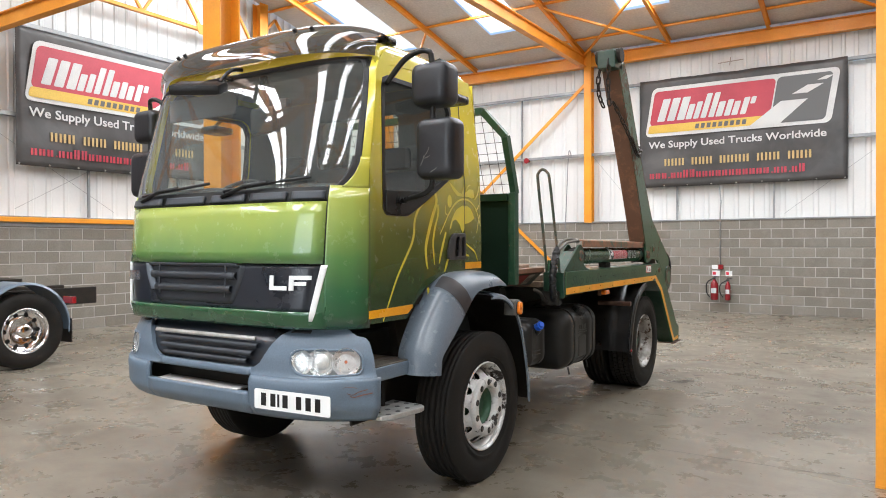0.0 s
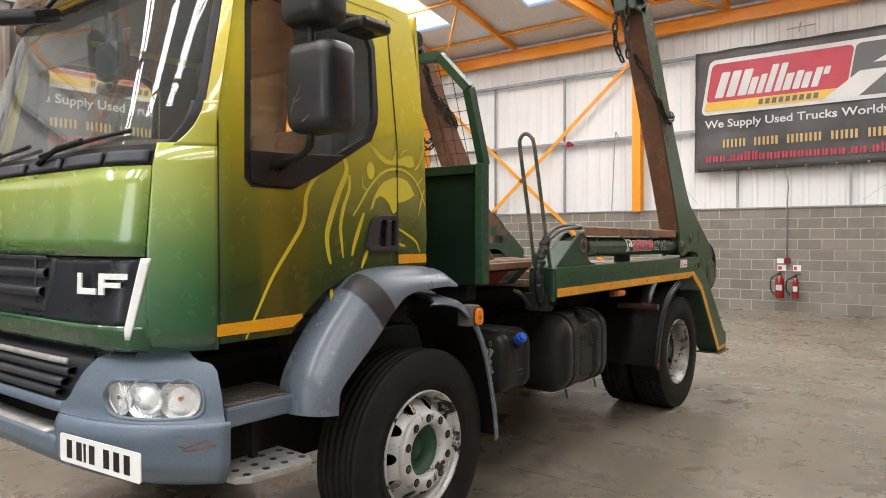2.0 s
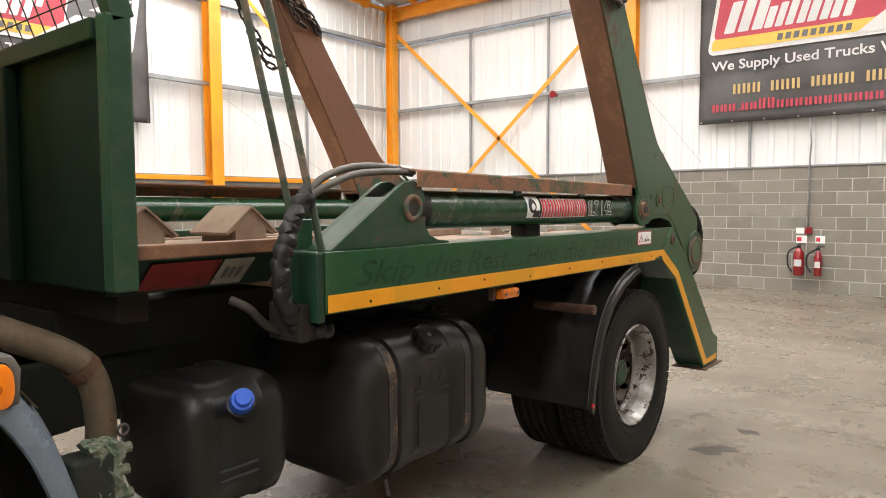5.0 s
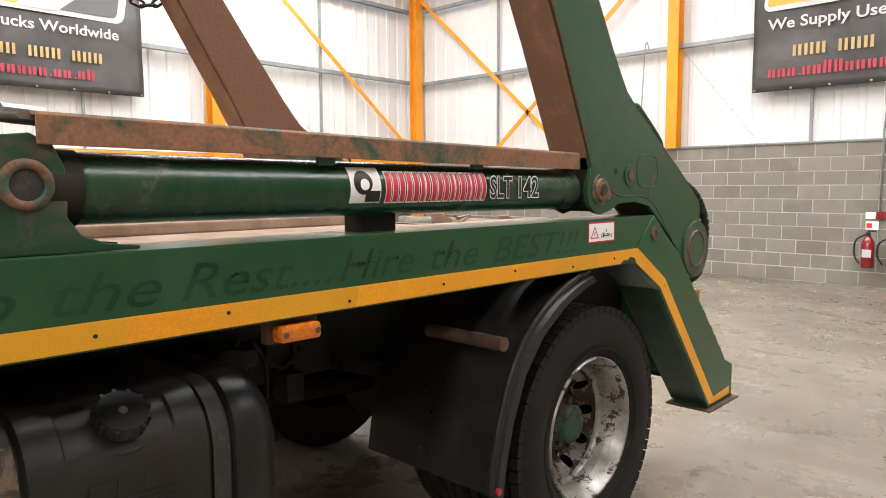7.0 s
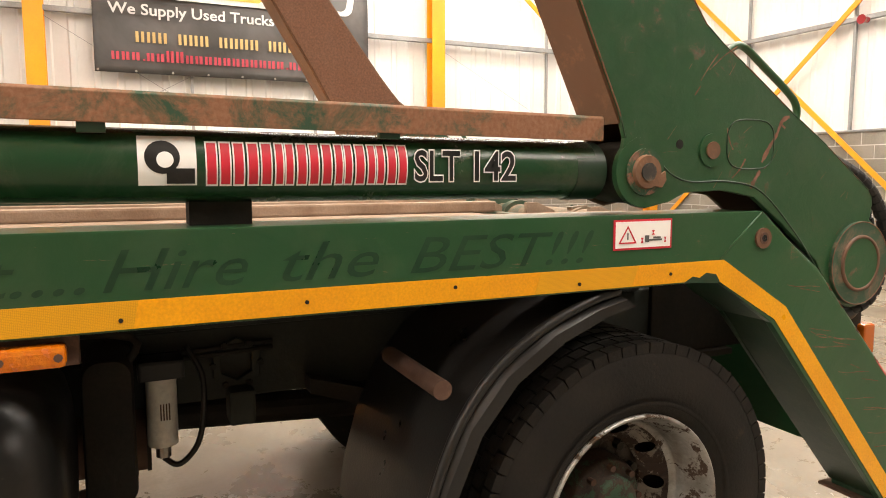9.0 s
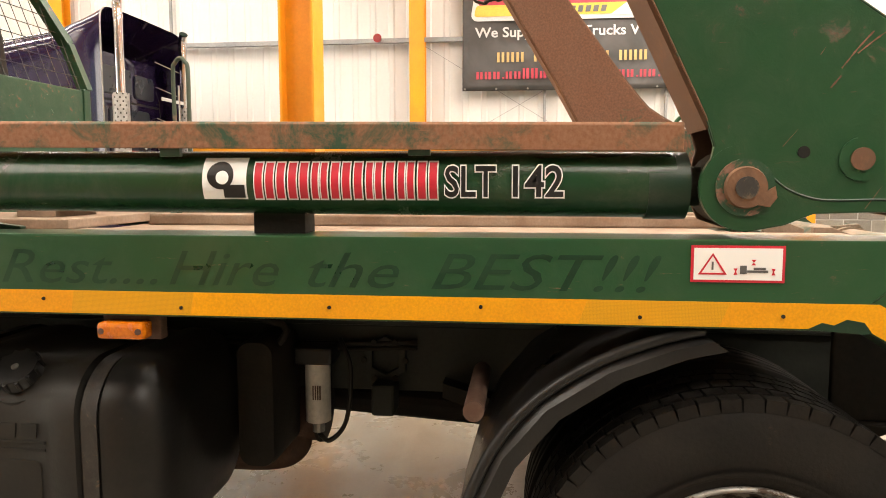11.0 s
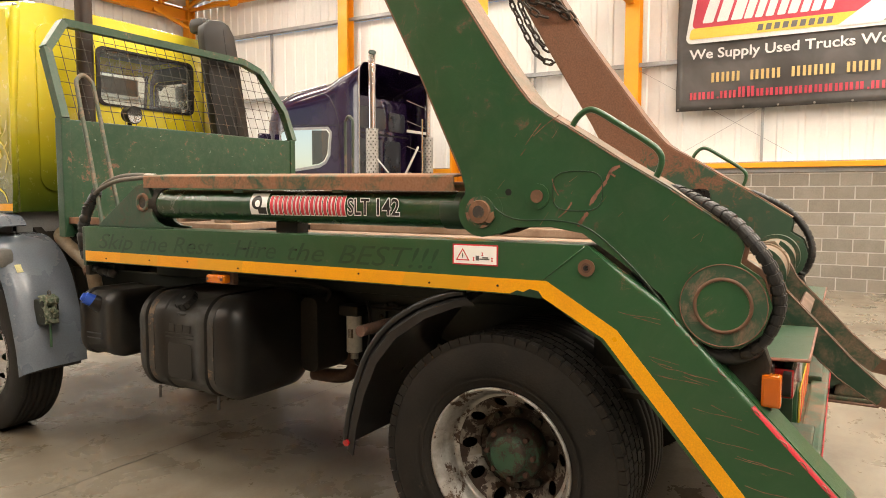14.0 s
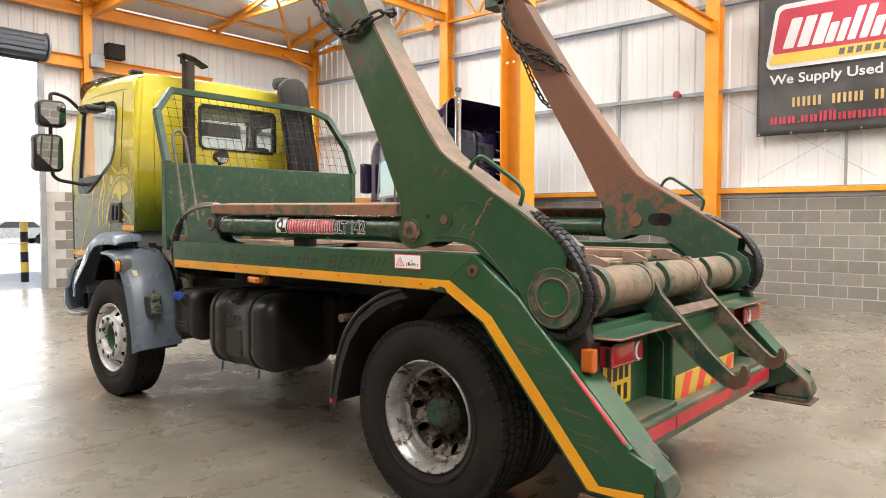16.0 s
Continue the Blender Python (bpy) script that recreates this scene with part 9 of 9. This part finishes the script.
und = part("underrun_bar", Form().box(-1.02, 1.02, 5.02, 5.10, 0.49, 0.62, 0.012), M_SCUFF, TRUCK, "green underrun bar with red tape")
for x0, x1 in ((-1.0, -0.42), (-0.30, 0.525), (0.545, 0.95)):
    part("red_tape", Form().box(x0, x1, 5.101, 5.104, 0.53, 0.595), M_RED_TAPE, und)
part("centre_box", Form().box(-0.62, 0.34, 4.90, 4.998, 0.58, 1.03, 0.012), M_GREEN, TRUCK)
ch = part("chevron_board", Form().box(-0.59, 0.315, 5.001, 5.006, 0.60, 0.74), M_BYEL, TRUCK, "yellow and red chevron board")
for i in range(4):
    x = 0.25 - i * 0.22
    part("chevron", Form().plate([(x, 0.602), (x - 0.10, 0.602), (x - 0.17, 0.738), (x - 0.07, 0.738)], 5.0065, 5.008, "y"), M_CHEV_RED, ch)
for s in (1, -1):
    lampg = part("lamp_canopy", Form().plate([(s * 1.12, 4.80), (s * 0.42, 4.80), (s * 0.40, 5.06), (s * 1.06, 5.06)], 1.03, 1.04, "z", bev=0.002), M_CANOPY, TRUCK, "bent green plate over the tail lamp")
    tl = part("tail_lamp", Form().box(s * 0.74, s * 1.06, 4.92, 5.02, 0.90, 1.0, 0.012), M_RED_LENS, TRUCK, "red and orange tail lamp cluster")
    part("lens_rim", Form().plate(rounded(s * 0.735 if s > 0 else s * 1.065, s * 1.065 if s > 0 else s * 0.735, 0.895, 1.005, 0.03), 4.985, 5.012, "y", bev=0.003), M_BLACK, tl)
    arc = [(s * (0.80 + 0.036 * math.cos(a)), 5.0225, 0.95 + 0.042 * math.sin(a)) for a in [radians(d) for d in range(-80, 81, 16)]]
    part("reversing_lens", Form().tube(arc, 0.009, 8), M_BWHITE, tl)
    part("canopy_edge", Form().tube([(s * 0.402, 5.06, 1.035), (s * 1.06, 5.06, 1.035), (s * 1.118, 4.81, 1.035)], 0.0062, 6), M_EDGE, lampg)
    part("end_marker_lamp", Form().box(s * 1.135, s * 1.185, 4.93, 4.99, 0.895, 1.0, 0.010), M_AMBER, TRUCK, "orange end marker lamp")
    part("lamp_bracket", Form().box(s * 1.05, s * 1.13, 4.90, 4.96, 0.85, 1.02, 0.005), M_BLACK, tl)
    part("side_gusset", Form().plate([(4.90, 0.59), (4.985, 0.59), (4.985, 0.93), (4.93, 1.0), (4.90, 1.0)], s * 0.42, s * 0.436, "x", bev=0.003), M_GREEN_DARK, TRUCK)
rp = part("rear_number_plate", Form().box(0.66, 0.95, 4.91, 4.916, 0.665, 0.895), M_PLATE_Y, TRUCK, "yellow two-line rear number plate")
for x, z in ((0.69, 0.79), (0.75, 0.79), (0.81, 0.79), (0.87, 0.79), (0.70, 0.685), (0.77, 0.685), (0.84, 0.685)):
    part("plate_bar", Form().box(x, x + 0.036, 4.916, 4.918, z, z + 0.08), M_BLACK, rp)

# ---- the dark tractor unit behind ----
DT = thing("tractor_unit", (-7.3, -1.5, 0), "glossy purple-black tractor unit with chrome stacks parked by the wall", "truck")
DX0, DX1 = -8.5, -6.1
for x in (DX0 + 0.75, DX1 - 0.75):
    part("chassis_rail", Form().box(x - 0.04, x + 0.04, -5.0, 2.2, 0.75, 1.0, 0.01), M_CHASSIS, DT)
def cab_side(y, z):
    """Half width of the tractor's cab at a height: upright sides, a roof edge that sharpens towards the back, a rounded front."""
    top = float(np.interp(y, [-4.5, -4.42, -4.27, -3.81, -2.9, -2.5, -2.15], [2.95, 3.18, 3.36, 3.54, 3.66, 3.78, 3.90]))
    w = float(np.interp(y, [-4.5, -4.44, -4.34, -4.15, -3.9, -2.62, -2.45, -2.28, -2.15], [0.80, 0.95, 1.05, 1.12, 1.15, 1.15, 1.128, 1.135, 1.165]))
    e = float(np.interp(y, [-3.6, -2.9, -2.15], [3.2, 3.6, 7.0]))
    k = max(0.0, (z - (top - 0.50)) / 0.50)
    return top, w * max(0.0, 1 - min(1.0, k) ** e) ** (1 / e)


ys = [-4.5, -4.44, -4.36, -4.27, -4.1, -3.9, -3.6, -3.3, -2.9, -2.7, -2.6, -2.52, -2.45, -2.37, -2.28, -2.2, -2.15]
rows = []
for y in ys:
    top = cab_side(y, 0)[0]
    zs = [0.45 if y < -3.2 else 1.0, 1.4, 2.0, 2.5] + [top - 0.5 + 0.5 * math.sin(math.pi / 2 * i / 10) for i in range(11)]
    xm = (DX0 + DX1) / 2
    rows.append([(xm + cab_side(y, z)[1], y, z) for z in zs] + [(xm - cab_side(y, z)[1], y, z) for z in reversed(zs[:-1])])
rows.insert(0, [(xm + (p[0] - xm) * 0.2, -4.53, 1.9 + (p[2] - 1.9) * 0.5) for p in rows[0]])
f = Form()
f.grid(rows)
part("cab", f, M_PURPLE, DT, smooth=0.8)
for x, n in ((DX1 - 0.048, 1), (DX0 + 0.048, -1)):
    win = [(-3.98, 2.02), (-3.05, 2.12), (-2.92, 2.18), (-2.84, 2.30), (-2.80, 2.68), (-2.86, 2.74), (-3.85, 2.76), (-3.93, 2.7)]
    part("side_window", Form().plate(win, x, x + 0.006 * n, "x"), M_MIRROR, DT)
    part("window_trim", Form().plate([(-4.04, 1.97), (-3.04, 2.07), (-2.89, 2.14), (-2.79, 2.28), (-2.755, 2.69), (-2.84, 2.785), (-3.88, 2.81), (-3.98, 2.74)], x - 0.002 * n, x + 0.004 * n, "x", [win]), M_GREYSTEEL, DT)
    # smoked overlay added for the darker reflection at the window's rear end
    part("window_dark_overlay", Form().plate([(-3.20, 2.125), (-3.05, 2.14), (-2.94, 2.19), (-2.86, 2.31), (-2.82, 2.66), (-2.87, 2.72), (-3.20, 2.735)], x + 0.008 * n, x + 0.011 * n, "x"), M_VISOR, DT)
    for line in ([(-3.6, 3.30), (-3.2, 3.36), (-2.92, 3.36), (-2.80, 3.30), (-2.68, 3.1), (-2.60, 2.84), (-2.57, 2.0), (-2.57, 1.2)], [(-4.2, 2.86), (-3.6, 2.84), (-2.6, 2.80)], [(-2.92, 3.36), (-2.91, 3.55)]):
        part("panel_gap", Form().tube([(xm + n * (cab_side(y, z)[1] + 0.001), y, z) for y, z in line], 0.007, 6), M_BLACK, DT)
    part("roof_rail", Form().tube(smooth_path([(xm + n * cab_side(y, cab_side(y, 0)[0] - 0.12)[1], y, cab_side(y, 0)[0] - 0.10) for y in (-4.2, -3.8, -3.4, -3.0)], 4), 0.014, 8), M_CHROME, DT)
    part("fairing_edge", Form().tube([(xm + n * (cab_side(-2.15, z)[1] - 0.007), -2.15, z) for z in (1.0, 1.6, 2.4, 3.0, 3.4, 3.6, 3.72, 3.8, 3.85)], 0.012, 6), M_STEEL, DT)
    part("side_stripe", Form().box(x, x + 0.004 * n, -3.10, -2.62, 1.80, 1.93), M_RED, DT)
    part("mirror", Form().box(x, x + 0.26 * n, -4.30, -4.18, 2.1, 2.72, 0.05), M_PURPLE, DT)
bk = part("cab_back", Form().box(DX0 + 0.22, DX1 - 0.24, -2.80, -2.52, 1.05, 3.42, 0.13), M_PURPLE, DT, "glossy dark sleeper back wall", smooth=0.9)
part("back_seam", Form().box(DX0 + 0.24, DX1 - 0.26, -2.53, -2.514, 2.70, 2.73, 0.004), M_BLACK, bk)
for x0, x1, z0, z1 in ((-8.1, -7.55, 2.80, 3.16), (-7.45, -6.62, 2.80, 3.20), (-7.95, -7.40, 1.75, 2.62), (-7.28, -6.86, 1.75, 2.62), (-6.80, -6.45, 1.30, 2.62)):
    part("back_panel", Form().plate(rounded(x0, x1, z0, z1, 0.07), -2.525, -2.498, "y", bev=0.01), M_GRILLE, bk)
for z in (1.9, 2.4, 2.9, 3.3):
    part("fairing_strut", Form().rod((DX0 + 0.07, -2.20, z), (DX0 + 0.30, -2.52, z + 0.16), 0.009, 6), M_STEEL, DT)
part("windscreen", Form().plate([(DX0 + 0.45, 1.75), (DX1 - 0.45, 1.75), (DX1 - 0.5, 2.75), (DX0 + 0.5, 2.75)], -4.56, -4.51, "y", bev=0.01), M_MIRROR, DT)
def exhaust(x, y, top):
    """A chrome stack: straight pipe, elbow with a slant dark mouth, and a perforated sleeve round its lower half."""
    stk = part("stack_pipe", Form().rod((x, y, 1.0), (x, y, top - 0.24), 0.062, 24), M_CHROME, DT, "chrome exhaust stack", smooth=0.6)
    part("clamp", Form().rod((x, y, top - 0.27), (x, y, top - 0.22), 0.069, 24), M_CHROME, stk, smooth=0.6)
    part("elbow", Form().tube(smooth_path([(x, y, top - 0.24), (x, y, top - 0.10), (x + 0.012, y + 0.012, top - 0.04), (x + 0.045, y + 0.045, top + 0.02)], 5), 0.064, 20), M_CHROME, stk, smooth=0.8)
    part("mouth", Form().rod((x + 0.043, y + 0.043, top + 0.017), (x + 0.051, y + 0.051, top + 0.030), 0.066, 20), M_SHADE_SOOT_GREEN, stk)
    sh, n, zs = Form(), 36, [1.0 + 0.026 * j for j in range(67)]
    ring = [[sh.bm.verts.new((x + 0.108 * math.cos(2 * math.pi * i / n), y + 0.108 * math.sin(2 * math.pi * i / n), z)) for i in range(n)] for z in zs]
    for j in range(len(zs) - 1):
        for i in range(n):
            if j % 2 and (i + (j // 2) * 2) % 4 == 0:
                continue
            sh.bm.faces.new((ring[j][i], ring[j][(i + 1) % n], ring[j + 1][(i + 1) % n], ring[j + 1][i]))
    part("heat_shield", sh, M_ALU, stk, "perforated bright metal sleeve")
    part("shield_lining", Form().rod((x, y, 1.0), (x, y, 2.71), 0.085, 20), M_STACK, stk)


exhaust(DX1 - 0.15, -1.96, 3.97)
exhaust(DX0 + 0.25, -2.06, 3.86)
part("grab_post", Form().rod((-7.94, -2.0, 1.0), (-7.94, -2.0, 3.04), 0.022, 10), M_CHROME, DT)
part("diagonal_stay", Form().rod((-7.80, -2.0, 2.50), (-7.36, -2.0, 1.98), 0.022, 8), M_BWHITE, DT)
part("diagonal_stay", Form().rod((-6.25, -1.86, 2.21), (-6.25, -1.62, 1.96), 0.014, 8), M_ALU, DT)
part("cross_rail", Form().box(-8.09, -7.41, -2.01, -1.99, 2.75, 2.80, 0.004), M_BWHITE, DT)
part("red_lamp_bar", Form().box(DX1 - 0.9, DX1 - 0.2, -2.09, -2.07, 1.9, 1.96), M_RED_LENS, DT)
part("fifth_wheel", Form().plate(rounded(-7.7, -6.9, 0.2, 1.2, 0.15), 1.08, 1.16, "z"), M_CHASSIS, DT)
for yw in (0.80, -4.1):
    for s, xw in ((1, DX1 - 0.16), (-1, DX0 + 0.16)):
        m = Matrix.Translation((xw, yw, 0.5)) @ (Matrix() if s > 0 else Matrix.Rotation(math.pi, 4, "Z"))
        w = placed("wheel", None, DT, "black tyre on a polished alloy wheel", m)
        part("tyre", Form().turned(tread_profile(0.15, (0.085, 0.03, -0.03, -0.085), 0.5), 48), M_TYRE, w, "", m)
        part("rim", Form().turned([(0.11, 0.30), (0.13, 0.305), (0.12, 0.285), (0.08, 0.27), (0.0, 0.262), (0.0, 0.16), (0.03, 0.15), (0.05, 0.10), (0.12, 0.09), (0.13, 0.06), (0.13, 0.001)], 48), M_CHROME, w, "", m)
        for i in range(10):
            a = 2 * math.pi * i / 10
            part("hand_hole", Form().rod((0.001, 0.215 * math.cos(a), 0.215 * math.sin(a)), (0.004, 0.215 * math.cos(a), 0.215 * math.sin(a)), 0.03, 14), M_BLACK, w, "", m)
    if yw > 0:
        for s, xw in ((1, DX1), (-1, DX0)):
            arcp = [(yw + 0.60 * math.cos(a), 0.55 + 0.60 * math.sin(a)) for a in [radians(d) for d in range(-8, 190, 11)]]
            f = Form()
            f.grid([[(xw - s * 0.6, y, z), (xw - s * 0.03, y, z), (xw, y + (yw - y) * 0.05, z - 0.03)] for y, z in arcp])
            part("wheel_wing", f.thick(0.012), M_BLUEGREY, DT, smooth=0.7)
            part("mud_flap", Form().box(xw - s * 0.55, xw - s * 0.02, yw + 0.60, yw + 0.62, 0.28, 0.62), M_BLACK, DT)
            part("tail_lamp", Form().box(xw - s * 0.3, xw - s * 0.05, yw + 0.64, yw + 0.70, 0.82, 0.92, 0.01), M_RED_LENS, DT)
part("side_skirt", Form().box(DX1 - 0.1, DX1 - 0.03, -3.2, 0.05, 0.35, 1.0, 0.03), M_PURPLE, DT)
part("fuel_tank", Form().plate(rounded(-2.6, -0.4, 0.40, 1.02, 0.12), DX1 - 0.12, DX1 - 0.7, "x", bev=0.03), M_ALU, DT)

# ---- parked car seen through the doorway ----
CR = thing("parked_car", (-11.3, -42, 0), "silver hatchback parked far out in the yard", "car")
f = Form().plate([(-13.4, 0.35), (-13.4, 0.85), (-12.8, 1.0), (-12.3, 1.42), (-10.6, 1.45), (-9.8, 1.0), (-9.2, 0.85), (-9.2, 0.35)], -42.8, -41.1, "y", bev=0.06)
part("body", f, M_ALU, CR, smooth=0.6)
part("window_band", Form().plate([(-12.6, 1.02), (-12.2, 1.36), (-10.65, 1.38), (-10.1, 1.02)], -41.09, -41.07, "y"), M_VISOR, CR)
for x in (-12.6, -10.0):
    for y in (-41.2, -42.7):
        part("wheel", Form().rod((x, y - 0.1, 0.32), (x, y + 0.1, 0.32), 0.32, 20), M_TYRE, CR)
for x in (-13.3, -9.3):
    part("tail_lamp", Form().box(x - 0.08, x + 0.08, -41.13, -41.08, 0.72, 0.88), M_RED_LENS, CR)
